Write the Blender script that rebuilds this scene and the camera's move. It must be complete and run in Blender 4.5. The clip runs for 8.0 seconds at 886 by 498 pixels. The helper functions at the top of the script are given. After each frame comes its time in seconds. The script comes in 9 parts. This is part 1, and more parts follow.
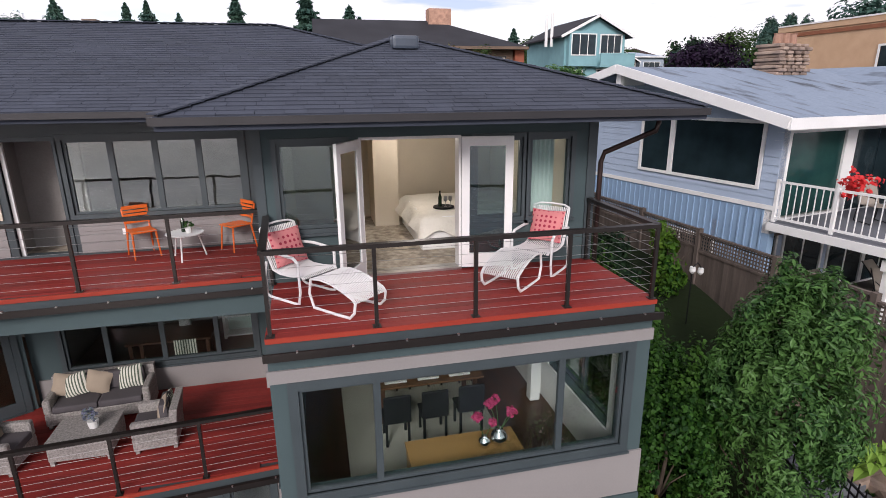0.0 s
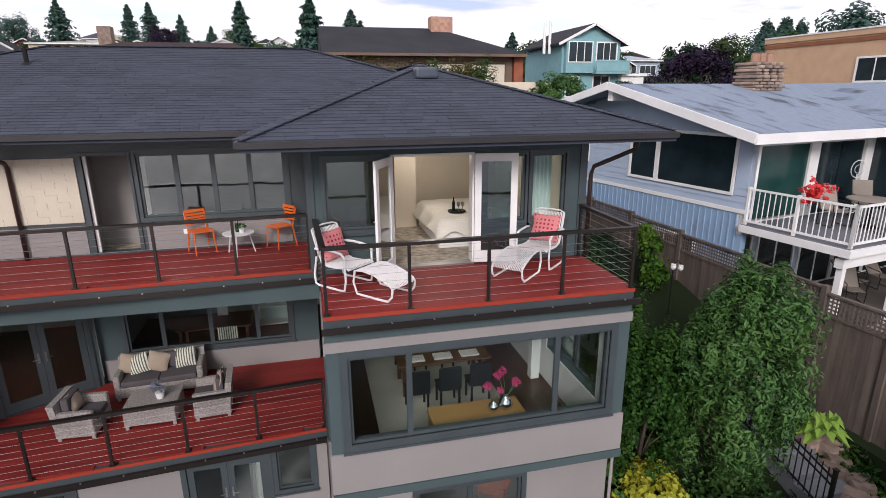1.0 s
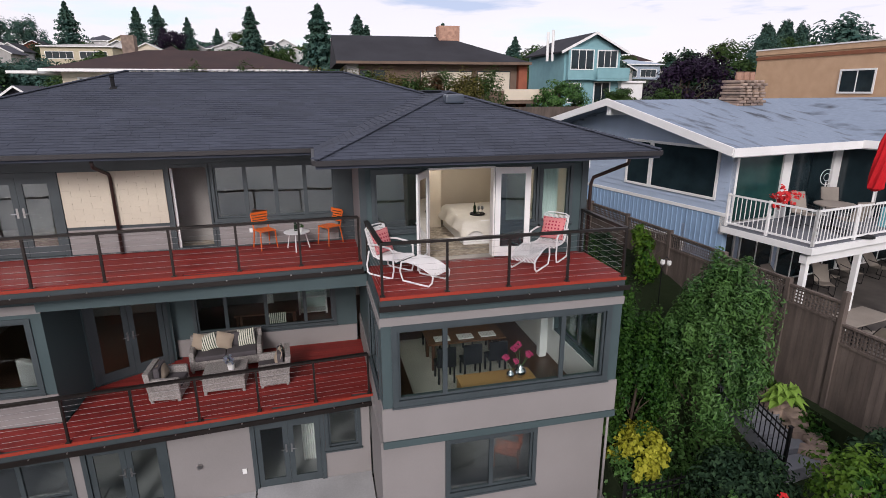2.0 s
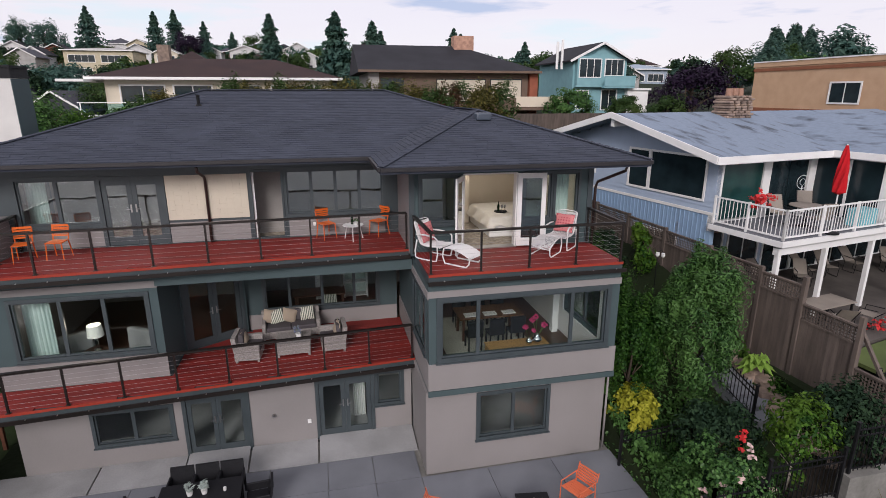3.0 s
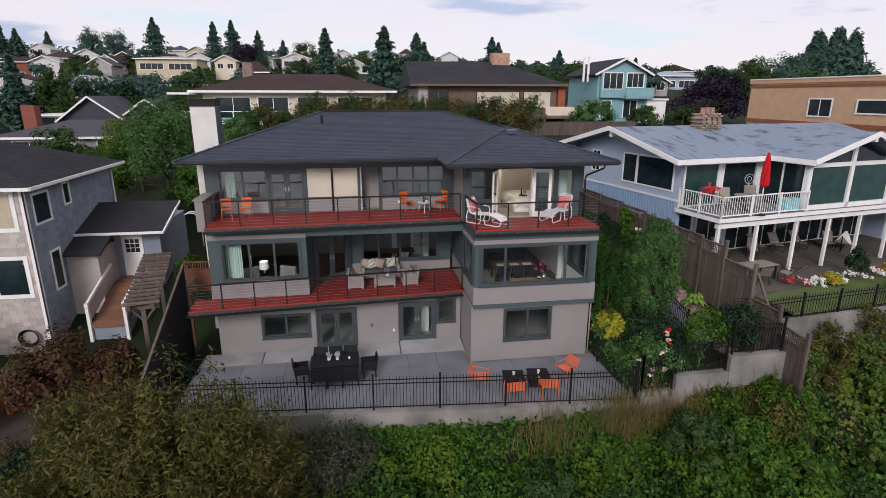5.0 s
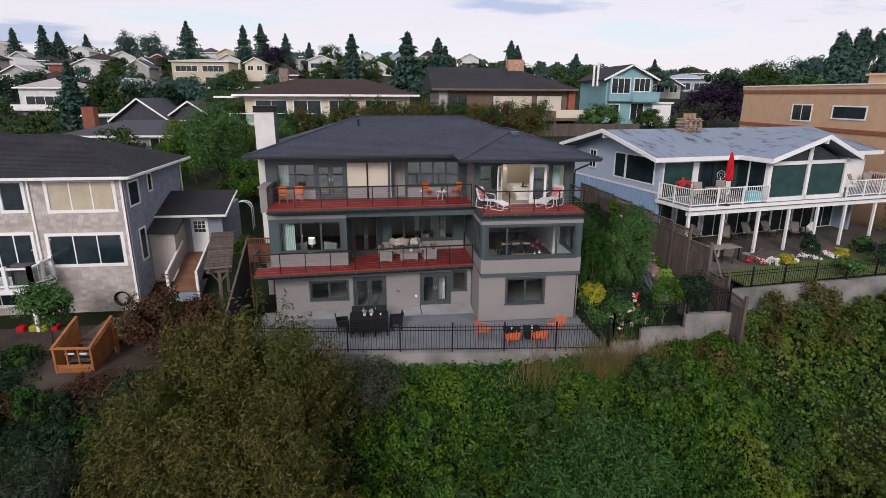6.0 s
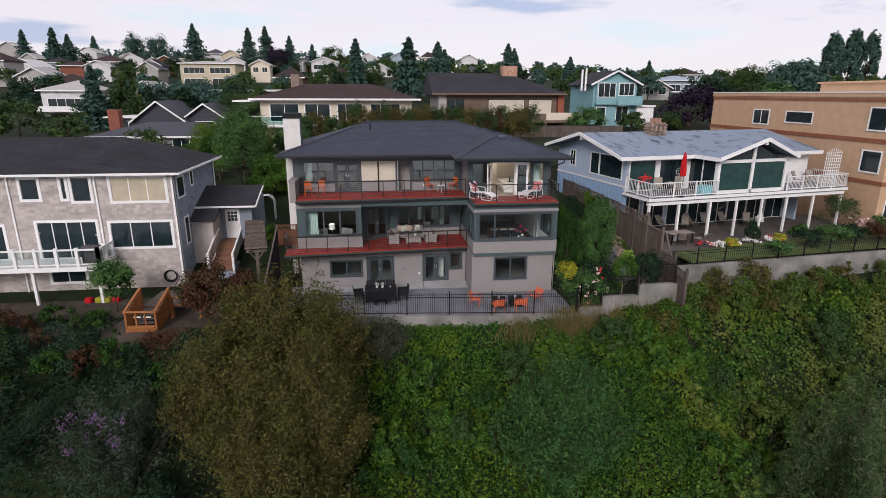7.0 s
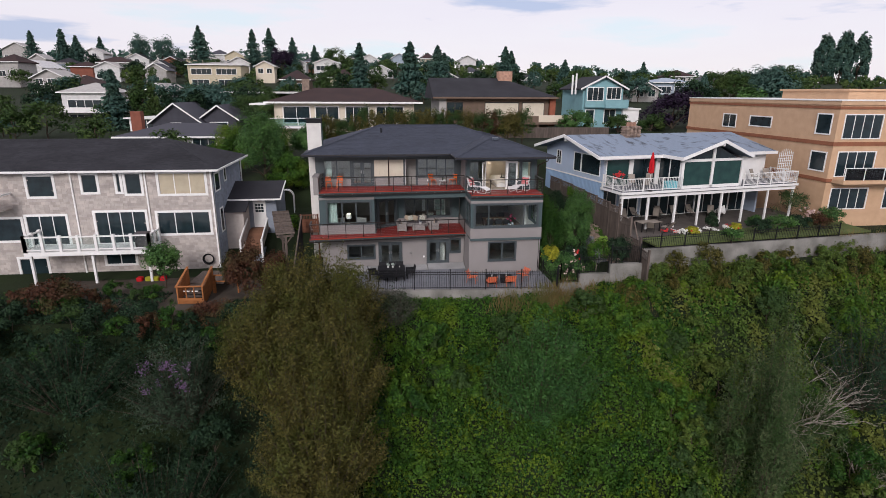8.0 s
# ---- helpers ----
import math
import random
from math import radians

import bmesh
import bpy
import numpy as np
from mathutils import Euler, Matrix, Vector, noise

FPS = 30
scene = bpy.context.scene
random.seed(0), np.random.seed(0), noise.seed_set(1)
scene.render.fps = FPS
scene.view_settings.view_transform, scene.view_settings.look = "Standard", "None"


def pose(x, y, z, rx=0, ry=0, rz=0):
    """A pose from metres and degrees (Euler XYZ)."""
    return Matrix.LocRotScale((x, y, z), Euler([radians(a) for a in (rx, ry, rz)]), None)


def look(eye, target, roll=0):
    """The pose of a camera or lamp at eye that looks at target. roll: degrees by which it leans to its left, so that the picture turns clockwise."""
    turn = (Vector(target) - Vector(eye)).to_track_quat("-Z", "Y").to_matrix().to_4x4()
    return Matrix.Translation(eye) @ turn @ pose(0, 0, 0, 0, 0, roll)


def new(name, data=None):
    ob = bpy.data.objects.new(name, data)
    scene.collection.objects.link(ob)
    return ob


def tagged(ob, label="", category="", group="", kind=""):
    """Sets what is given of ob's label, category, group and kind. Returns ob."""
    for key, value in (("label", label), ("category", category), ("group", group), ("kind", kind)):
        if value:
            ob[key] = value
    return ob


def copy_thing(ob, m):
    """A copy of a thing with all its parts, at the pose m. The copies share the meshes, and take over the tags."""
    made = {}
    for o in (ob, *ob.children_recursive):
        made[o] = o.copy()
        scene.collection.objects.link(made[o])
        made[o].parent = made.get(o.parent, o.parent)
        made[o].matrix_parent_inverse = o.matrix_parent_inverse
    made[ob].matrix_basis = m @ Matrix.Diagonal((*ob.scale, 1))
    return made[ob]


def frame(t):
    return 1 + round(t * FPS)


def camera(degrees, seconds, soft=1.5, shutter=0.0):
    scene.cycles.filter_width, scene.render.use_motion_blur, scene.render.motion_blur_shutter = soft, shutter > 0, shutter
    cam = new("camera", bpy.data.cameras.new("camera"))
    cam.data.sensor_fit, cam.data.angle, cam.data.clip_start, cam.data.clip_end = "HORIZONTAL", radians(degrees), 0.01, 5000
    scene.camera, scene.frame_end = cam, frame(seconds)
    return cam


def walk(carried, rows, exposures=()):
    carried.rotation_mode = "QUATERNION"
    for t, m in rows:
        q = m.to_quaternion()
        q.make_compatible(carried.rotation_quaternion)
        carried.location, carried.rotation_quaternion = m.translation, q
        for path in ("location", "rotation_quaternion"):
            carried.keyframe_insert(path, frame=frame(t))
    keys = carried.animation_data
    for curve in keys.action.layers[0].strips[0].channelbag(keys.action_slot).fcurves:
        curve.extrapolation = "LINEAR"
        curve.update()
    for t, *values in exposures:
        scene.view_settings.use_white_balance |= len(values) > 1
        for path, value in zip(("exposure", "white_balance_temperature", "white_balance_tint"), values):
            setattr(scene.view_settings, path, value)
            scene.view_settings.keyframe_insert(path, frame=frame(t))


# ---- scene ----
cam = camera(77.9, 8.0, soft=0.6)
PATH = [
    (0, (0.685, -6.032, 8.309), (1.122, -4.161, 7.753), -0.5),
    (0.5, (0.392, -6.715, 8.481), (0.831, -4.844, 7.926), -0.3),
    (1, (-0.006, -7.513, 8.722), (0.44, -5.643, 8.168), -0.3),
    (2.5, (-1.64, -10.583, 9.476), (-1.204, -8.71, 8.926), -0.0),
    (3, (-2.31, -11.953, 9.704), (-1.892, -10.075, 9.157), -0.0),
    (3.5, (-2.949, -13.567, 9.909), (-2.55, -11.684, 9.365), -0.0),
    (4, (-3.542, -15.399, 10.156), (-3.166, -13.512, 9.612), 0.0),
    (4.5, (-4.006, -17.518, 10.373), (-3.661, -15.624, 9.831), 0.0),
    (6, (-4.87, -25.144, 11.015), (-4.643, -23.232, 10.473), 0.2),
    (6.5, (-5.164, -27.854, 11.267), (-4.937, -25.942, 10.726), 0.2),
    (7, (-5.471, -30.636, 11.642), (-5.243, -28.725, 11.096), 0.2),
    (7.5, (-5.86, -33.412, 11.977), (-5.629, -31.502, 11.431), 0.2),
    (8, (-6.331, -36.165, 12.292), (-6.098, -34.256, 11.742), 0.3),
]
walk(cam, [(t, look(eye, target, roll)) for t, eye, target, roll in PATH], [(0, 0.32, 6420, 14), (1, 0.26, 6420, 14), (2.5, 0.04, 6420, 14), (4, -0.05, 6420, 14), (8, -0.04, 6420, 14)])

# ---- world, sun and exposure ----
SUN_UP, SUN_TURN = 28.0, 200.0
world = bpy.data.worlds.new("evening_sky")
scene.world = world
world.use_nodes = True
wn, wl = world.node_tree.nodes, world.node_tree.links
wn.clear()
w_out = wn.new("ShaderNodeOutputWorld")
w_bg = wn.new("ShaderNodeBackground")
w_sky = wn.new("ShaderNodeTexSky")
w_sky.sky_type, w_sky.sun_disc = "NISHITA", False
w_sky.sun_elevation, w_sky.sun_rotation = radians(SUN_UP), radians(SUN_TURN)
w_gain = wn.new("ShaderNodeVectorMath")
w_gain.operation = "SCALE"
w_gain.inputs["Scale"].default_value = 0.11
w_co = wn.new("ShaderNodeTexCoord")
w_map = wn.new("ShaderNodeMapping")
w_map.inputs["Scale"].default_value = (1.6, 1.6, 9.0)
w_noise = wn.new("ShaderNodeTexNoise")
w_noise.inputs["Scale"].default_value = 2.2
w_noise.inputs["Detail"].default_value = 6.0
w_ramp = wn.new("ShaderNodeValToRGB")
w_ramp.color_ramp.elements[0].position, w_ramp.color_ramp.elements[0].color = 0.33, (0.56, 0.63, 0.84, 1)
w_ramp.color_ramp.elements[1].position, w_ramp.color_ramp.elements[1].color = 0.41, (0.99, 0.93, 0.99, 1)
tint_step = w_ramp.color_ramp.elements.new(0.56)
tint_step.color = (1.0, 0.95, 1.0, 1)
tint_step = w_ramp.color_ramp.elements.new(0.66)
tint_step.color = (0.86, 0.96, 1.02, 1)
w_mix = wn.new("ShaderNodeMix")
w_mix.data_type = "RGBA"
w_mix.inputs["Factor"].default_value = 0.82
wl.new(w_co.outputs["Generated"], w_map.inputs["Vector"])
wl.new(w_map.outputs["Vector"], w_noise.inputs["Vector"])
wl.new(w_noise.outputs["Fac"], w_ramp.inputs["Fac"])
wl.new(w_sky.outputs["Color"], w_gain.inputs[0])
wl.new(w_gain.outputs["Vector"], w_mix.inputs["A"])
wl.new(w_ramp.outputs["Color"], w_mix.inputs["B"])
wl.new(w_mix.outputs["Result"], w_bg.inputs["Color"])
wl.new(w_bg.outputs["Background"], w_out.inputs["Surface"])
w_bg.inputs["Strength"].default_value = 0.97
sun_data = bpy.data.lights.new("sun", "SUN")
sun_data.energy, sun_data.angle, sun_data.color = 2.1, radians(20), (1.0, 0.955, 0.93)
sun = new("sun", sun_data)
su, st = radians(SUN_UP), radians(SUN_TURN)
sun.matrix_world = look((0, 0, 0), (-math.sin(st) * math.cos(su), -math.cos(st) * math.cos(su), -math.sin(su)))
scene.view_settings.exposure = 0.0


# ---- materials ----
def pmat(name, a, b=None, rough=0.6, metal=0.0, scale=1.5, fine=35.0, bump=0.15, depth=0.004, vary=0.0, island=0.0, stretch=(1, 1, 1), wear=0.12):
    """A surface whose colour runs between a and b in large stains, with fine grain, wear and relief."""
    m = bpy.data.materials.new(name)
    m.use_nodes = True
    n, l = m.node_tree.nodes, m.node_tree.links
    p = n["Principled BSDF"]
    b = b or tuple(c * 0.8 for c in a)
    co = n.new("ShaderNodeTexCoord")
    mp = n.new("ShaderNodeMapping")
    mp.inputs["Scale"].default_value = stretch
    l.new(co.outputs["Object"], mp.inputs["Vector"])
    big = n.new("ShaderNodeTexNoise")
    big.inputs["Scale"].default_value, big.inputs["Detail"].default_value = scale, 5.0
    small = n.new("ShaderNodeTexNoise")
    small.inputs["Scale"].default_value, small.inputs["Detail"].default_value = fine, 3.0
    l.new(mp.outputs["Vector"], big.inputs["Vector"])
    l.new(mp.outputs["Vector"], small.inputs["Vector"])
    ramp = n.new("ShaderNodeValToRGB")
    ramp.color_ramp.elements[0].position, ramp.color_ramp.elements[0].color = 0.32, (*b, 1)
    ramp.color_ramp.elements[1].position, ramp.color_ramp.elements[1].color = 0.66, (*a, 1)
    l.new(big.outputs["Fac"], ramp.inputs["Fac"])
    hsv = n.new("ShaderNodeHueSaturation")
    l.new(ramp.outputs["Color"], hsv.inputs["Color"])
    val = n.new("ShaderNodeMath")
    val.operation = "MULTIPLY_ADD"
    val.inputs[1].default_value, val.inputs[2].default_value = wear * 2, 1 - wear
    l.new(small.outputs["Fac"], val.inputs[0])
    last = val.outputs[0]
    if vary or island:
        src = n.new("ShaderNodeObjectInfo").outputs["Random"] if vary else n.new("ShaderNodeNewGeometry").outputs["Random Per Island"]
        amount = vary or island
        ad = n.new("ShaderNodeMath")
        ad.operation = "MULTIPLY_ADD"
        ad.inputs[1].default_value, ad.inputs[2].default_value = amount * 2, 1 - amount
        l.new(src, ad.inputs[0])
        mu = n.new("ShaderNodeMath")
        mu.operation = "MULTIPLY"
        l.new(last, mu.inputs[0])
        l.new(ad.outputs[0], mu.inputs[1])
        last = mu.outputs[0]
    l.new(last, hsv.inputs["Value"])
    l.new(hsv.outputs["Color"], p.inputs["Base Color"])
    rg = n.new("ShaderNodeMath")
    rg.operation = "MULTIPLY_ADD"
    rg.inputs[1].default_value, rg.inputs[2].default_value = 0.25, rough - 0.12
    l.new(big.outputs["Fac"], rg.inputs[0])
    l.new(rg.outputs[0], p.inputs["Roughness"])
    p.inputs["Metallic"].default_value = metal
    p.inputs["Specular IOR Level"].default_value = 0.5 if rough < 0.5 else 0.22
    if bump:
        bp = n.new("ShaderNodeBump")
        bp.inputs["Strength"].default_value, bp.inputs["Distance"].default_value = bump, depth
        l.new(small.outputs["Fac"], bp.inputs["Height"])
        l.new(bp.outputs["Normal"], p.inputs["Normal"])
    return m


def leafmat(name, a, b, c=None, scale=0.35, rough=0.55, through_light=0.25):
    """Leaves: two greens by leaf, a third in drifts, some light coming through."""
    m = bpy.data.materials.new(name)
    m.use_nodes = True
    n, l = m.node_tree.nodes, m.node_tree.links
    p = n["Principled BSDF"]
    geo = n.new("ShaderNodeNewGeometry")
    ramp = n.new("ShaderNodeValToRGB")
    ramp.color_ramp.elements[0].color, ramp.color_ramp.elements[1].color = (*a, 1), (*b, 1)
    l.new(geo.outputs["Random Per Island"], ramp.inputs["Fac"])
    co = n.new("ShaderNodeTexCoord")
    nz = n.new("ShaderNodeTexNoise")
    nz.inputs["Scale"].default_value, nz.inputs["Detail"].default_value = scale, 4.0
    l.new(co.outputs["Object"], nz.inputs["Vector"])
    drift = n.new("ShaderNodeValToRGB")
    drift.color_ramp.elements[0].position, drift.color_ramp.elements[1].position = 0.45, 0.62
    l.new(nz.outputs["Fac"], drift.inputs["Fac"])
    mx = n.new("ShaderNodeMix")
    mx.data_type = "RGBA"
    mul = n.new("ShaderNodeMath")
    mul.operation = "MULTIPLY"
    mul.inputs[1].default_value = 0.75
    l.new(drift.outputs["Color"], mul.inputs[0])
    l.new(mul.outputs[0], mx.inputs["Factor"])
    l.new(ramp.outputs["Color"], mx.inputs["A"])
    mx.inputs["B"].default_value = (*(c or b), 1)
    l.new(mx.outputs["Result"], p.inputs["Base Color"])
    p.inputs["Roughness"].default_value = rough
    p.inputs["Specular IOR Level"].default_value = 0.16
    tr = n.new("ShaderNodeBsdfTranslucent")
    l.new(mx.outputs["Result"], tr.inputs["Color"])
    ms = n.new("ShaderNodeMixShader")
    ms.inputs[0].default_value = through_light
    out = n["Material Output"]
    l.new(p.outputs[0], ms.inputs[1])
    l.new(tr.outputs[0], ms.inputs[2])
    l.new(ms.outputs[0], out.inputs["Surface"])
    return m


def glassmat(name, tint=(0.9, 0.95, 0.94), gain=1.0, warp=0.12):
    m = bpy.data.materials.new(name)
    m.use_nodes = True
    n, l = m.node_tree.nodes, m.node_tree.links
    n.remove(n["Principled BSDF"])
    tr = n.new("ShaderNodeBsdfTransparent")
    tr.inputs["Color"].default_value = (*tint, 1)
    gl = n.new("ShaderNodeBsdfGlossy")
    gl.inputs["Roughness"].default_value = 0.015
    fr = n.new("ShaderNodeFresnel")
    fr.inputs["IOR"].default_value = 1.55
    mu = n.new("ShaderNodeMath")
    mu.operation, mu.use_clamp = "MULTIPLY", True
    mu.inputs[1].default_value = gain
    nz = n.new("ShaderNodeTexNoise")
    nz.inputs["Scale"].default_value = 1.3
    co = n.new("ShaderNodeTexCoord")
    l.new(co.outputs["Object"], nz.inputs["Vector"])
    bp = n.new("ShaderNodeBump")
    bp.inputs["Strength"].default_value, bp.inputs["Distance"].default_value = warp, 0.01
    l.new(nz.outputs["Fac"], bp.inputs["Height"])
    l.new(bp.outputs["Normal"], gl.inputs["Normal"])
    ms = n.new("ShaderNodeMixShader")
    l.new(fr.outputs[0], mu.inputs[0])
    l.new(mu.outputs[0], ms.inputs[0])
    l.new(tr.outputs[0], ms.inputs[1])
    l.new(gl.outputs[0], ms.inputs[2])
    l.new(ms.outputs[0], n["Material Output"].inputs["Surface"])
    return m


def glowmat(name, col, strength):
    m = bpy.data.materials.new(name)
    m.use_nodes = True
    p = m.node_tree.nodes["Principled BSDF"]
    p.inputs["Base Color"].default_value = (*col, 1)
    p.inputs["Emission Color"].default_value = (*col, 1)
    p.inputs["Emission Strength"].default_value = strength
    return m


TEAL = pmat("slate_green_paint", (0.066, 0.094, 0.098), (0.058, 0.083, 0.087), 0.55, scale=0.8, wear=0.06)
TRIM = pmat("charcoal_trim", (0.052, 0.066, 0.072), (0.044, 0.056, 0.061), 0.45, wear=0.06)
TAUPE = pmat("taupe_siding", (0.265, 0.245, 0.238), (0.24, 0.222, 0.215), 0.7, scale=0.6, wear=0.05)
CREAM = pmat("cream_siding", (0.62, 0.56, 0.45), (0.57, 0.51, 0.41), 0.7, wear=0.06)
WHITE = pmat("white_paint", (0.80, 0.79, 0.77), (0.74, 0.73, 0.71), 0.45, wear=0.05)
CHIMW = pmat("white_chimney_render", (0.68, 0.66, 0.62), (0.58, 0.56, 0.53), 0.8, scale=1.2)
BRONZE = pmat("dark_bronze_metal", (0.035, 0.028, 0.025), (0.028, 0.023, 0.021), 0.4, metal=0.6, wear=0.08)
BRNPIPE = pmat("brown_gutter_metal", (0.050, 0.030, 0.027), (0.040, 0.024, 0.021), 0.4, metal=0.2)
GUTTER = pmat("charcoal_gutter_metal", (0.030, 0.027, 0.029), (0.023, 0.021, 0.022), 0.45, metal=0.2)
STEEL = pmat("cable_steel", (0.55, 0.54, 0.53), (0.45, 0.44, 0.43), 0.35, metal=1.0, bump=0)
REDWOOD = pmat("red_stained_decking", (0.255, 0.031, 0.025), (0.18, 0.021, 0.018), 0.55, scale=1.1, fine=22, stretch=(0.35, 3, 3), vary=0.14, wear=0.16)
REDEDGE = pmat("orange_stained_edge_board", (0.33, 0.046, 0.026), (0.26, 0.034, 0.021), 0.5, stretch=(0.35, 3, 3))
SHINGLE = pmat("charcoal_asphalt_shingle", (0.054, 0.061, 0.082), (0.043, 0.049, 0.066), 0.9, scale=0.7, fine=120, bump=0.5, vary=0.0, island=0.11, wear=0.25)
SHINGLE1 = pmat("charcoal_shingle_tab", (0.054, 0.061, 0.082), (0.043, 0.049, 0.066), 0.9, scale=0.7, fine=120, bump=0.5, vary=0.12, wear=0.25)
BROWNROOF = pmat("brown_shingle", (0.050, 0.031, 0.029), (0.034, 0.021, 0.021), 0.9, scale=0.5, fine=60, island=0.2, wear=0.2)
BLACKROOF = pmat("dark_roof_felt", (0.034, 0.034, 0.040), (0.021, 0.021, 0.025), 0.9, scale=0.5, fine=50, island=0.18, wear=0.2)
METALROOF = pmat("weathered_grey_roof_membrane", (0.205, 0.25, 0.315), (0.06, 0.07, 0.088), 0.75, scale=1.3, fine=9, bump=0.4, depth=0.02, wear=0.22, stretch=(1.5, 0.55, 1))
for step, at in zip((n for n in METALROOF.node_tree.nodes if n.type == "VALTORGB"), (0.3,)):
    step.color_ramp.elements[0].position, step.color_ramp.elements[1].position = at, at + 0.16
CONC = pmat("patio_concrete", (0.20, 0.207, 0.225), (0.15, 0.156, 0.173), 0.8, scale=0.7, fine=40, vary=0.07, wear=0.12)
CONCL = pmat("pale_concrete", (0.36, 0.355, 0.355), (0.26, 0.26, 0.255), 0.85, scale=0.9, fine=30, vary=0.06, wear=0.15)
RETWALL = pmat("weathered_concrete_wall", (0.27, 0.26, 0.24), (0.13, 0.126, 0.112), 0.85, scale=0.8, fine=14, wear=0.2)
BLACK = pmat("black_iron", (0.016, 0.016, 0.018), (0.012, 0.012, 0.013), 0.5, metal=0.3)
FENCEW = pmat("weathered_cedar", (0.135, 0.107, 0.09), (0.078, 0.062, 0.054), 0.85, fine=18, stretch=(4, 4, 0.5), vary=0.2, wear=0.2)
GLASS = glassmat("window_glass", gain=0.45)
GLASSB = glassmat("upper_window_glass", gain=3.2, warp=0.6)
GLASST = glassmat("bedroom_window_glass", (0.45, 0.56, 0.58), gain=3.0, warp=0.35)
FARGLASS = pmat("dark_far_glass", (0.018, 0.032, 0.038), (0.010, 0.018, 0.022), 0.1, bump=0.02, wear=0.02)
FARGLASS.node_tree.nodes["Principled BSDF"].inputs["Specular IOR Level"].default_value = 0.45
BLUE = pmat("blue_vertical_siding", (0.27, 0.39, 0.54), (0.245, 0.355, 0.50), 0.6, wear=0.05)
BLUEL = pmat("pale_blue_siding", (0.40, 0.48, 0.60), (0.37, 0.44, 0.55), 0.6, wear=0.05)
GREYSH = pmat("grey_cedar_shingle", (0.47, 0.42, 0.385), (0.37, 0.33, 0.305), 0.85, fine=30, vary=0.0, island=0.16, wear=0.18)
# the same cedar again, with bluish shade mixed into its colour
GREYSHADE = pmat("shade_tinted_cedar_shingle", (0.25, 0.28, 0.33), (0.20, 0.225, 0.27), 0.85, fine=30, island=0.14, wear=0.15)
ORANGE = pmat("tan_stucco", (0.56, 0.37, 0.235), (0.50, 0.325, 0.20), 0.85, fine=25, wear=0.08)
ORBAND = pmat("rust_band", (0.28, 0.11, 0.06), None, 0.8)
TEALH = pmat("teal_house_paint", (0.22, 0.40, 0.43), (0.19, 0.35, 0.38), 0.6, wear=0.06)
GREYH = pmat("pale_grey_siding", (0.42, 0.40, 0.38), None, 0.7)
BROWNH = pmat("brown_timber_wall", (0.17, 0.12, 0.09), None, 0.8)
BRICK = pmat("chimney_brick", (0.42, 0.25, 0.18), (0.26, 0.15, 0.11), 0.9, scale=3, vary=0.25, island=0.0)
STONE = pmat("chimney_stone", (0.36, 0.27, 0.21), (0.2, 0.15, 0.13), 0.9, scale=3, vary=0.3)
EARTH = pmat("garden_soil", (0.085, 0.068, 0.054), (0.045, 0.037, 0.029), 0.95, scale=0.9, fine=12, bump=0.5, depth=0.03)
# green taken almost to black: shade between the leaves is in the colour
GROUND = pmat("shade_darkened_ground", (0.016, 0.026, 0.008), (0.007, 0.012, 0.004), 0.95, scale=0.25, fine=6, bump=0.6, depth=0.05)
LAWN = pmat("lawn_grass", (0.105, 0.135, 0.045), (0.075, 0.10, 0.035), 0.9, scale=0.8, fine=60, bump=0.4)
BEIGE = pmat("beige_plaster", (0.66, 0.58, 0.46), (0.62, 0.545, 0.43), 0.8, wear=0.03)
DARKFLOOR = pmat("dark_walnut_floor", (0.085, 0.04, 0.025), (0.05, 0.024, 0.016), 0.35, stretch=(4, 0.5, 1), fine=16, wear=0.2)
CARPET = pmat("patterned_carpet", (0.50, 0.44, 0.35), (0.24, 0.20, 0.16), 0.95, scale=9, fine=60, wear=0.1)
RUG = pmat("pale_wool_rug", (0.50, 0.48, 0.41), (0.42, 0.40, 0.34), 0.95, fine=60)
INNER = pmat("grey_room_wall", (0.34, 0.32, 0.30), None, 0.8)
L_IVY = leafmat("ivy_leaves", (0.010, 0.045, 0.007), (0.075, 0.165, 0.018), (0.125, 0.185, 0.014), 0.4)
L_BRAMBLE = leafmat("bramble_leaves", (0.006, 0.028, 0.005), (0.036, 0.100, 0.014), (0.060, 0.125, 0.016), 0.5)
L_EAST = leafmat("yellowing_scrub_leaves", (0.018, 0.046, 0.008), (0.115, 0.180, 0.034), (0.165, 0.180, 0.040), 0.35)
L_DARK = leafmat("dark_shrub_leaves", (0.004, 0.014, 0.007), (0.030, 0.062, 0.027), (0.012, 0.034, 0.018), 0.7, rough=0.75, through_light=0.1)
L_WILLOW = leafmat("dry_willow_leaves", (0.034, 0.036, 0.009), (0.140, 0.122, 0.030), (0.070, 0.086, 0.016), 0.45)
L_LAUREL = leafmat("laurel_leaves", (0.010, 0.042, 0.010), (0.095, 0.200, 0.055), (0.085, 0.175, 0.042), 0.9, rough=0.36)
L_SILVER = leafmat("silver_willow_leaves", (0.018, 0.050, 0.012), (0.14, 0.175, 0.08), (0.024, 0.066, 0.012), 0.9)
L_YELLOW = leafmat("golden_shrub_leaves", (0.22, 0.23, 0.015), (0.46, 0.44, 0.05), None, 1.0)
L_RED = leafmat("red_brown_leaves", (0.050, 0.020, 0.012), (0.105, 0.046, 0.024), (0.050, 0.066, 0.020), 0.6)
L_PURPLE = leafmat("purple_plum_leaves", (0.008, 0.005, 0.013), (0.022, 0.010, 0.030), None, 0.6, through_light=0.1)
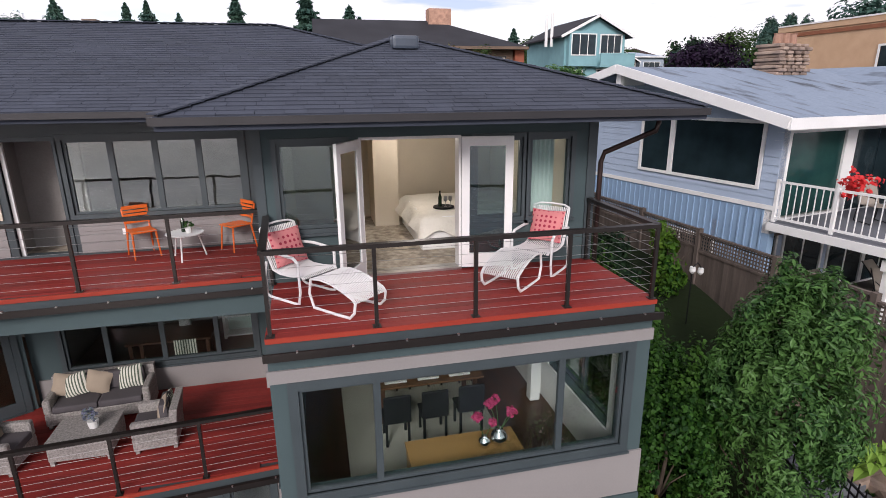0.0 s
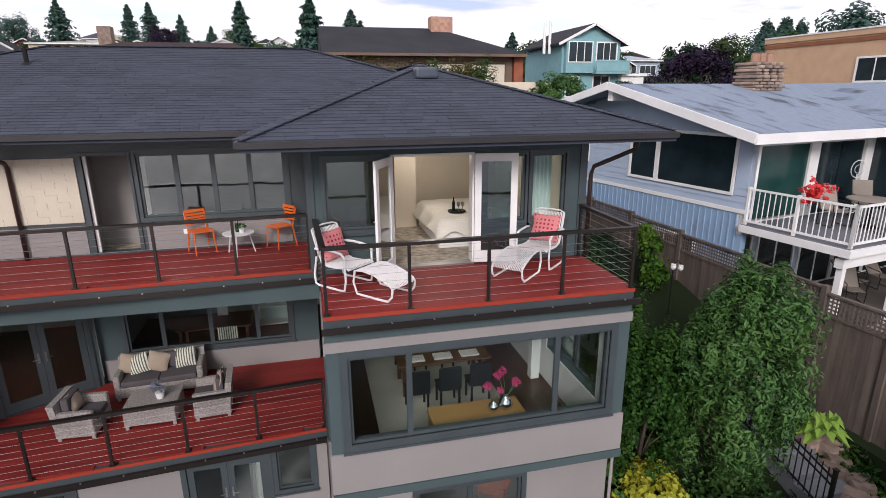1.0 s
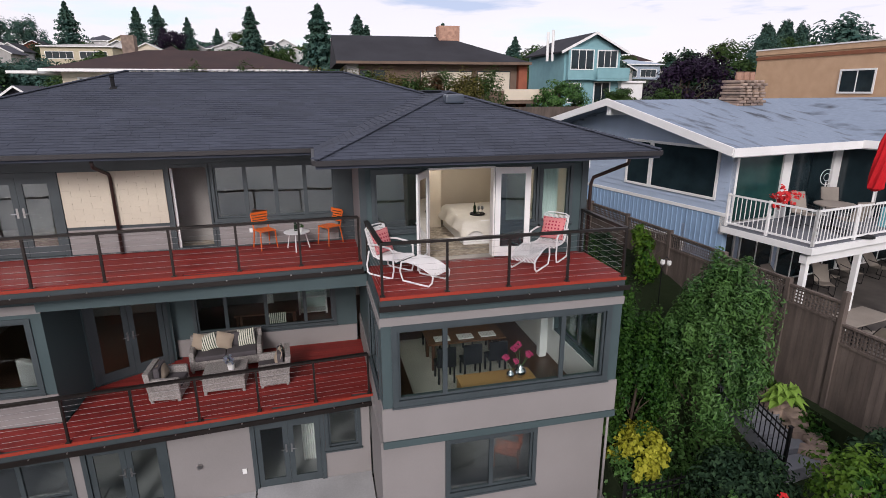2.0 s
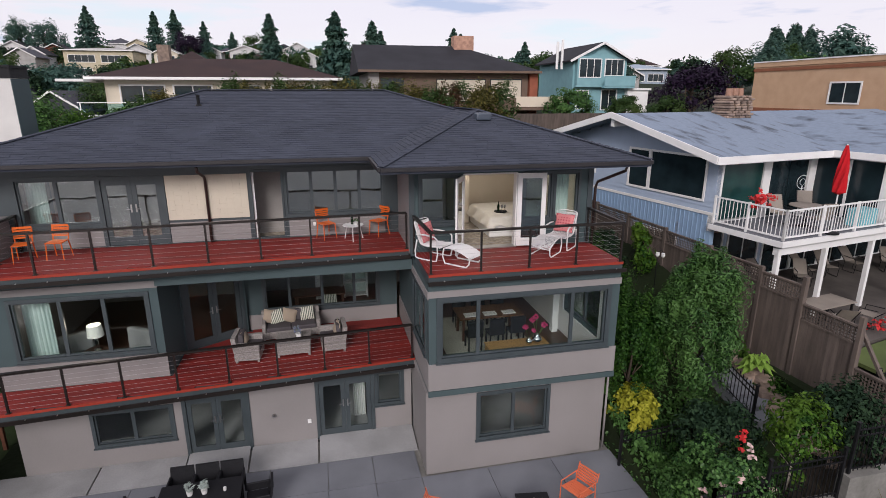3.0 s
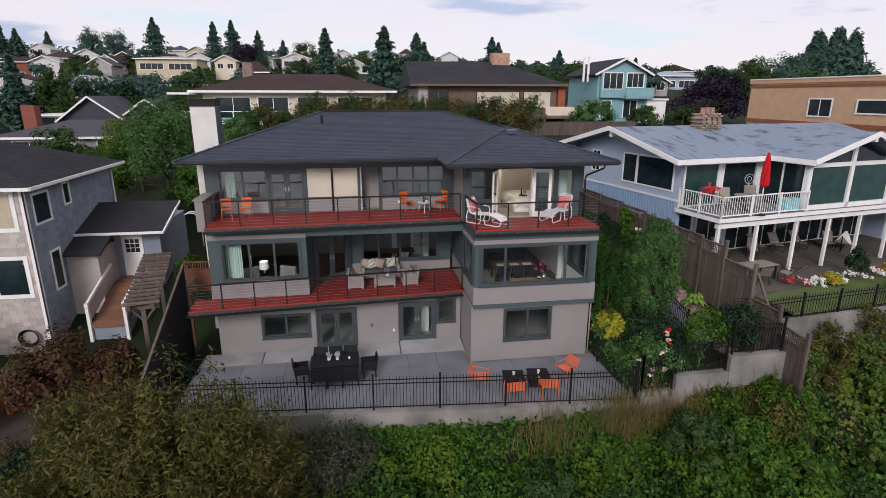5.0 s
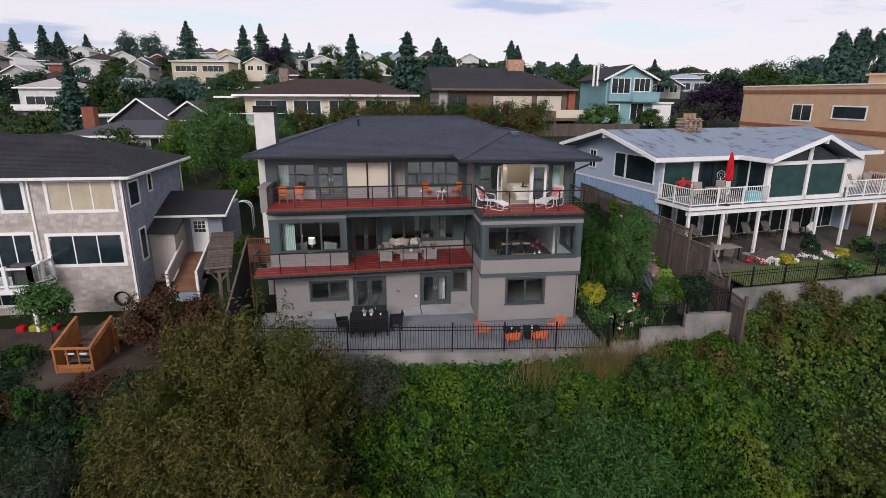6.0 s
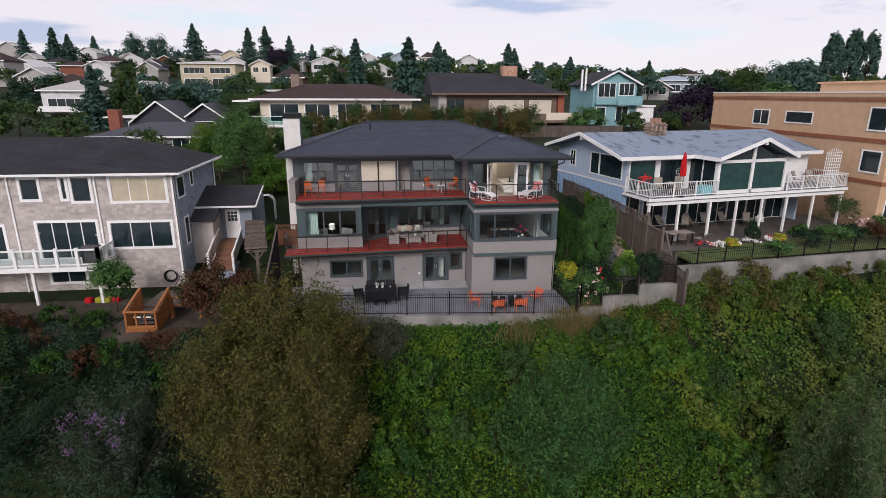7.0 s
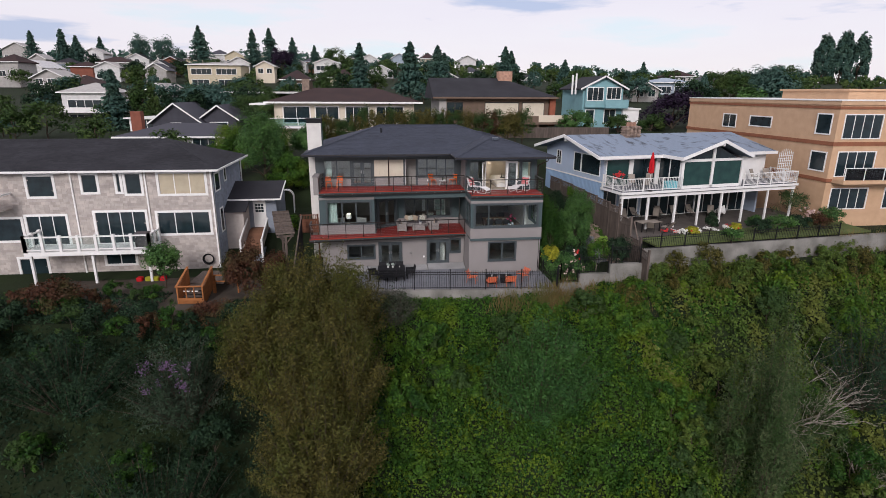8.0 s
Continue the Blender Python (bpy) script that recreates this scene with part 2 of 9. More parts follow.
# needle green made paler and bluer, with distance haze put into the colour
L_FIR = leafmat("hazed_fir_needles", (0.030, 0.078, 0.066), (0.072, 0.135, 0.108), (0.080, 0.145, 0.100), 0.3, through_light=0.25)
L_FARGRN = leafmat("far_tree_leaves", (0.020, 0.050, 0.014), (0.052, 0.095, 0.024), (0.085, 0.120, 0.030), 0.12)
L_DRY = leafmat("dry_grass_blades", (0.12, 0.085, 0.035), (0.22, 0.16, 0.065), (0.09, 0.10, 0.03), 0.6)
BARK = pmat("bark", (0.10, 0.075, 0.055), (0.055, 0.042, 0.032), 0.95, fine=25, stretch=(2, 2, 0.5))
PALEBARK = pmat("pale_bare_branch", (0.34, 0.30, 0.26), (0.24, 0.21, 0.18), 0.9)


# ---- building helpers ----
class Geo:
    def __init__(self):
        self.v, self.f = [], []

    def hexa(self, p):
        k = len(self.v)
        self.v += [tuple(c) for c in p]
        self.f += [tuple(k + i for i in q) for q in ((0, 3, 2, 1), (4, 5, 6, 7), (0, 1, 5, 4), (1, 2, 6, 5), (2, 3, 7, 6), (3, 0, 4, 7))]
        return self

    def box(self, x0, y0, z0, x1, y1, z1):
        x0, x1, y0, y1, z0, z1 = min(x0, x1), max(x0, x1), min(y0, y1), max(y0, y1), min(z0, z1), max(z0, z1)
        return self.hexa(((x0, y0, z0), (x1, y0, z0), (x1, y1, z0), (x0, y1, z0), (x0, y0, z1), (x1, y0, z1), (x1, y1, z1), (x0, y1, z1)))

    def rbox(self, x0, y0, z0, x1, y1, z1, r=0.02, seg=2):
        b = bmesh.new()
        bmesh.ops.create_cube(b, size=1.0)
        bmesh.ops.scale(b, vec=(abs(x1 - x0), abs(y1 - y0), abs(z1 - z0)), verts=b.verts)
        bmesh.ops.translate(b, vec=((x0 + x1) / 2, (y0 + y1) / 2, (z0 + z1) / 2), verts=b.verts)
        bmesh.ops.bevel(b, geom=b.edges[:], offset=r, segments=seg, affect="EDGES", profile=0.6)
        k = len(self.v)
        b.verts.index_update()
        self.v += [tuple(v.co) for v in b.verts]
        self.f += [tuple(k + v.index for v in q.verts) for q in b.faces]
        b.free()
        return self

    def beam(self, a, b, w, h):
        """A bar from a to b, w wide across and h high."""
        a, b = Vector(a), Vector(b)
        d = (b - a).normalized()
        s = d.cross(Vector((0, 0, 1)))
        s = s.normalized() if s.length > 1e-4 else Vector((1, 0, 0))
        u = s.cross(d)
        s, u = s * w / 2, u * h / 2
        return self.hexa((a - s - u, a + s - u, b + s - u, b - s - u, a - s + u, a + s + u, b + s + u, b - s + u))

    def tube(self, pts, r, n=6, r1=None, closed=False):
        pts = [Vector(p) for p in pts]
        k, m = len(self.v), len(pts)
        prev = None
        for i, p in enumerate(pts):
            if closed:
                d = pts[(i + 1) % m] - pts[i - 1]
            else:
                d = pts[min(i + 1, m - 1)] - pts[max(i - 1, 0)]
            d.normalize()
            if prev is None:
                s = d.cross(Vector((0.13, 0.21, 1.0)))
                if s.length < 0.1:
                    s = d.cross(Vector((1, 0, 0)))
            else:
                s = prev - d * prev.dot(d)
            s.normalize()
            prev = s
            u = d.cross(s)
            rr = r if r1 is None else r + (r1 - r) * i / (m - 1)
            for j in range(n):
                a = 2 * math.pi * j / n
                self.v.append(tuple(p + (s * math.cos(a) + u * math.sin(a)) * rr))
        for i in range(m if closed else m - 1):
            q = (i + 1) % m
            for j in range(n):
                self.f.append((k + i * n + j, k + i * n + (j + 1) % n, k + q * n + (j + 1) % n, k + q * n + j))
        if not closed:
            self.f.append(tuple(k + j for j in reversed(range(n))))
            self.f.append(tuple(k + (m - 1) * n + j for j in range(n)))
        return self

    def lathe(self, prof, n=14, cx=0.0, cy=0.0):
        k = len(self.v)
        for r, z in prof:
            for j in range(n):
                a = 2 * math.pi * j / n
                self.v.append((cx + r * math.cos(a), cy + r * math.sin(a), z))
        for i in range(len(prof) - 1):
            for j in range(n):
                self.f.append((k + i * n + j, k + i * n + (j + 1) % n, k + (i + 1) * n + (j + 1) % n, k + (i + 1) * n + j))
        self.f.append(tuple(k + j for j in reversed(range(n))))
        self.f.append(tuple(k + (len(prof) - 1) * n + j for j in range(n)))
        return self

    def prism(self, pts, z0, z1):
        k, n = len(self.v), len(pts)
        self.v += [(x, y, z0) for x, y in pts] + [(x, y, z1) for x, y in pts]
        self.f += [tuple(k + i for i in reversed(range(n))), tuple(k + n + i for i in range(n))]
        self.f += [(k + i, k + (i + 1) % n, k + n + (i + 1) % n, k + n + i) for i in range(n)]
        return self

    def slab(self, pts, drop):
        """A plate whose top is the polygon pts and whose underside lies drop lower."""
        k, n = len(self.v), len(pts)
        self.v += [tuple(p) for p in pts] + [(p[0], p[1], p[2] - drop) for p in pts]
        self.f += [tuple(k + i for i in range(n)), tuple(k + n + i for i in reversed(range(n)))]
        self.f += [(k + (i + 1) % n, k + i, k + n + i, k + n + (i + 1) % n) for i in range(n)]
        return self

    def mesh(self, name, smooth=False):
        me = bpy.data.meshes.new(name)
        me.from_pydata(self.v, [], self.f)
        if smooth:
            me.polygons.foreach_set("use_smooth", [True] * len(me.polygons))
        me.update()
        return me


SINGLE = {"wall", "side_wall", "balcony", "balcony_rail", "balcony_floor", "rail", "deck", "stringer", "porch_rail", "cap_rail", "corner_board", "blind", "side", "gutter", "frame", "porch", "deck_fascia", "flue", "hoop"}


def islands(geo):
    """The loose pieces of a Geo, each as one of its own."""
    root = list(range(len(geo.v)))

    def find(i):
        while root[i] != i:
            root[i] = root[root[i]]
            i = root[i]
        return i

    for f in geo.f:
        for b in f[1:]:
            root[find(b)] = find(f[0])
    out = {}
    for f in geo.f:
        out.setdefault(find(f[0]), []).append(f)
    pieces = []
    for faces in out.values():
        g, at = Geo(), {}
        for f in faces:
            for i in f:
                if i not in at:
                    at[i] = len(g.v)
                    g.v.append(geo.v[i])
        g.f = [tuple(at[i] for i in f) for f in faces]
        pieces.append(g)
    return pieces


def part(name, geo, material, parent=None, label="", smooth=False, m=None, kind=""):
    if parent is not None and name in SINGLE and name != "frame" and isinstance(geo, Geo):
        first, *rest = islands(geo)
        for g in rest:
            one(name, g, material, parent, label, smooth, m, kind)
        geo = first
    return one(name, geo, material, parent, label, smooth, m, kind)


def one(name, geo, material, parent=None, label="", smooth=False, m=None, kind=""):
    me = geo if isinstance(geo, bpy.types.Mesh) else geo.mesh(name, smooth)
    if material and not me.materials:
        me.materials.append(material)
    ob = new(name, me)
    if parent:
        ob.parent = parent
    if m is not None:
        ob.matrix_basis = m
    return tagged(ob, label, kind=kind)


def thing(name, label, category, m=None, group="", kind=""):
    ob = new(name)
    ob.empty_display_size = 0.2
    if m is not None:
        ob.matrix_basis = m
    return tagged(ob, label, category, group, kind)


def holes(geo, u0, u1, z0, z1, y0, y1, gaps):
    """A wall along x from u0 to u1 with its openings (u0, u1, z0, z1) cut through, as one closed skin."""
    us = sorted({u0, u1, *[min(max(g[i], u0), u1) for g in gaps for i in (0, 1)]})
    zs = sorted({z0, z1, *[min(max(g[i], z0), z1) for g in gaps for i in (2, 3)]})
    nu, nz = len(us) - 1, len(zs) - 1
    full = {(i, j) for i in range(nu) for j in range(nz) if not any(g[0] < (us[i] + us[i + 1]) / 2 < g[1] and g[2] < (zs[j] + zs[j + 1]) / 2 < g[3] for g in gaps)}
    seen = {}

    def v(i, j, back):
        if (i, j, back) not in seen:
            seen[i, j, back] = len(geo.v)
            geo.v.append((us[i], y1 if back else y0, zs[j]))
        return seen[i, j, back]

    for i, j in full:
        geo.f.append((v(i, j, 0), v(i + 1, j, 0), v(i + 1, j + 1, 0), v(i, j + 1, 0)))
        geo.f.append((v(i, j, 1), v(i, j + 1, 1), v(i + 1, j + 1, 1), v(i + 1, j, 1)))
        for (a, b), (c, d), (e, f) in (((i - 1, j), (i, j + 1), (i, j)), ((i + 1, j), (i + 1, j), (i + 1, j + 1)), ((i, j - 1), (i, j), (i + 1, j)), ((i, j + 1), (i + 1, j + 1), (i, j + 1))):
            if (a, b) not in full:
                geo.f.append((v(e, f, 0), v(c, d, 0), v(c, d, 1), v(e, f, 1)))
    return geo


def bars(name, pairs, w, h, mat, parent, label=""):
    """One bar after another, each a part of its own."""
    for a, b in pairs:
        part(name, Geo().beam(a, b, w, h), mat, parent, label)


COUNT = {}


def numbered(kind):
    COUNT[kind] = COUNT.get(kind, 0) + 1
    return f"{kind}_{COUNT[kind]}"


def window(m, w, h, bars=(), trim=TRIM, sash=TRIM, glass=GLASS, case=0.09, parent=None, rows=(), label="dark-framed window in the house wall", deep=0.05, proud=0.03, sill=True):
    """A window w by h whose lower left corner is at m, its outside facing -y. bars: upright bars, rows: level ones, as shares."""
    if parent is None:
        win = thing(numbered("window"), label, "window", m, kind="structure")
    else:
        win = thing("window", "", "", m)
        win.parent = parent
    g = Geo()
    c = case
    g.box(-c, -proud, -c, 0, 0.06, h + c).box(w, -proud, -c, w + c, 0.06, h + c).box(0, -proud, h, w, 0.06, h + c).box(0, -proud, -c, w, 0.06, 0)
    part("frame", g, trim, win)
    if sill:
        part("sill", Geo().box(-c - 0.02, -proud - 0.035, -c - 0.03, w + c + 0.02, -proud + 0.02, -c + 0.005), trim, win)
    xs = [0.0] + [w * b for b in bars] + [w]
    zs = [0.0] + [h * b for b in rows] + [h]
    s = 0.045
    for a, b in zip(xs, xs[1:]):
        for d, e in zip(zs, zs[1:]):
            g = Geo()
            g.box(a, deep - 0.03, d, a + s, deep + 0.03, e).box(b - s, deep - 0.03, d, b, deep + 0.03, e)
            g.box(a + s, deep - 0.03, d, b - s, deep + 0.03, d + s).box(a + s, deep - 0.03, e - s, b - s, deep + 0.03, e)
            part("sash", g, sash, win)
            pane = part("pane", Geo().box(a + s, deep, d + s, b - s, deep + 0.006, e - s), glass, win)
            pane.visible_shadow = False
    return win


def leaf(parent, x, w, h, frame_mat, glass, side, name="door_leaf", m=None, stile=0.12):
    """A glazed door leaf from x to x + w at the plane y = 0; side: where its handle sits."""
    d = thing(name, "", "", m)
    d.parent = parent
    g = Geo()
    g.box(x, -0.02, 0, x + stile, 0.025, h).box(x + w - stile, -0.02, 0, x + w, 0.025, h)
    g.box(x + stile, -0.02, 0, x + w - stile, 0.025, 0.22).box(x + stile, -0.02, h - 0.14, x + w - stile, 0.025, h)
    part("stile_frame", g, frame_mat, d)
    p = part("pane", Geo().box(x + stile, 0.0, 0.22, x + w - stile, 0.006, h - 0.14), glass, d)
    p.visible_shadow = False
    hx = x + w - stile / 2 if side > 0 else x + stile / 2
    g = Geo().box(hx - 0.02, -0.03, 0.9, hx + 0.02, -0.021, 1.12)
    g.tube([(hx, -0.03, 1.0), (hx, -0.065, 1.0), (hx - side * 0.11, -0.07, 1.0)], 0.011, 6)
    part("handle", g, STEEL, d, "brushed steel lever handle")
    return d


def french_door(m, w, h, frame_mat=TRIM, glass=GLASS, label="closed dark-framed glazed double door"):
    door = thing(numbered("door"), label, "door", m, kind="structure")
    c = 0.1
    part("frame", Geo().box(-c, -0.03, 0, 0, 0.08, h + c).box(w, -0.03, 0, w + c, 0.08, h + c).box(0, -0.03, h, w, 0.08, h + c), frame_mat, door)
    part("threshold", Geo().box(-c, -0.06, -0.03, w + c, 0.1, 0.0), frame_mat, door)
    leaf(door, 0.005, w / 2 - 0.008, h - 0.01, frame_mat, glass, 1, m=pose(0, 0.03, 0.004))
    leaf(door, w / 2 + 0.003, w / 2 - 0.008, h - 0.01, frame_mat, glass, -1, m=pose(0, 0.03, 0.004))
    return door


def rail(pts, z, label, h=1.0, step=1.25, cables=8, top=BRONZE, post=0.045, ends=(True, True)):
    """A cable railing along the line pts, on a floor at height z."""
    r = thing("railing", label, "railing", kind="structure")
    for (ax, ay), (bx, by) in zip(pts, pts[1:]):
        ln = math.hypot(bx - ax, by - ay)
        n = max(1, round(ln / step))
        for i in range(n + 1):
            if i == 0 and (ax, ay) != pts[0]:
                continue
            x, y = ax + (bx - ax) * i / n, ay + (by - ay) * i / n
            q = part("post", Geo().box(x - post / 2, y - post / 2, z, x + post / 2, y + post / 2, z + h), BRONZE, r)
            part("foot_plate", Geo().box(x - 0.05, y - 0.05, z, x + 0.05, y + 0.05, z + 0.012), BRONZE, q)
        part("top_rail", Geo().beam((ax, ay, z + h), (bx, by, z + h), 0.09, 0.05), top, r)
        for i in range(cables):
            zz = z + 0.09 + (h - 0.16) * i / (cables - 1)
            part("cable", Geo().tube([(ax, ay, zz), (bx, by, zz)], 0.0028, 5), STEEL, r)
    return r


def boards(parent, x0, x1, ya, yb, z, width=0.137, gap=0.006, mat=REDWOOD, edge=None):
    """Deck boards along x from ya to yb; edge(y) gives the boards' ends where the deck is not square."""
    y = ya
    while y < yb - 0.02:
        w = min(width, yb - y)
        a, b = (x0, x1) if edge is None else edge(y + w / 2)
        if b - a > 0.1:
            part("deck_board", Geo().box(a, y, z - 0.03, b, y + w - gap, z), mat, parent)
        y += width


def leaf_mesh(name, P, N, size, seed=0, aspect=0.55, spread=0.5, jitter=0.5):
    """Many small folded leaves at the points P, facing about N."""
    rng = np.random.default_rng(seed)
    n = len(P)
    N = N + rng.normal(0, spread, (n, 3))
    N /= np.linalg.norm(N, axis=1)[:, None] + 1e-9
    T = np.cross(N, rng.normal(0, 1, (n, 3)))
    T /= np.linalg.norm(T, axis=1)[:, None] + 1e-9
    B = np.cross(N, T)
    L = (size * (1 + rng.uniform(-jitter, jitter, n)))[:, None]
    W = L * aspect * 0.5
    V = np.empty((n, 4, 3))
    V[:, 0] = P - T * L * 0.5
    V[:, 1] = P + B * W + N * W * 0.35
    V[:, 2] = P + T * L * 0.5 - N * L * 0.12
    V[:, 3] = P - B * W + N * W * 0.35
    me = bpy.data.meshes.new(name)
    me.vertices.add(4 * n)
    me.vertices.foreach_set("co", V.ravel())
    base = np.arange(n)[:, None] * 4
    idx = (base + np.array([[0, 1, 2, 0, 2, 3]])).ravel()
    me.loops.add(6 * n)
    me.loops.foreach_set("vertex_index", idx)
    me.polygons.add(2 * n)
    me.polygons.foreach_set("loop_start", np.arange(2 * n) * 3)
    me.polygons.foreach_set("loop_total", np.full(2 * n, 3))
    me.update(calc_edges=True)
    return me


def crown_points(n, r, seed, clumps=40, tight=0.22, hollow=0.55, flat=0.0):
    """Points of a crown: clumps over an uneven ellipsoid with radii r."""
    rng = np.random.default_rng(seed)
    d = rng.normal(0, 1, (clumps, 3))
    d /= np.linalg.norm(d, axis=1)[:, None]
    d[:, 2] = np.where(d[:, 2] < -0.6, -d[:, 2], d[:, 2])
    rad = rng.uniform(hollow, 1.0, clumps) * (0.85 + 0.25 * rng.random(clumps))
    c = d * rad[:, None]
    k = rng.integers(0, clumps, n)
    off = rng.normal(0, 1, (n, 3))
    off /= np.linalg.norm(off, axis=1)[:, None]
    p = c[k] + off * (tight * rng.random(n) ** 0.4 * (0.6 + 0.8 * rng.random(clumps)[k]))[:, None]
    nn = off + d[k] * 0.6 + np.array((0, 0, 0.5))
    return p * np.array(r), nn


def tree(name, label, x, y, z, height, r, mat, n=2500, size=0.14, seed=1, trunk=0.12, clear=0.3, clumps=40, tight=0.24, bark=BARK, limbs=7, category="tree", group="", aspect=0.55):
    """A tree or shrub: tapered trunk, limbs and a crown of leaves in clumps."""
    rng = random.Random(seed)
    t = thing(name, label, category, pose(x, y, z), group)
    h0 = height * clear
    rz = (height - h0) / 2
    cz = h0 + rz
    g = Geo()
    bend = [(0, 0, -0.15)] + [(rng.uniform(-0.06, 0.06) * height * i / 4, rng.uniform(-0.06, 0.06) * height * i / 4, (cz + rz * 0.4) * i / 4) for i in range(1, 5)]
    g.tube(bend, trunk, 7, trunk * 0.35)
    for i in range(limbs):
        a = 2 * math.pi * (i + rng.random() * 0.6) / limbs
        zz = h0 + (cz - h0) * rng.uniform(0.1, 1.0)
        e = rng.uniform(0.5, 0.85)
        g.tube([(0, 0, zz * 0.8), (r * e * 0.45 * math.cos(a), r * e * 0.45 * math.sin(a), zz + rz * 0.15), (r * e * math.cos(a), r * e * math.sin(a), zz + rz * rng.uniform(0.2, 0.6))], trunk * 0.42, 5, trunk * 0.12)
    part("trunk", g, bark, t, smooth=True)
    P, N = crown_points(n, (r, r, rz), seed, clumps, tight)
    P[:, 2] += cz
    part("crown", leaf_mesh("crown", P, N, size, seed, aspect), mat, t)
    return t


def conifer(name, label, x, y, z, height, r, mat, seed=1, n=1600, size=0.5, narrow=1.0, group=""):
    rng = np.random.default_rng(seed)
    t = thing(name, label, "tree", pose(x, y, z), group)
    part("trunk", Geo().tube([(0, 0, -0.2), (0, 0, height * 0.5), (0, 0, height * 0.97)], height * 0.018, 6, height * 0.003), BARK, t)
    lev = rng.random(n) ** 0.75
    zz = height * (0.1 + 0.9 * lev)
    whorl = np.round(zz / (height / 17)) * (height / 17)
    zz = whorl + rng.normal(0, height * 0.012, n)
    lop = 0.6 + 0.75 * rng.random(18)[np.clip(np.round(whorl / (height / 17)).astype(int), 0, 17)]
    lim = r * (1 - lev) ** narrow * (0.55 + 0.6 * rng.random(n)) * lop + 0.012 * height
    ang = np.round(rng.random(n) * 9 + whorl * 3.1) * (2 * math.pi / 9) + rng.normal(0, 0.16, n)
    rad = lim * rng.random(n) ** 0.55
    P = np.stack([rad * np.cos(ang), rad * np.sin(ang), zz - rad * 0.28], 1)
    N = np.stack([np.cos(ang) * 0.5, np.sin(ang) * 0.5, np.full(n, 0.8)], 1)
    part("crown", leaf_mesh("crown", P, N, size, seed, 0.5, 0.45), mat, t)
    return t


# ---- ground ----
def blend(a, b, t):
    t = min(max(t, 0.0), 1.0)
    return a + (b - a) * t * t * (3 - 2 * t)


def plot_at(x, y):
    """Height of the level plots, the lip of the bluff and the height just below it."""
    if x < -11.5:
        plot = blend(-0.15, -0.9, (-11.5 - x) / 2.5) if y < 3 else blend(-0.9, 1.4, (y - 3) / 9)
    elif x < 5.2:
        plot = -0.12
    elif x < 10.2:
        plot = 0.15 + blend(0.0, 2.9, (y + 3.2) / 11.0) + 0.7 * max(0.0, min(1.0, (x - 6.5) / 3.0)) * max(0.0, min(1.0, (y + 4.0) / 1.5))
    else:
        plot = 1.9
    lip = float(np.interp(x, (-14, -11.5, -11.2, 5.0, 5.4, 10.2, 11.5, 40), (-4.0, -3.6, -2.55, -4.0, -4.1, -4.15, -2.5, 0.7)))
    top = float(np.interp(x, (-16, -11.5, 5, 6.5, 8, 10, 11, 14, 40), (-1.2, -0.6, -0.36, -0.15, 0.25, 0.75, 0.7, 0.75, 0.95)))
    return plot, lip, top


def height_at(x, y):
    """The lie of the land: a bluff towards the water, level house plots, a hill behind."""
    plot, lip, top = plot_at(x, y)
    if y < lip:
        z = top - 0.93 * (lip - y) - 0.35 * max(0.0, min(1.0, lip - y))
        z += 0.6 * noise.noise((x * 0.16, y * 0.16, 3.0)) * min(1.0, (lip - y) / 3)
        return max(z, -24.5)
    back = 14.0 if x < 10 else 11.0
    if y > back:
        t = y - back
        far = 0.082 if x < 20 else 0.082 - 0.03 * min(1.0, (x - 20) / 120)
        hill = blend(plot, 6.6, t / 12.0) + max(0.0, t - 22.0) * far
        if x < -11.5:
            k = min(1.0, (-11.5 - x) / 12.0)
            hill = hill * (1 - k) + k * (blend(plot, 3.6, t / 26.0) + max(0.0, t - 26.0) * (far + 0.012))
        return hill if y < 320 else hill - (y - 320) * 0.12
    return plot


gx = sorted({*[-900, -600, -400, -250, -160, -110, -80], *[-60 + 1.5 * i for i in range(82)], -11.52, -11.48, 5.18, 5.22, 10.18, 10.22, *[66, 80, 110, 160, 250, 400, 600, 900]})
gy = sorted({*[-60 + 2.0 * i for i in range(18)], *[-24 + 1.0 * i for i in range(40)], *[16 + 3.0 * i for i in range(30)], *[110, 130, 160, 200, 260, 340, 450, 600, 800, 1100, 1500], -4.43, -4.38, -3.67, -3.63, -4.17, -4.13, -2.52, -2.48})


def ground_at(x, y):
    """The ground sheet: as the land lies, but kept low behind the retaining walls, where slabs and beds lie on it."""
    lip = plot_at(x, y)[1]
    return height_at(x, lip - 0.02) - 0.1 if x > -11.3 and lip <= y < lip + 1.3 else height_at(x, y)


gv = [(x, y, ground_at(x, y)) for y in gy for x in gx]
nx = len(gx)
gf = [(j * nx + i, j * nx + i + 1, (j + 1) * nx + i + 1, (j + 1) * nx + i) for j in range(len(gy) - 1) for i in range(nx - 1)]
gg = Geo()
gg.v, gg.f = gv, gf
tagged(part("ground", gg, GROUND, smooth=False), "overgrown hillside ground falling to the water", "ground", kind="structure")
WATER = pmat("sea_water", (0.05, 0.075, 0.10), (0.035, 0.055, 0.08), 0.14, scale=0.02, fine=0.4, bump=0.5, depth=0.3)
tagged(part("water", Geo().box(-2500, -3000, -23.3, 2500, -30, -23.0), WATER), "wide grey-blue bay below the bluff", "water", kind="structure")

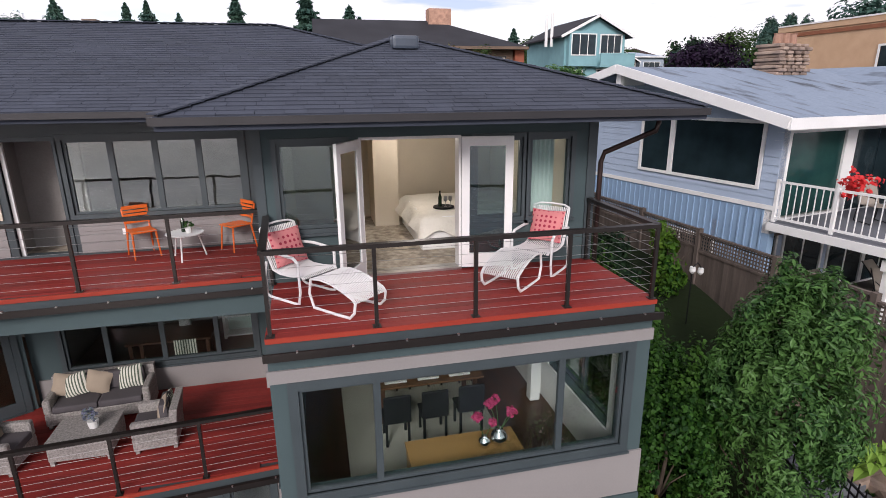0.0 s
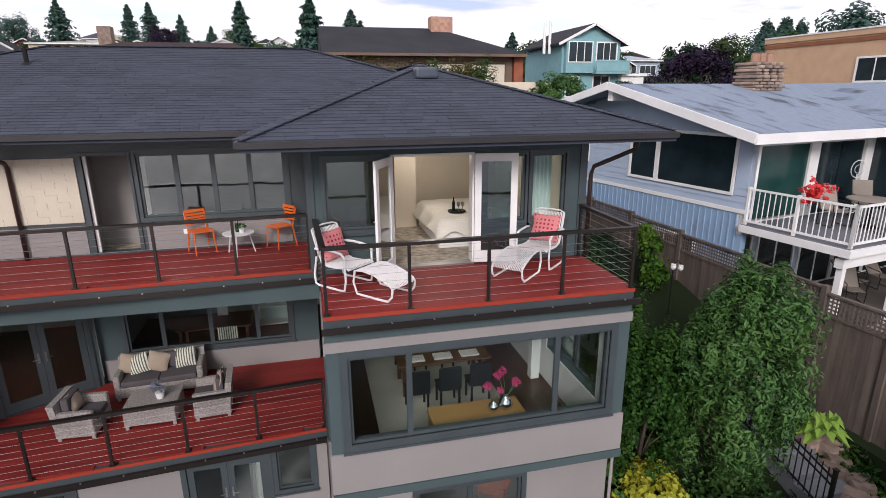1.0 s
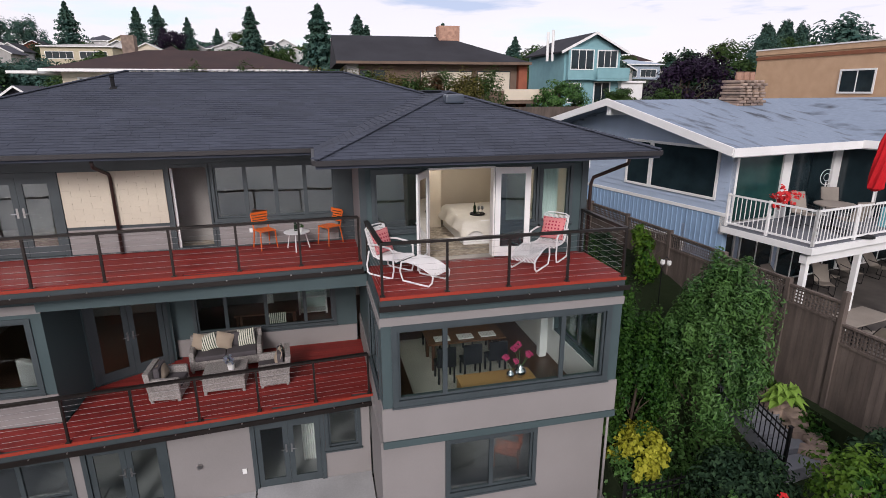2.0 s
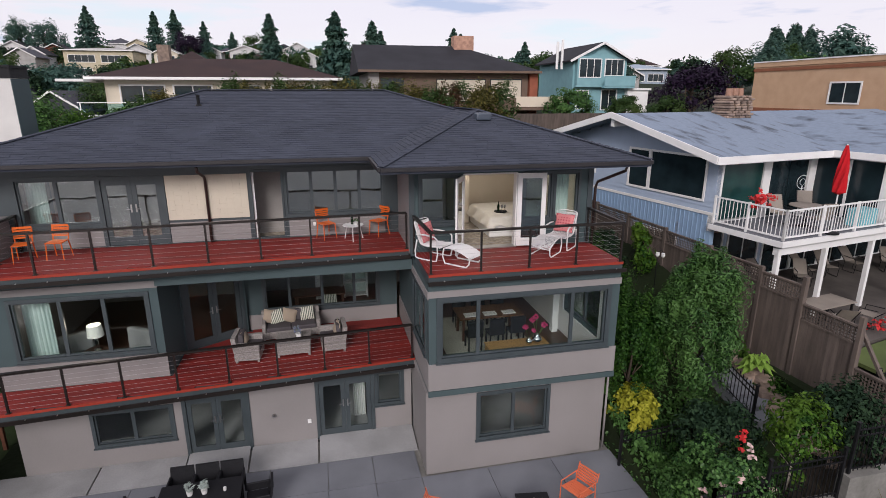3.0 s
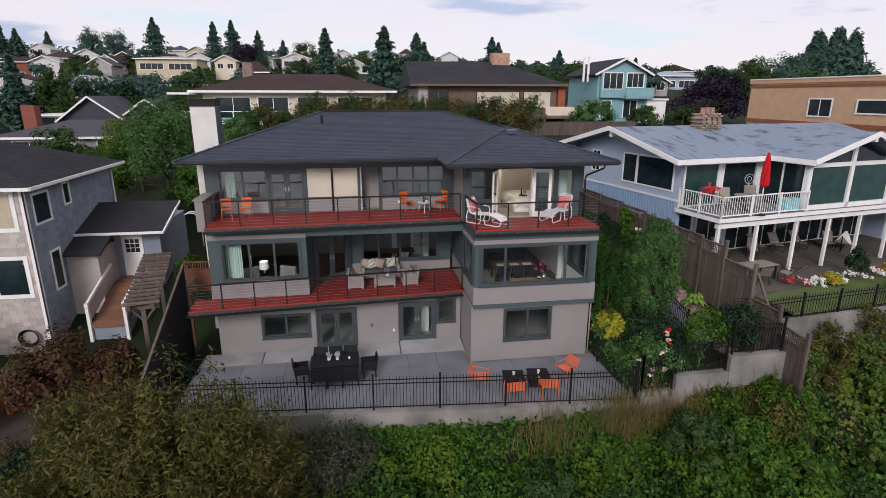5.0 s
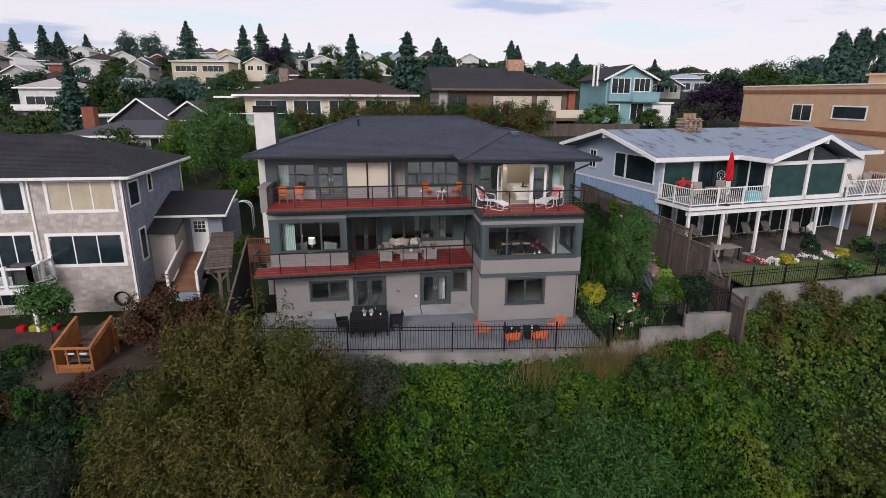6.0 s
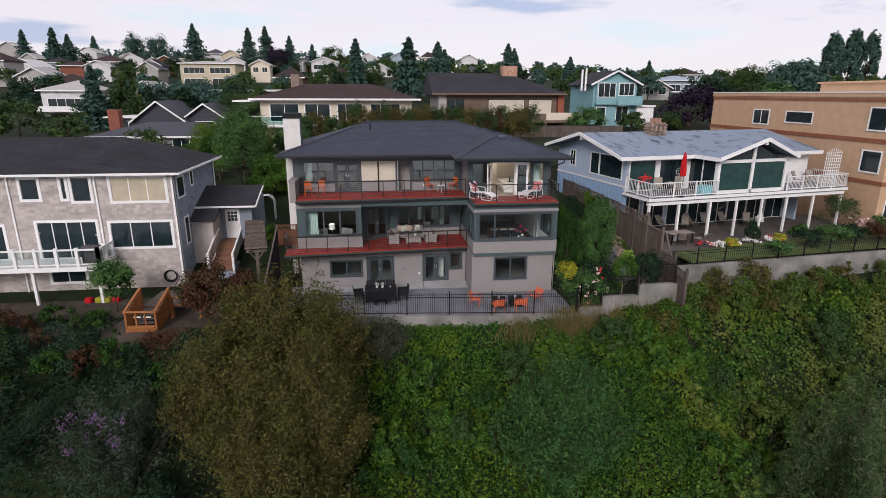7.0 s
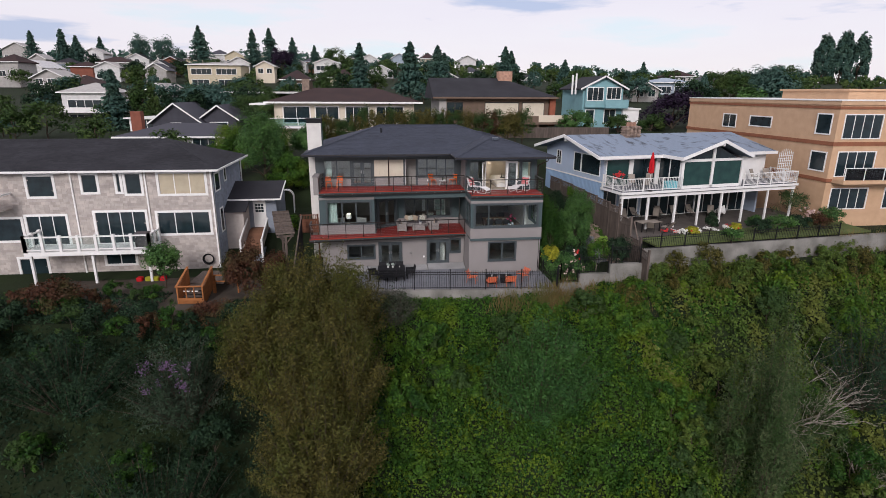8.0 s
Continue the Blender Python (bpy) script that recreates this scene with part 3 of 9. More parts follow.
# ---- main house: walls ----
FL0, FL1, FL2, TOP = 0.0, 2.5, 5.62, 7.91
DX = -0.1
wall = part("wall_ground_floor", holes(Geo(), -10.3, DX, 0, 2.25, 2.3, 2.5, [(-8.5, -6.65, 0.72, 1.62), (-6.25, -4.72, 0.06, 1.76), (-2.75, -1.28, 0.12, 1.86), (-1.08, -0.4, 1.0, 1.95)]), TAUPE)
tagged(wall, "smooth taupe stucco ground floor wall", "wall", kind="structure")
wall = part("wall_ground_left", Geo().box(-10.3, 2.5, 0, -10.1, 13.0, 2.25), TAUPE)
tagged(wall, "taupe stucco side wall", "wall", kind="structure")
# middle floor: bay, canted walls and the recessed wall behind the deck
wall = part("wall_bay", holes(Geo(), -10.4, -6.55, FL1 - 0.25, 5.35, 2.4, 2.6, [(-9.86, -6.85, 3.3, 4.8)]), TEAL)
tagged(wall, "slate green bay wall with a wide window", "wall", kind="structure")
part("skirt_panel", Geo().box(-10.42, 2.37, 2.5, -6.53, 2.398, 3.16), TAUPE, wall, "taupe painted panel below the window")
part("band_board", Geo().box(-10.42, 2.37, 4.98, -6.53, 2.398, 5.16), TAUPE, wall, "taupe painted band")
part("bay_side", Geo().box(-10.4, 2.6, FL1 - 0.25, -10.2, 13.0, 5.35), TAUPE, wall)


def along(ax, ay, bx, by, z):
    """A pose whose x axis runs from a to b and whose -y faces out."""
    a = math.atan2(by - ay, bx - ax)
    return pose(ax, ay, z, 0, 0, math.degrees(a))


cant = part("wall_cant", Geo().box(0, 0, 0, math.hypot(0.13, 1.4), 0.15, 2.9), TEAL, m=along(-6.55, 2.4, -6.42, 3.8, FL1 - 0.05))
tagged(cant, "dark slate green canted wall beside the bay", "wall", kind="structure")
clen = math.hypot(1.62, 1.0)
cant2 = part("wall_canted_door", holes(Geo(), 0, clen, 0, 2.9, 0, 0.15, [(0.14, 1.72, 0.05, 2.18)]), TEAL, m=along(-6.42, 3.8, -4.8, 4.8, FL1 - 0.05))
tagged(cant2, "slate green canted wall with a double door", "wall", kind="structure")
french_door(along(-6.42, 3.8, -4.8, 4.8, FL1 - 0.05) @ pose(0.14, -0.005, 0.06), 1.58, 2.1)
wall = part("wall_recess", holes(Geo(), -4.85, DX, FL1 - 0.05, 5.35, 5.0, 5.2, [(-4.25, -0.75, 3.12, 4.45)]), TEAL)
tagged(wall, "slate green recessed wall behind the middle deck", "wall", kind="structure")
part("skirt_panel", Geo().box(-4.78, 4.965, 2.5, -0.12, 4.998, 2.98), TAUPE, wall, "taupe painted panel below the window")
# upper floor
wall = part("wall_upper", holes(Geo(), -10.7, DX, FL2 - 0.1, TOP, 4.25, 4.45, [(-10.1, -8.2, 6.3, 7.5), (-8.1, -6.62, 5.66, 7.46), (-4.25, -3.45, 5.66, 7.58), (-3.31, -0.55, 6.33, 7.58)]), TRIM)
tagged(wall, "charcoal green upper floor wall", "wall", kind="structure")
g = Geo()
for k in range(9):
    z = 6.3 + k * 0.138
    for i in range(11):
        a = -6.5 + i * 0.194
        g.box(a, 4.222 - 0.005 * ((i + k) % 2), z, a + 0.1925, 4.248, z + 0.1375)
part("shingle_panel", g, CREAM, wall, "cream painted shingle panel")
for a, b in ((-10.1, -8.2), (-6.5, -4.38), (-3.3, -0.5)):
    g = Geo()
    for k in range(3):
        z = 5.66 + k * 0.19
        g.hexa(((a, 4.225, z), (b, 4.225, z), (b, 4.249, z), (a, 4.249, z), (a, 4.24, z + 0.186), (b, 4.24, z + 0.186), (b, 4.249, z + 0.186), (a, 4.249, z + 0.186)))
    part("lap_siding", g, TAUPE, wall, "taupe lap siding below the windows")
part("wall_side_upper", Geo().box(-10.7, 4.45, FL2 - 0.1, -10.5, 13.0, TOP), TAUPE, wall)
# wing
wall = part("wall_wing_lower", holes(Geo(), -0.06, 4.9, 0, 2.42, 0.15, 0.35, [(1.36, 3.23, 0.94, 2.18)]), TAUPE)
tagged(wall, "smooth taupe stucco wall of the wing's ground floor", "wall", kind="structure")
part("side", Geo().box(-0.06, 0.35, 0, 0.12, 2.3, 2.42).box(4.72, 0.35, 0, 4.9, 13.0, 2.42), TAUPE, wall)
wall = part("wall_wing_middle", holes(Geo(), 0, 5.0, 2.42, 5.4, 0.0, 0.2, [(0.31, 4.66, 3.42, 4.9)]), TEAL)
tagged(wall, "slate green wall of the wing with a wide corner-to-corner window", "wall", kind="structure")
part("skirt_panel", Geo().box(-0.02, -0.03, 2.56, 5.02, -0.002, 3.28), TAUPE, wall, "taupe painted panel below the window")
part("band_board", Geo().box(-0.02, -0.03, 5.026, 5.02, -0.002, 5.19), TAUPE, wall, "taupe painted band")
part("drip_board", Geo().box(-0.03, -0.05, 2.40, 5.03, -0.002, 2.55), TEAL, wall)
ms = pose(0, 5.0, 0, 0, 0, -90)
side = part("wall_wing_left", holes(Geo(), 0, 4.8, 2.42, 5.4, 0, 0.2, [(2.9, 4.55, 3.42, 4.85)]), TEAL, m=pose(0, 5.0, 0, 0, 0, -90))
tagged(side, "slate green side wall of the wing with a window", "wall", kind="structure")
part("skirt_panel", Geo().box(0.02, -0.03, 2.56, 5.0, -0.002, 3.28), TAUPE, side)
part("band_board", Geo().box(0.02, -0.03, 4.98, 5.0, -0.002, 5.16), TAUPE, side)
window(pose(0, 5.0, 0, 0, 0, -90) @ pose(2.9, 0, 3.42), 1.65, 1.43, (0.5,))
side = part("wall_wing_right", holes(Geo(), 0, 12.8, 2.42, 5.4, 0, 0.2, [(0.35, 2.5, 3.3, 4.9)]), TEAL, m=pose(5.0, 0.2, 0, 0, 0, 90))
tagged(side, "slate green side wall of the wing facing the garden", "wall", kind="structure")
window(pose(5.0, 0.2, 0, 0, 0, 90) @ pose(0.35, 0, 3.3), 2.15, 1.6, (0.5,), label="dark-framed side window of the dining room")
wall = part("wall_wing_upper", holes(Geo(), DX, 5.0, FL2 - 0.1, TOP, 1.9, 2.1, [(0.19, 1.12, 6.4, 7.62), (1.32, 2.82, 5.64, 7.68), (3.05, 3.8, 6.4, 7.62), (3.92, 4.6, 6.4, 7.62)]), TEAL)
tagged(wall, "slate green wall around the open bedroom doors", "wall", kind="structure")
part("side_left", Geo().box(DX, 2.1, FL2 - 0.1, DX + 0.18, 4.25, TOP), TAUPE, wall)
part("side_right", Geo().box(4.8, 2.1, FL2 - 0.1, 5.0, 13.0, TOP), TEAL, wall)
part("corner_board", Geo().box(4.88, 1.872, FL2, 5.03, 1.898, TOP), TRIM, wall)
part("corner_board", Geo().box(DX - 0.03, 1.872, FL2, DX + 0.1, 1.898, TOP), TRIM, wall)
wall = part("wall_back", Geo().box(-10.7, 13.0, 0, 5.0, 13.2, TOP), TAUPE)
tagged(wall, "plain taupe back wall", "wall", kind="structure")

# windows and doors of the main house
window(pose(-8.5, 2.3, 0.72), 1.85, 0.9, (0.5,))
french_door(pose(-6.25, 2.295, 0.06), 1.53, 1.7)
french_door(pose(-2.75, 2.295, 0.12), 1.47, 1.74)
window(pose(-1.08, 2.3, 1.0), 0.68, 0.95)
window(pose(-9.86, 2.4, 3.3), 3.01, 1.5, (0.345, 0.67))
window(pose(-4.25, 5.0, 3.12), 3.5, 1.33, (0.21, 0.5, 0.79))
window(pose(-10.1, 4.25, 6.3), 1.9, 1.2, (0.48,), glass=GLASSB)
french_door(pose(-8.1, 4.245, 5.66), 1.48, 1.8, glass=GLASSB)
window(pose(-3.31, 4.25, 6.33), 2.76, 1.25, (0.25, 0.5, 0.75), glass=GLASSB, label="row of four dark-framed panes mirroring the bay")
window(pose(1.36, 0.15, 0.94), 1.87, 1.24, (0.5,))
window(pose(0.31, 0.0, 3.42), 4.35, 1.48, (0.215, 0.785), case=0.12, label="wide three-part dining room window in slate trim")
window(pose(0.19, 1.9, 6.4), 0.93, 1.22, case=0.07, glass=GLASST)
window(pose(3.05, 1.9, 6.4), 0.75, 1.22, case=0.07)
window(pose(3.92, 1.9, 6.4), 0.68, 1.22, case=0.07)
# open sliding door on the upper deck
door = thing(numbered("door"), "dark-framed sliding door standing open", "door", pose(-4.25, 4.25, 5.66), kind="structure")
part("frame", Geo().box(-0.07, -0.03, 0, 0, 0.12, 1.98).box(0.8, -0.03, 0, 0.87, 0.12, 1.98).box(0, -0.03, 1.91, 0.8, 0.12, 1.98), TRIM, door)
part("sliding_leaf", Geo().box(0.0, 0.05, 0, 0.06, 0.1, 1.9), WHITE, door)
# the open white bedroom doors
door = thing(numbered("door"), "white glazed double doors standing wide open", "door", pose(1.32, 1.9, 5.65), kind="structure")
part("frame", Geo().box(0, -0.02, 0, 0.035, 0.2, 2.03).box(1.465, -0.02, 0, 1.5, 0.2, 2.03).box(0.035, -0.02, 1.99, 1.465, 0.2, 2.03), WHITE, door)
part("threshold", Geo().box(0, -0.06, -0.03, 1.5, 0.2, 0.004), STEEL, door)
leaf(door, 0.0, 0.78, 2.0, WHITE, GLASST, 1, m=pose(0.0, -0.03, 0.01, 0, 0, -118))
leaf(door, -0.78, 0.78, 2.0, WHITE, GLASST, -1, m=pose(1.5, -0.05, 0.01, 0, 0, 172))

# ---- floors and ceilings ----
tagged(part("floor_upper", Geo().box(-10.5, 4.45, 5.4, 4.8, 13.0, 5.6).box(0.1, 2.1, 5.4, 4.8, 4.45, 5.6), CARPET), "patterned beige bedroom carpet", "floor", kind="structure")
tagged(part("floor_middle", Geo().box(-10.2, 5.2, 2.3, 4.8, 13.0, 2.48).box(0.2, 0.2, 2.3, 4.8, 5.2, 2.48).prism([(-10.2, 2.6), (-6.6, 2.6), (-6.45, 3.9), (-4.8, 4.95), (-4.8, 5.2), (-10.2, 5.2)], 2.3, 2.48), DARKFLOOR), "dark walnut floor", "floor", kind="structure")
tagged(part("floor_lower", Geo().box(-10.1, 2.5, -0.1, 4.72, 13.0, 0.05).box(0.12, 0.35, -0.1, 4.72, 2.5, 0.05), CONCL), "pale ground floor", "floor", kind="structure")
tagged(part("ceiling_upper", Geo().box(-10.7, 4.25, TOP, 5.0, 13.2, TOP + 0.05).box(DX, 1.9, TOP, 5.0, 4.25, TOP + 0.05), BEIGE), "plain ceiling", "ceiling", kind="structure")
tagged(part("ceiling_middle", Geo().box(-10.4, 5.2, 5.2, 4.8, 13.0, 5.25).box(0.2, 0.2, 5.2, 4.8, 5.2, 5.25).prism([(-10.4, 2.6), (-6.6, 2.6), (-6.45, 3.95), (-4.8, 4.95), (-4.8, 5.2), (-10.4, 5.2)], 5.2, 5.25), WHITE), "white ceiling", "ceiling", kind="structure")
tagged(part("ceiling_lower", Geo().box(-10.1, 2.5, 2.2, 4.72, 13.0, 2.25).box(0.12, 0.35, 2.2, 4.72, 2.5, 2.25), WHITE), "white ceiling", "ceiling", kind="structure")
# inner walls
tagged(part("wall_dining_lining", Geo().box(4.765, 0.25, 2.482, 4.797, 3.0, 3.26).box(4.765, 0.25, 4.93, 4.797, 3.0, 5.19).box(4.765, 0.25, 3.26, 4.797, 0.53, 4.93).box(4.765, 2.72, 3.26, 4.797, 3.0, 4.93), WHITE), "white painted lining round the dining side window", "wall", kind="structure")
tagged(part("wall_bedroom_back", Geo().box(0.1, 6.1, 5.6, 4.8, 6.25, TOP).box(1.85, 5.1, 5.6, 2.35, 6.1, TOP), BEIGE), "beige bedroom wall with a pier", "wall", kind="structure")
tagged(part("wall_bedroom_side", Geo().box(0.1, 2.1, 5.6, 0.25, 6.1, TOP).box(4.65, 2.1, 5.6, 4.8, 6.1, TOP), BEIGE), "beige bedroom side wall", "wall", kind="structure")
tagged(part("wall_upper_rooms", Geo().box(-10.5, 7.6, 5.6, 0.1, 7.75, TOP).box(-6.4, 4.45, 5.6, -6.3, 7.6, TOP).box(-4.5, 4.45, 5.6, -4.4, 7.6, TOP).box(-4.4, 5.15, 5.6, -3.4, 5.25, TOP), INNER), "grey upper room wall", "wall", kind="structure")
tagged(part("wall_middle_rooms", Geo().box(-10.2, 8.6, 2.48, 4.8, 8.75, 5.2).box(-4.95, 5.2, 2.48, -4.85, 8.6, 5.2), INNER), "grey living room wall", "wall", kind="structure")
tagged(part("wall_dining_side", Geo().box(4.66, 3.0, 2.48, 4.78, 8.6, 5.2), WHITE), "white dining room wall", "wall", kind="structure")
tagged(part("wall_lower_rooms", Geo().box(-10.1, 5.6, 0.05, 4.72, 5.75, 2.2).box(-4.0, 2.5, 0.05, -3.9, 5.6, 2.2), INNER), "grey lower room wall", "wall", kind="structure")

# ---- decks ----
MID = lambda x: 1.1 + (x + 11.05) * 0.078
UPR = lambda x: 1.85 + (x + 10.2) * 0.042


def deck(name, x0, x1, front, z, back, label, soffit):
    d = thing(name, label, "deck", kind="structure")
    f0, f1 = front(x0), front(x1)
    part("deck_structure", Geo().prism([(x0, f0 + 0.04), (x1, f1 + 0.04), *back], z - 0.26, z - 0.032), TRIM, d)
    part("soffit", Geo().prism([(x0 + 0.02, f0 + 0.06), (x1 - 0.02, f1 + 0.06), *back], z - 0.275, z - 0.262), soffit, d)
    g = Geo().beam((x0, f0 + 0.02, z - 0.035), (x1, f1 + 0.02, z - 0.035), 0.035, 0.06)
    part("edge_board", g, REDEDGE, d, "orange-red stained edge board")
    g = Geo().beam((x0 - 0.03, f0 - 0.05, z - 0.2), (x1 + 0.03, f1 - 0.05, z - 0.2), 0.13, 0.02)
    g.beam((x0 - 0.03, f0 - 0.12, z - 0.185), (x1 + 0.03, f1 - 0.12, z - 0.185), 0.015, 0.1)
    part("gutter", g, BRONZE, d, "dark metal edge gutter")
    n = int((x1 - x0) / 0.62)
    for i in range(n):
        x = x0 + 0.35 + i * (x1 - x0 - 0.6) / max(1, n - 1)
        y = f0 + (f1 - f0) * (x - x0) / (x1 - x0)
        part("gutter_clip", Geo().box(x - 0.012, y - 0.13, z - 0.145, x + 0.012, y - 0.1, z - 0.125), STEEL, d)
    return d


d = deck("deck_wing", 0.0, 5.0, lambda x: -0.06, FL2, [(5.0, 1.9), (0.0, 1.9)], "red-stained wooden deck over the wing", TEAL)
boards(d, 0.0, 5.0, -0.045, 1.9, FL2)
d = deck("deck_upper", -10.3, -0.1, UPR, FL2, [(-0.1, 4.25), (-10.3, 4.25)], "long red-stained upper deck", TEAL)
y = UPR(-10.3) + 0.02
while y < 4.24:
    slip = max(-10.3, min(-0.1, -10.2 + (y - 1.87) / 0.042))
    part("deck_board", Geo().box(-10.3, y, FL2 - 0.03, slip, min(y + 0.131, 4.249), FL2), REDWOOD, d) if slip > -10.0 else None
    y += 0.137
d = deck("deck_middle", -11.05, -0.02, MID, FL1, [(-0.02, 5.0), (-4.85, 5.0), (-4.85, 4.75), (-6.4, 3.75), (-6.5, 2.4), (-11.05, 2.4)], "red-stained middle deck with lounge furniture", TAUPE)
y = MID(-11.05) + 0.02
while y < 4.99:
    right = max(-11.0, min(-0.02, -11.05 + (y - 1.12) / 0.078))
    left = -11.05 if y < 2.27 else (-6.45 if y < 3.7 else -6.4 + (y - 3.72) * 1.55)
    part("deck_board", Geo().box(left, y, FL1 - 0.03, right, min(y + 0.131, 4.96), FL1), REDWOOD, d) if right > left + 0.2 else None
    y += 0.137
rail([(DX + 0.08, 1.85), (0.06, 0.0), (4.94, 0.0), (4.94, 1.85)], FL2, "dark bronze cable railing round the wing deck", step=1.26)
rail([(-10.22, 4.2), (-10.22, UPR(-10.2) + 0.06), (DX - 0.05, UPR(-0.2) + 0.06)], FL2, "dark bronze cable railing along the upper deck", step=1.22)
rail([(-10.98, 2.35), (-10.98, MID(-11) + 0.06), (-0.1, MID(-0.1) + 0.06)], FL1, "dark bronze cable railing along the middle deck", step=1.22)
# solid side screen at the far end of the upper deck
tagged(part("side_screen", Geo().box(-10.75, 2.6, 5.3, -10.4, 4.25, 6.55).box(-10.8, 2.55, 6.55, -10.35, 4.3, 6.6), TAUPE), "low taupe parapet at the end of the upper deck", "parapet", kind="structure")
tagged(part("beam_upper", Geo().box(-6.55, 2.25, 5.05, -0.02, 2.5, 5.34), TEAL), "slate green beam under the upper deck", "beam", kind="structure")
tagged(part("downpipe", Geo().tube([(5.62, 1.2, 7.86), (5.62, 1.25, 7.72), (5.12, 1.8, 7.36), (5.1, 1.86, 7.2), (5.1, 1.86, 5.3)], 0.04, 8), BRNPIPE, smooth=True), "brown metal downpipe at the wing's corner", "downpipe", kind="structure")
tagged(part("downpipe", Geo().tube([(-5.45, 3.25, 7.86), (-5.45, 3.3, 7.74), (-5.45, 4.1, 7.5), (-5.45, 4.17, 7.4), (-5.45, 4.17, 5.63)], 0.04, 8), BRNPIPE, smooth=True), "brown metal downpipe on the upper wall", "downpipe", kind="structure")
tagged(part("downpipe", Geo().tube([(4.95, 0.08, 2.4), (4.95, 0.08, 0.1)], 0.03, 8), TAUPE, smooth=True), "thin taupe downpipe at the corner", "downpipe", kind="structure")

# ---- roof ----
EZ = 8.06


def slope(pts):
    """Rows of shingle tabs over a plane polygon (its first edge is the eave): the four corners of each tab."""
    p = [Vector(q) for q in pts]
    u = (p[1] - p[0]).normalized()
    nrm = (p[1] - p[0]).cross(p[2] - p[1]).normalized()
    if nrm.z < 0:
        nrm = -nrm
    v = nrm.cross(u)
    if v.z < 0:
        v = -v
    flat = [((q - p[0]).dot(u), (q - p[0]).dot(v)) for q in p]
    top = max(b for _, b in flat)
    rng = random.Random(int(top * 1000))
    tabs, h, k = [], 0.0, 0
    while h < top - 0.03:
        hm = min(h + 0.08, top - 0.01)
        xs = []
        for (ax, ay), (bx, by) in zip(flat, flat[1:] + flat[:1]):
            if (ay - hm) * (by - hm) < 0:
                xs.append(ax + (bx - ax) * (hm - ay) / (by - ay))
        if len(xs) >= 2:
            a, b = min(xs), max(xs)
            x = a - (0.16 if k % 2 else 0.0)
            while x < b:
                w = 0.33 * rng.choice((0.75, 1.0, 1.0, 1.25))
                s, e = max(x, a), min(x + w, b)
                if e - s > 0.03:
                    lift = 0.012 + 0.006 * rng.random()
                    e2 = e - 0.006
                    q = [p[0] + u * s + v * h + nrm * lift, p[0] + u * e2 + v * h + nrm * lift, p[0] + u * e2 + v * (h + 0.17) + nrm * 0.003, p[0] + u * s + v * (h + 0.17) + nrm * 0.003]
                    tabs.append((q, [c - nrm * 0.014 for c in q]))
                x += w
        h += 0.145
        k += 1
    return tabs


def hip(name, x0, x1, y0, y1, rid, label):
    """A hipped roof with its eaves and ridge; rid: the two ends of the ridge."""
    r = thing(name, label, "roof", kind="structure")
    A, B, C, D = (x0, y0, EZ), (x1, y0, EZ), (x1, y1, EZ), (x0, y1, EZ)
    R0, R1 = rid
    g = Geo()
    g.v = [A, B, C, D, R0, R1] + [(q[0], q[1], EZ - 0.16) for q in (A, B, C, D)]
    if abs(R0[0] - R1[0]) > abs(R0[1] - R1[1]):
        faces = [(0, 1, 5, 4), (1, 2, 5), (2, 3, 4, 5), (3, 0, 4)]
    else:
        faces = [(0, 1, 4), (1, 2, 5, 4), (2, 3, 5), (3, 0, 4, 5)]
    g.f = faces + [(1, 0, 6, 7), (2, 1, 7, 8), (3, 2, 8, 9), (0, 3, 9, 6), (6, 9, 8, 7)]
    part("roof_deck", g, SHINGLE, r)
    g = Geo()
    for (ax, ay, _), (bx, by, _) in ((A, B), (D, A), (B, C)):
        g.beam((ax, ay, EZ - 0.055), (bx, by, EZ - 0.055), 0.13, 0.09)
    part("gutter", g, GUTTER, r, "charcoal metal gutter")
    return r, [[g2 for g2 in f] for f in faces], [A, B, C, D, R0, R1]


mr, mf, mp = hip("roof_main", -11.45, 5.95, 3.05, 13.6, ((-5.95, 8.3, 9.8), (0.05, 8.3, 9.8)), "charcoal shingled hipped roof of the house")
wr, wf, wp = hip("roof_wing", -0.98, 5.95, 0.62, 13.0, ((2.32, 4.2, 9.22), (2.32, 9.6, 9.22)), "charcoal shingled hipped roof of the wing")


g = Geo()
for f in (mf[0], mf[1], mf[3]):
    for top, low in slope([mp[i] for i in f]):
        g.hexa((*low, *top))
part("shingle_layer", g, SHINGLE, mr, kind="stuff")
g = Geo()
for f in (wf[1], wf[3]):
    for top, low in slope([wp[i] for i in f]):
        if top[0].y < 9:
            g.hexa((*low, *top))
part("shingle_layer", g, SHINGLE, wr, kind="stuff")
FRONT_TABS = slope([wp[i] for i in wf[0]])
# ridge caps
for r, pts in ((wr, [(wp[0], wp[4]), (wp[1], wp[4]), (wp[4], (2.32, 6.4, 9.22))]), (mr, [(mp[0], mp[4]), (mp[4], mp[5]), (mp[1], mp[5])])):
    for a, b in pts:
        a, b = Vector(a), Vector(b)
        n = int((b - a).length / 0.2)
        g = Geo()
        for i in range(n):
            p, q = a + (b - a) * (i / n), a + (b - a) * ((i + 1.15) / n)
            g.beam(p + Vector((0, 0, 0.028)), q + Vector((0, 0, 0.018)), 0.2, 0.018)
        part("ridge_cap", g, SHINGLE, r, kind="stuff")
tagged(part("roof_vent", Geo().rbox(2.06, 3.3, 8.96, 2.5, 3.66, 9.17, 0.05), pmat("blue_grey_vent", (0.06, 0.075, 0.10), None, 0.4)), "low dark blue roof vent near the peak", "roof vent")
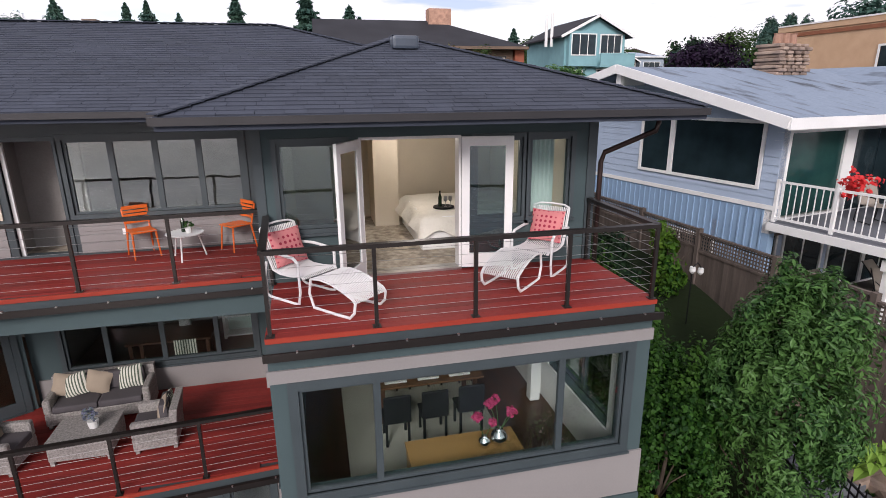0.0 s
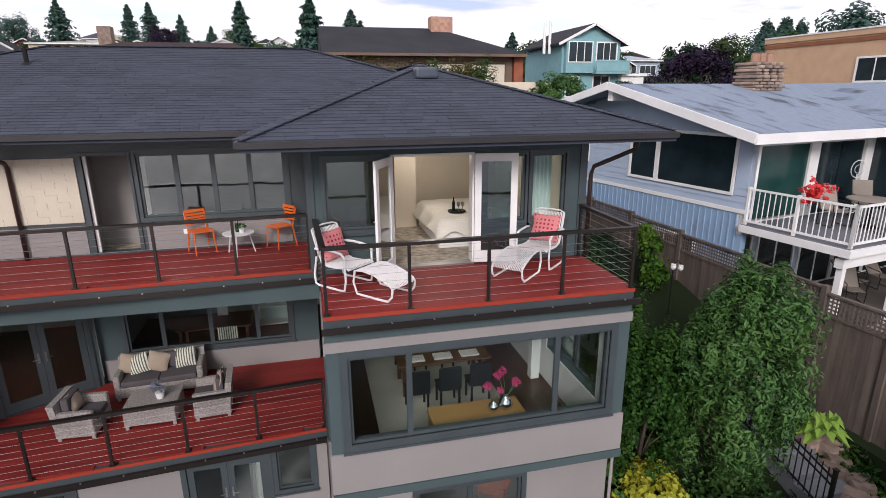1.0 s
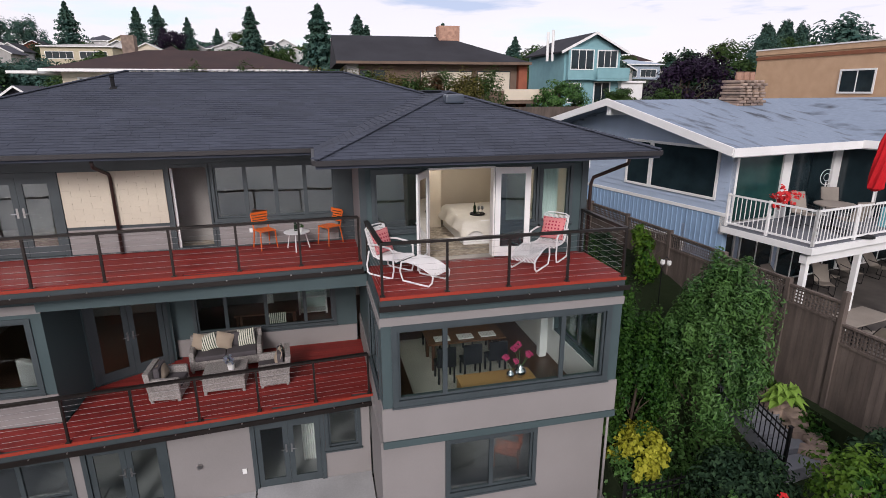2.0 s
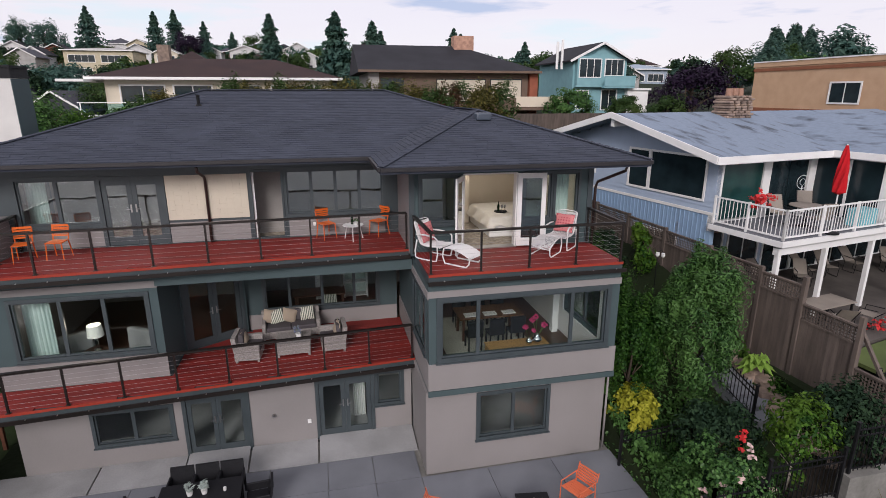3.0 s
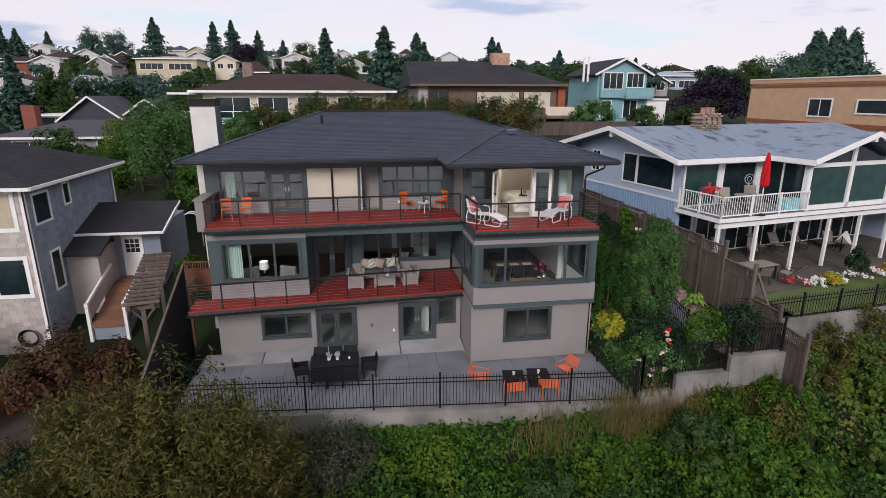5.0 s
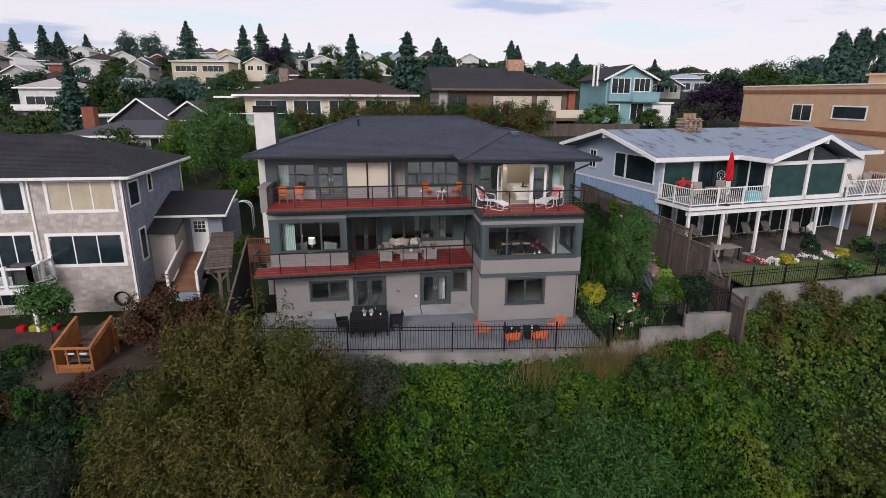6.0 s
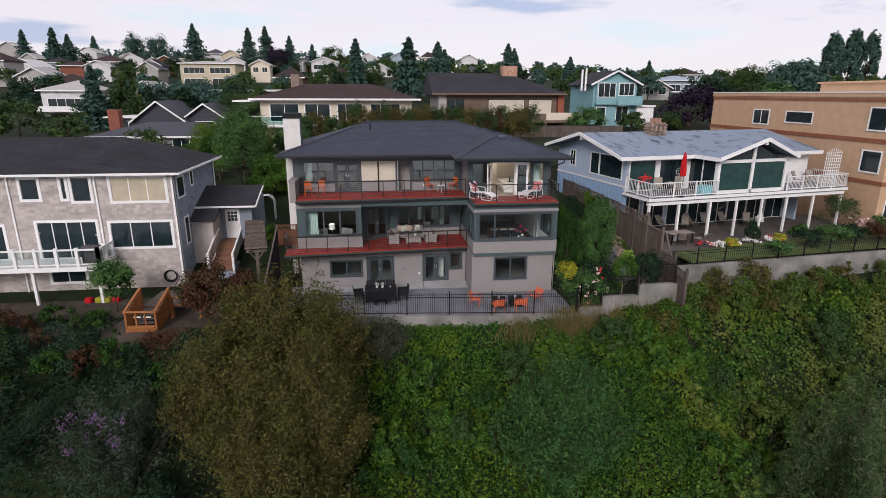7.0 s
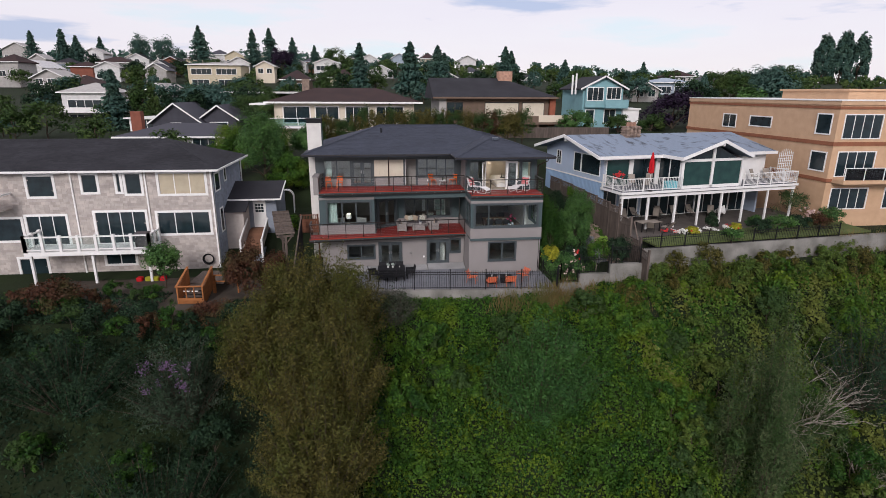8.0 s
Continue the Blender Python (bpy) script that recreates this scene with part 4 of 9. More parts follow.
for x, y in ((-5.9, 6.9),):
    z = 8.06 + (y - 3.05) * 0.33
    v = thing("roof_pipe", "short dark vent pipe on the roof", "vent pipe", pose(x, y, z - 0.03))
    part("pipe", Geo().lathe([(0.05, 0), (0.05, 0.3), (0.06, 0.31), (0.06, 0.36)], 8), BLACK, v)
    part("flashing", Geo().lathe([(0.14, 0), (0.07, 0.08)], 8), BLACK, v)
ch = thing("chimney", "tall white rendered chimney with a black cap", "chimney", pose(-11.3, 5.55, 0), kind="structure")
part("stack", Geo().box(0, 0, -0.3, 1.02, 0.95, 10.1), CHIMW, ch)
part("side_panel", Geo().box(1.022, -0.01, 0, 1.04, 0.96, 10.08), TEAL, ch, "slate green side of the chimney")
part("cap", Geo().box(-0.04, -0.04, 10.1, 1.06, 0.99, 10.16).box(-0.02, -0.02, 10.16, 1.04, 0.97, 10.36).box(-0.05, -0.05, 10.36, 1.07, 1.0, 10.42), BLACK, ch, "black metal cap")


# ---- patio, retaining walls, fences ----
EDGE = lambda x: -3.31 - 0.0895 * x
pat = thing("patio", "grey concrete patio of large slabs", "patio", kind="structure")
part("bedding", Geo().prism([(-11.0, EDGE(-11.0) - 0.12), (5.2, EDGE(5.2) - 0.12), (5.2, 2.28), (-11.0, 2.28)], -0.6, -0.03), RETWALL, pat)
cols = [-10.9, -9.2, -7.5, -5.8, -4.1, -2.6, -1.4, -0.2, 1.6, 3.4, 5.25]
for a, b in zip(cols, cols[1:]):
    rows_ = [-1.5, 0.1, 1.25] if b < 0 else [-1.5, 0.1]
    part("concrete_slab", Geo().prism([(a + 0.008, EDGE(a) + 0.16), (b - 0.008, EDGE(b) + 0.16), (b - 0.008, -1.508), (a + 0.008, -1.508)], -0.06, 0.0), CONC, pat)
    for c, e in zip(rows_, rows_[1:]):
        part("concrete_slab", Geo().box(a + 0.008, c + 0.008, -0.06, b - 0.008, e - 0.008, 0.0), CONC, pat)
for a, b, h in ((-10.9, -8.55, 0.05), (-8.5, -6.35, 0.06), (-6.3, -4.7, 0.12), (-4.65, -2.85, 0.08), (-2.8, -0.1, 0.16)):
    part("apron_slab", Geo().hexa(((a, 1.26, -0.05), (b, 1.26, -0.05), (b, 2.295, -0.05), (a, 2.295, -0.05), (a, 1.26, 0.01), (b, 1.26, 0.01), (b, 2.295, h), (a, 2.295, h))), CONCL, pat, "pale sloping concrete apron")
ret = tagged(part("retaining_wall", Geo().prism([(-11.2, EDGE(-11.2) - 0.17), (5.2, EDGE(5.2) - 0.17), (5.2, EDGE(5.2) + 0.15), (-11.2, EDGE(-11.2) + 0.15)], -2.6, 0.05), RETWALL), "weathered concrete retaining wall along the patio", "retaining wall", kind="structure")
g = Geo().box(5.2, -4.02, -2.2, 6.45, -3.72, 0.5).box(6.45, -4.05, -2.0, 8.45, -3.75, 1.08).box(8.45, -4.08, -1.5, 10.6, -3.78, 1.7)
tagged(part("retaining_wall", g, RETWALL), "stepped pale concrete garden wall", "retaining wall", kind="structure")
br = thing("retaining_wall", "long pale concrete wall below the neighbour's lawn", "retaining wall", pose(10.9, -2.45, 0, 0, 0, 6.5), kind="structure")
part("wall_body", Geo().box(0, 0, -2.0, 30, 0.3, 2.12), RETWALL, br)
bed_ = Geo()
for x in range(10):
    a, b = 5.22 + x * 0.5, 5.72 + x * 0.5
    za, zb = plot_at(a, -2.7)[0], plot_at(b, -2.7)[0]
    bed_.hexa(((a, -3.82, -1.5), (b, -3.82, -1.5), (b, -2.6, -1.5), (a, -2.6, -1.5), (a, -3.82, 0.3 + 0.12 * x), (b, -3.82, 0.42 + 0.12 * x), (b, -2.6, zb + 0.05), (a, -2.6, za + 0.05)))
tagged(part("garden_bed", bed_, EARTH), "dark garden soil behind the stepped wall", "soil", kind="structure")


def iron_fence(pts, h, label, step=0.115, gap=1.9):
    """A black iron fence along pts (x, y, z of its foot)."""
    f = thing("iron_fence", label, "fence", kind="structure")
    for a, b in zip(pts, pts[1:]):
        a, b = Vector(a), Vector(b)
        ln = (b - a).length
        part("rail", Geo().beam(a + Vector((0, 0, 0.12)), b + Vector((0, 0, 0.12)), 0.025, 0.03), BLACK, f)
        part("rail", Geo().beam(a + Vector((0, 0, h - 0.27)), b + Vector((0, 0, h - 0.27)), 0.025, 0.03), BLACK, f)
        part("rail", Geo().beam(a + Vector((0, 0, h - 0.12)), b + Vector((0, 0, h - 0.12)), 0.025, 0.03), BLACK, f)
        n = max(1, round(ln / gap))
        for i in range(n + 1):
            p = a + (b - a) * (i / n)
            part("post", Geo().box(p.x - 0.03, p.y - 0.03, p.z - 0.1, p.x + 0.03, p.y + 0.03, p.z + h + 0.06).box(p.x - 0.042, p.y - 0.042, p.z + h + 0.06, p.x + 0.042, p.y + 0.042, p.z + h + 0.085), BLACK, f)
        k = int(ln / step)
        me = Geo().box(-0.008, -0.008, 0.05, 0.008, 0.008, h).mesh("picket")
        me.materials.append(BLACK)
        for i in range(1, k):
            p = a + (b - a) * (i / k)
            part("picket", me, BLACK, f, m=pose(*p))
    return f


iron_fence([(-11.0, EDGE(-11.0), 0.05), (5.05, EDGE(5.05), 0.05)], 1.28, "black iron picket fence on the patio wall", gap=2.45)
iron_fence([(5.1, -3.8, 0.3), (5.25, -3.87, 0.5), (6.4, -3.87, 0.5)], 1.25, "black iron picket fence above the garden wall")
iron_fence([(6.5, -3.9, 1.08), (8.4, -3.9, 1.08)], 1.2, "black iron picket fence on the stepped wall")
iron_fence([(8.55, -3.93, 1.7), (10.5, -3.93, 1.7)], 1.2, "black iron picket fence on the stepped wall")
m9 = pose(10.9, -2.45, 2.05, 0, 0, 6.5)
iron_fence([m9 @ Vector((0.1, 0.15, 0)), m9 @ Vector((17, 0.15, 0))], 1.0, "black iron picket fence along the neighbour's lawn", 0.14)
iron_fence([(8.52, 1.2, 1.92), (8.55, -1.2, 1.3)], 0.95, "black iron handrail beside the garden steps", 0.13)
iron_fence([(5.1, -0.6, 0.05), (6.9, -1.0, 0.55)], 0.95, "black iron handrail beside the garden path", 0.13)

# cedar fence with lattice top, stepping down towards the bluff
wf_ = thing("wooden_fence", "weathered cedar fence with a lattice top", "fence", kind="structure")
bays = [(9.55, 12.5, 4.95), (9.75, 10.2, 4.9), (9.95, 7.9, 4.85), (10.1, 5.6, 4.78), (10.25, 3.3, 4.7), (10.4, 1.2, 4.62), (10.55, -0.2, 4.5), (10.65, -1.9, 4.0), (10.7, -3.4, 2.9), (10.5, -5.0, 2.5)]
for (ax, ay, at), (bx, by, bt) in zip(bays, bays[1:]):
    part("post", Geo().box(bx - 0.06, by - 0.06, height_at(10.0, by) - 0.8, bx + 0.06, by + 0.06, bt + 0.35 if by < 1 else bt + 0.12), FENCEW, wf_)
    ang = math.degrees(math.atan2(by - ay, bx - ax))
    ln = math.hypot(bx - ax, by - ay)
    m = pose(ax, ay, 0, 0, 0, ang)
    low = height_at(9.9, by) - 0.6
    n = max(2, int(ln / 0.145))
    for i in range(n):
        part("fence_board", Geo().box(i * ln / n + 0.003, -0.012, low, (i + 1) * ln / n - 0.003, 0.012, bt - 0.42 + 0.0), FENCEW, wf_, m=m)
    part("rail", Geo().box(0, -0.035, bt - 0.42, ln, 0.035, bt - 0.36), FENCEW, wf_, m=m)
    part("rail", Geo().box(0, -0.045, bt + 0.05, ln, 0.045, bt + 0.10), FENCEW, wf_, m=m)
    g = Geo()
    k = int(ln / 0.085)
    for i in range(k):
        g.box(i * ln / k, -0.012, bt - 0.36, i * ln / k + 0.035, 0.0, bt + 0.05)
    for i in range(5):
        g.box(0, 0.0, bt - 0.35 + i * 0.085, ln, 0.012, bt - 0.315 + i * 0.085)
    part("lattice", g, FENCEW, wf_, m=m)
tagged(part("fence_brace", Geo().beam((11.0, -1.6, 3.9), (10.9, -2.9, 2.4), 0.08, 0.08), FENCEW), "sloping weathered timber brace", "brace")


# ---- neighbouring houses ----
def far_window(parent, x, z, w, h, bars=1, y=0.0, trim=WHITE, glass=FARGLASS, c=0.08, rows=()):
    """A window of a house further off: frame and panes, set into the wall plane y."""
    win = thing("window", "", "", pose(x, y, z))
    win.parent = parent
    part("frame", Geo().box(-c, -0.05, -c, w + c, -0.004, 0).box(-c, -0.05, h, w + c, -0.004, h + c).box(-c, -0.05, 0, 0, -0.004, h).box(w, -0.05, 0, w + c, -0.004, h), trim, win)
    for i in range(bars):
        a, b = w * i / bars, w * (i + 1) / bars
        part("pane", Geo().box(a + 0.03, -0.02, 0, b - 0.03, -0.006, h), glass, win)
        if i:
            part("bar", Geo().box(a - 0.03, -0.035, 0, a + 0.03, -0.004, h), trim, win)
    return win


def house(name, label, m):
    return thing(name, label, "house", m)


# blue house
bh = house("house", "two-storey blue house with white trim and a white-railed deck", pose(11.12, 4.5, 0, 0, 0, 10.5))
part("wall", holes(Geo(), 0, 17.5, 4.95, 7.5, 0, 0.2, [(0.3, 2.3, 5.3, 7.3), (2.7, 4.8, 5.27, 7.3), (12.3, 14.2, 5.27, 7.2)]), WHITE, bh)
part("wall", Geo().box(0, 1.4, 2.1, 17.5, 1.6, 5.0), BLUEL, bh)
left = pose(0, 9.3, 0, 0, 0, -90)
lw = part("wall", holes(Geo(), 0, 9.3, 2.0, 5.55, 0, 0.2, []), BLUE, bh, m=left)
g = Geo()
for i in range(45):
    g.box(0.05 + i * 0.205, -0.03, 4.2 if i > 24 else 2.4, 0.085 + i * 0.205, -0.002, 5.5)
part("batten_siding", g, BLUE, bh, "blue board and batten siding", m=left)
g = holes(Geo(), 0, 9.3, 5.62, 7.55, 0, 0.2, [(4.95, 6.0, 6.05, 7.5), (6.15, 8.8, 6.05, 7.5), (2.0, 2.7, 6.3, 7.4)])
k = len(g.v)
g.v += [(0, 0, 7.55), (9.3, 0, 7.55), (4.7, 0, 8.72), (0, 0.2, 7.55), (9.3, 0.2, 7.55), (4.7, 0.2, 8.72)]
g.f += [(k, k + 1, k + 2), (k + 4, k + 3, k + 5), (k + 1, k, k + 3, k + 4)]
part("gable_wall", g, BLUEL, bh, m=left)
g = Geo()
for i in range(16):
    z = 5.62 + i * 0.19
    half = 9.3 if z < 7.5 else max(0.0, (8.72 - z) / 1.17 * 9.3)
    mid = 4.7
    spans = [(0.0, 1.9), (2.8, 4.85), (8.9, 9.3)] if 5.95 < z < 7.5 else ([(0, 9.3)] if z < 7.5 else [(mid - half / 2, mid + half / 2)])
    for a, b in spans:
        if b - a > 0.1:
            g.hexa(((a, -0.022, z), (b, -0.022, z), (b, -0.001, z), (a, -0.001, z), (a, -0.006, z + 0.185), (b, -0.006, z + 0.185), (b, -0.001, z + 0.185), (a, -0.001, z + 0.185)))
part("lap_siding", g, BLUEL, bh, "pale blue lap siding", m=left)
part("belt_board", Geo().box(0, -0.04, 5.53, 9.35, 0.0, 5.64), WHITE, bh, m=left)
for a, b, c, d, n in ((4.95, 6.0, 6.05, 7.5, 1), (6.15, 8.8, 6.05, 7.5, 1), (2.0, 2.7, 6.3, 7.4, 2)):
    far_window(bh, a, c, b - a, d - c, n).matrix_basis = left @ pose(a, -0.01, c)
far_window(bh, 3.0, 3.2, 2.2, 0.9, 2).matrix_basis = left @ pose(5.6, -0.03, 3.55)
# roof of the blue house: a long gable with a cross gable
g = Geo()
g.slab([(-1.0, -0.75, 7.66), (17.9, -0.75, 7.66), (17.9, 4.6, 8.92), (-1.0, 4.6, 8.92)], 0.16)
g.slab([(17.9, 9.9, 7.66), (-1.0, 9.9, 7.66), (-1.0, 4.6, 8.92), (17.9, 4.6, 8.92)], 0.16)
g.slab([(4.75, -3.1, 7.68), (8.45, -3.5, 8.93), (8.45, 4.6, 8.93), (4.75, 4.0, 7.68)], 0.14)
g.slab([(8.45, -3.5, 8.93), (12.2, -3.1, 7.68), (12.2, 4.0, 7.68), (8.45, 4.6, 8.93)], 0.14)
part("roof", g, METALROOF, bh, "patched grey membrane roof")
bars("fascia", (((-1.02, -0.77, 7.6), (-1.02, 4.6, 8.86)), ((-1.02, 9.9, 7.6), (-1.02, 4.6, 8.86)), ((-1.02, -0.78, 7.58), (4.8, -0.78, 7.58)), ((12.2, -0.78, 7.58), (17.9, -0.78, 7.58)), ((4.72, -3.12, 7.62), (8.45, -3.52, 8.87)), ((8.45, -3.52, 8.87), (12.23, -3.12, 7.62)), ((4.73, -3.1, 7.6), (4.73, -0.8, 7.6)), ((12.22, -3.1, 7.6), (12.22, -0.8, 7.6))), 0.06, 0.24, WHITE, bh, "wide white fascia board")
part("outrigger", Geo().box(-0.9, 4.5, 8.4, 0.1, 4.7, 8.72), WHITE, bh)
part("outrigger", Geo().box(8.35, -3.4, 8.5, 8.55, -2.0, 8.78), WHITE, bh)
# deck of the blue house
part("deck_beam", Geo().box(-0.05, -2.66, 4.78, 18.35, -2.46, 5.0), WHITE, bh)
part("deck_floor", Geo().box(-0.1, -2.75, 5.1, 18.4, 0.0, 5.268), CONC, bh, "grey-coated deck floor")
part("deck_fascia", Geo().box(-0.16, -2.82, 5.08, 18.44, -2.75, 5.26).box(-0.16, -2.75, 5.08, -0.1, 0.0, 5.26), WHITE, bh)
for x in (0.1, 2.4, 4.9, 7.4, 9.9, 12.4, 15.2, 18.2):
    part("post", Geo().box(x - 0.07, -2.62, 2.1, x + 0.07, -2.48, 4.78), WHITE, bh)


def baluster_rail(parent, pts, z, h=0.95, step=0.14, mat=WHITE, post=0.07):
    for a, b in zip(pts, pts[1:]):
        ln = math.hypot(b[0] - a[0], b[1] - a[1])
        for zz in (z + 0.1, z + h):
            part("rail", Geo().beam((*a, zz), (*b, zz), 0.05, 0.05), mat, parent)
        n = int(ln / step)
        me = Geo().box(-0.009, -0.009, z + 0.1, 0.009, 0.009, z + h).mesh("baluster")
        me.materials.append(mat)
        for i in range(n + 1):
            part("baluster", me, mat, parent, m=pose(a[0] + (b[0] - a[0]) * i / n, a[1] + (b[1] - a[1]) * i / n, 0))
        for i in range(max(1, round(ln / 1.6)) + 1):
            q = i / max(1, round(ln / 1.6))
            x, y = a[0] + (b[0] - a[0]) * q, a[1] + (b[1] - a[1]) * q
            part("rail_post", Geo().box(x - post / 2, y - post / 2, z, x + post / 2, y + post / 2, z + h + 0.05), mat, parent)


baluster_rail(bh, [(0.0, -0.05), (0.0, -2.7), (5.2, -2.7)], 5.27)
baluster_rail(bh, [(12.0, -2.7), (18.3, -2.7), (18.3, 0.0)], 5.27)
# glazed gable front
TGLASS = pmat("teal_tinted_glass", (0.020, 0.062, 0.055), (0.012, 0.040, 0.038), 0.10, bump=0.02, wear=0.02)
TGLASS.node_tree.nodes["Principled BSDF"].inputs["Specular IOR Level"].default_value = 0.35
gf_ = Geo().box(5.1, -2.6, 5.27, 5.35, -2.35, 7.6).box(8.3, -2.6, 5.27, 8.55, -2.35, 8.7).box(11.6, -2.6, 5.27, 11.85, -2.35, 7.6).box(5.1, -2.6, 5.27, 11.85, -2.35, 5.5).box(5.1, -2.6, 7.3, 11.85, -2.35, 7.5)
part("gable_frame", gf_, WHITE, bh, "white posts and beams of the glazed gable")
for a, b in ((5.35, 8.3), (8.55, 11.6)):
    part("pane", Geo().box(a, -2.5, 5.5, b, -2.46, 7.3), TGLASS, bh, "green-tinted picture window")
g = Geo()
for pts in (((5.9, 7.5), (8.3, 7.5), (8.3, 8.5)), ((8.55, 7.5), (11.1, 7.5), (8.55, 8.5))):
    k = len(g.v)
    g.v += [(x, -2.5, z) for x, z in pts] + [(x, -2.46, z) for x, z in pts]
    g.f += [(k, k + 1, k + 2), (k + 5, k + 4, k + 3), (k, k + 3, k + 4, k + 1), (k + 1, k + 4, k + 5, k + 2), (k + 2, k + 5, k + 3, k)]
part("gable_glass", g, FARGLASS, bh)
for x in (5.15, 11.7):
    part("side_glass", Geo().box(x + 0.02, -2.35, 5.3, x + 0.06, 0, 7.4), FARGLASS, bh)
    part("side_frame", Geo().box(x, -1.25, 5.27, x + 0.1, -1.15, 7.6), WHITE, bh)
    part("side_head", Geo().box(x, -2.35, 7.4, x + 0.1, 0, 7.6), WHITE, bh)
part("pane", Geo().box(0.3, 0.06, 5.35, 2.3, 0.08, 7.3), TGLASS, bh)
for a in (2.7, 3.75):
    part("glass_door", Geo().box(a, 0.06, 5.28, a + 1.0, 0.08, 7.3), FARGLASS, bh)
for a in (12.3, 13.3):
    part("glass_door", Geo().box(a, 0.06, 5.28, a + 0.92, 0.08, 7.2), FARGLASS, bh)
for i in range(8):
    x = 0.6 + i * 2.1
    far_window(bh, x, 2.35, 1.7, 2.25, 2, y=1.4)
part("floor", Geo().box(0.1, 0.2, 4.8, 17.4, 9.2, 4.95), DARKFLOOR, bh)
part("wall", Geo().box(0, 9.1, 2.0, 17.5, 9.3, 7.6).box(17.3, 0.2, 2.0, 17.5, 9.1, 7.6), BLUEL, bh)
# the part east of the gable stands closer in
for ob in bh.children:
    if ob.location.length > 1e-6:
        ob.location.x = min(ob.location.x, 5.2) + max(0.0, ob.location.x - 5.2) * 0.87
    else:
        for v in ob.data.vertices:
            v.co.x = min(v.co.x, 5.2) + max(0.0, v.co.x - 5.2) * 0.87
bp_ = thing("terrace", "grey paved terrace under the neighbour's deck", "terrace", pose(11.0, 4.5, 0, 0, 0, 10.5), kind="structure")
part("paving", Geo().box(-0.6, -4.6, 2.1, 18.5, 1.4, 2.3), pmat("brown_grey_paving", (0.12, 0.105, 0.095), (0.085, 0.075, 0.068), 0.85), bp_)
tagged(part("lawn", Geo().prism([(12.5, -2.1), (31, 0.2), (31, 4.0), (28.5, 3.6), (12.3, -0.2)], 2.2, 2.31), LAWN), "mown lawn in front of the blue house", "lawn", kind="structure")
ch = thing("chimney", "stone chimney with clay pots on the blue house", "chimney", pose(14.85, 8.85, 8.3, 0, 0, 10.5))
for i in range(13):
    for j in range(4):
        part("stone", Geo().rbox(j * 0.37 + 0.07 * (i % 2) - 0.2 + 0.006 * i, -0.05 * (i % 3), i * 0.105 - 0.05, j * 0.37 + 0.36 + 0.07 * (i % 2) - 0.2 - 0.006 * i, 0.85 - 0.04 * (i % 2), i * 0.105 + 0.047, 0.02, 1), STONE, ch)
for j in range(3):
    part("pot", Geo().lathe([(0.13, 1.28), (0.15, 1.34), (0.13, 1.58), (0.15, 1.62)], 10, 0.2 + j * 0.32, 0.35), BRICK, ch, "clay chimney pot")

# tan building
tb = house("apartment_building", "three-storey tan stucco building with rust bands", pose(29.2, 3.3, 0))
part("wall", Geo().box(0, 0, 1.5, 22, 21, 11.5), ORANGE, tb)
part("parapet", Geo().box(-0.08, -0.08, 11.5, 22.1, 21.1, 11.8), ORANGE, tb)
part("band", Geo().box(-0.06, -0.06, 11.2, 22, 21.05, 11.4), ORBAND, tb)
part("band", Geo().box(-0.06, -0.06, 8.4, 22, 21.05, 8.7), ORBAND, tb)
part("band", Geo().box(-0.06, -0.06, 5.55, 22, 21.05, 5.82), ORBAND, tb)
part("coping", Geo().box(-0.12, -0.12, 11.8, 22.1, 21.1, 11.88), WHITE, tb)
part("penthouse", Geo().box(5, 5, 11.6, 18, 13, 12.6).box(4.8, 4.8, 12.6, 18.2, 13.2, 12.75), ORANGE, tb)
tl = pose(0, 21, 0, 0, 0, -90)
for y, z, w, h, n in ((6.6, 9.15, 2.0, 1.15, 2), (10.75, 9.45, 2.9, 0.8, 1), (19.0, 9.3, 1.4, 1.45, 1), (19.0, 6.4, 1.5, 1.4, 1)):
    far_window(tb, 0, 0, w, h, n, c=0.1).matrix_basis = tl @ pose(y, -0.01, z)
BALCGLASS = glassmat("balcony_glass", (0.8, 0.86, 0.86))
for x in (0.6, 5.4, 10.2):
    for z, h in ((9.0, 1.75), (6.05, 1.85), (3.4, 1.6)):
        far_window(tb, x, z, 3.2, h, 4)
for x0, z in ((0.4, 5.82), (5.0, 8.7)):
    part("balcony", Geo().box(x0, -1.2, z - 0.28, 14, -0.062, z), ORANGE, tb)
    pn = part("balcony_pane", Geo().box(x0 + 0.05, -1.16, z + 0.05, 14, -1.15, z + 0.95), BALCGLASS, tb)
    pn.visible_shadow = False
    part("balcony_rail", Geo().box(x0 + 0.03, -1.19, z + 0.95, 14, -1.12, z + 1.0), WHITE, tb)
    for i in range(9):
        x = x0 + 0.05 + i * (13.8 - x0) / 8
        part("rail_post", Geo().box(x, -1.18, z, x + 0.05, -1.13, z + 0.95), WHITE, tb)

# grey shingled house
gh = house("house", "grey cedar-shingled two-storey house with white trim", pose(-18.2, 5.1, 0))


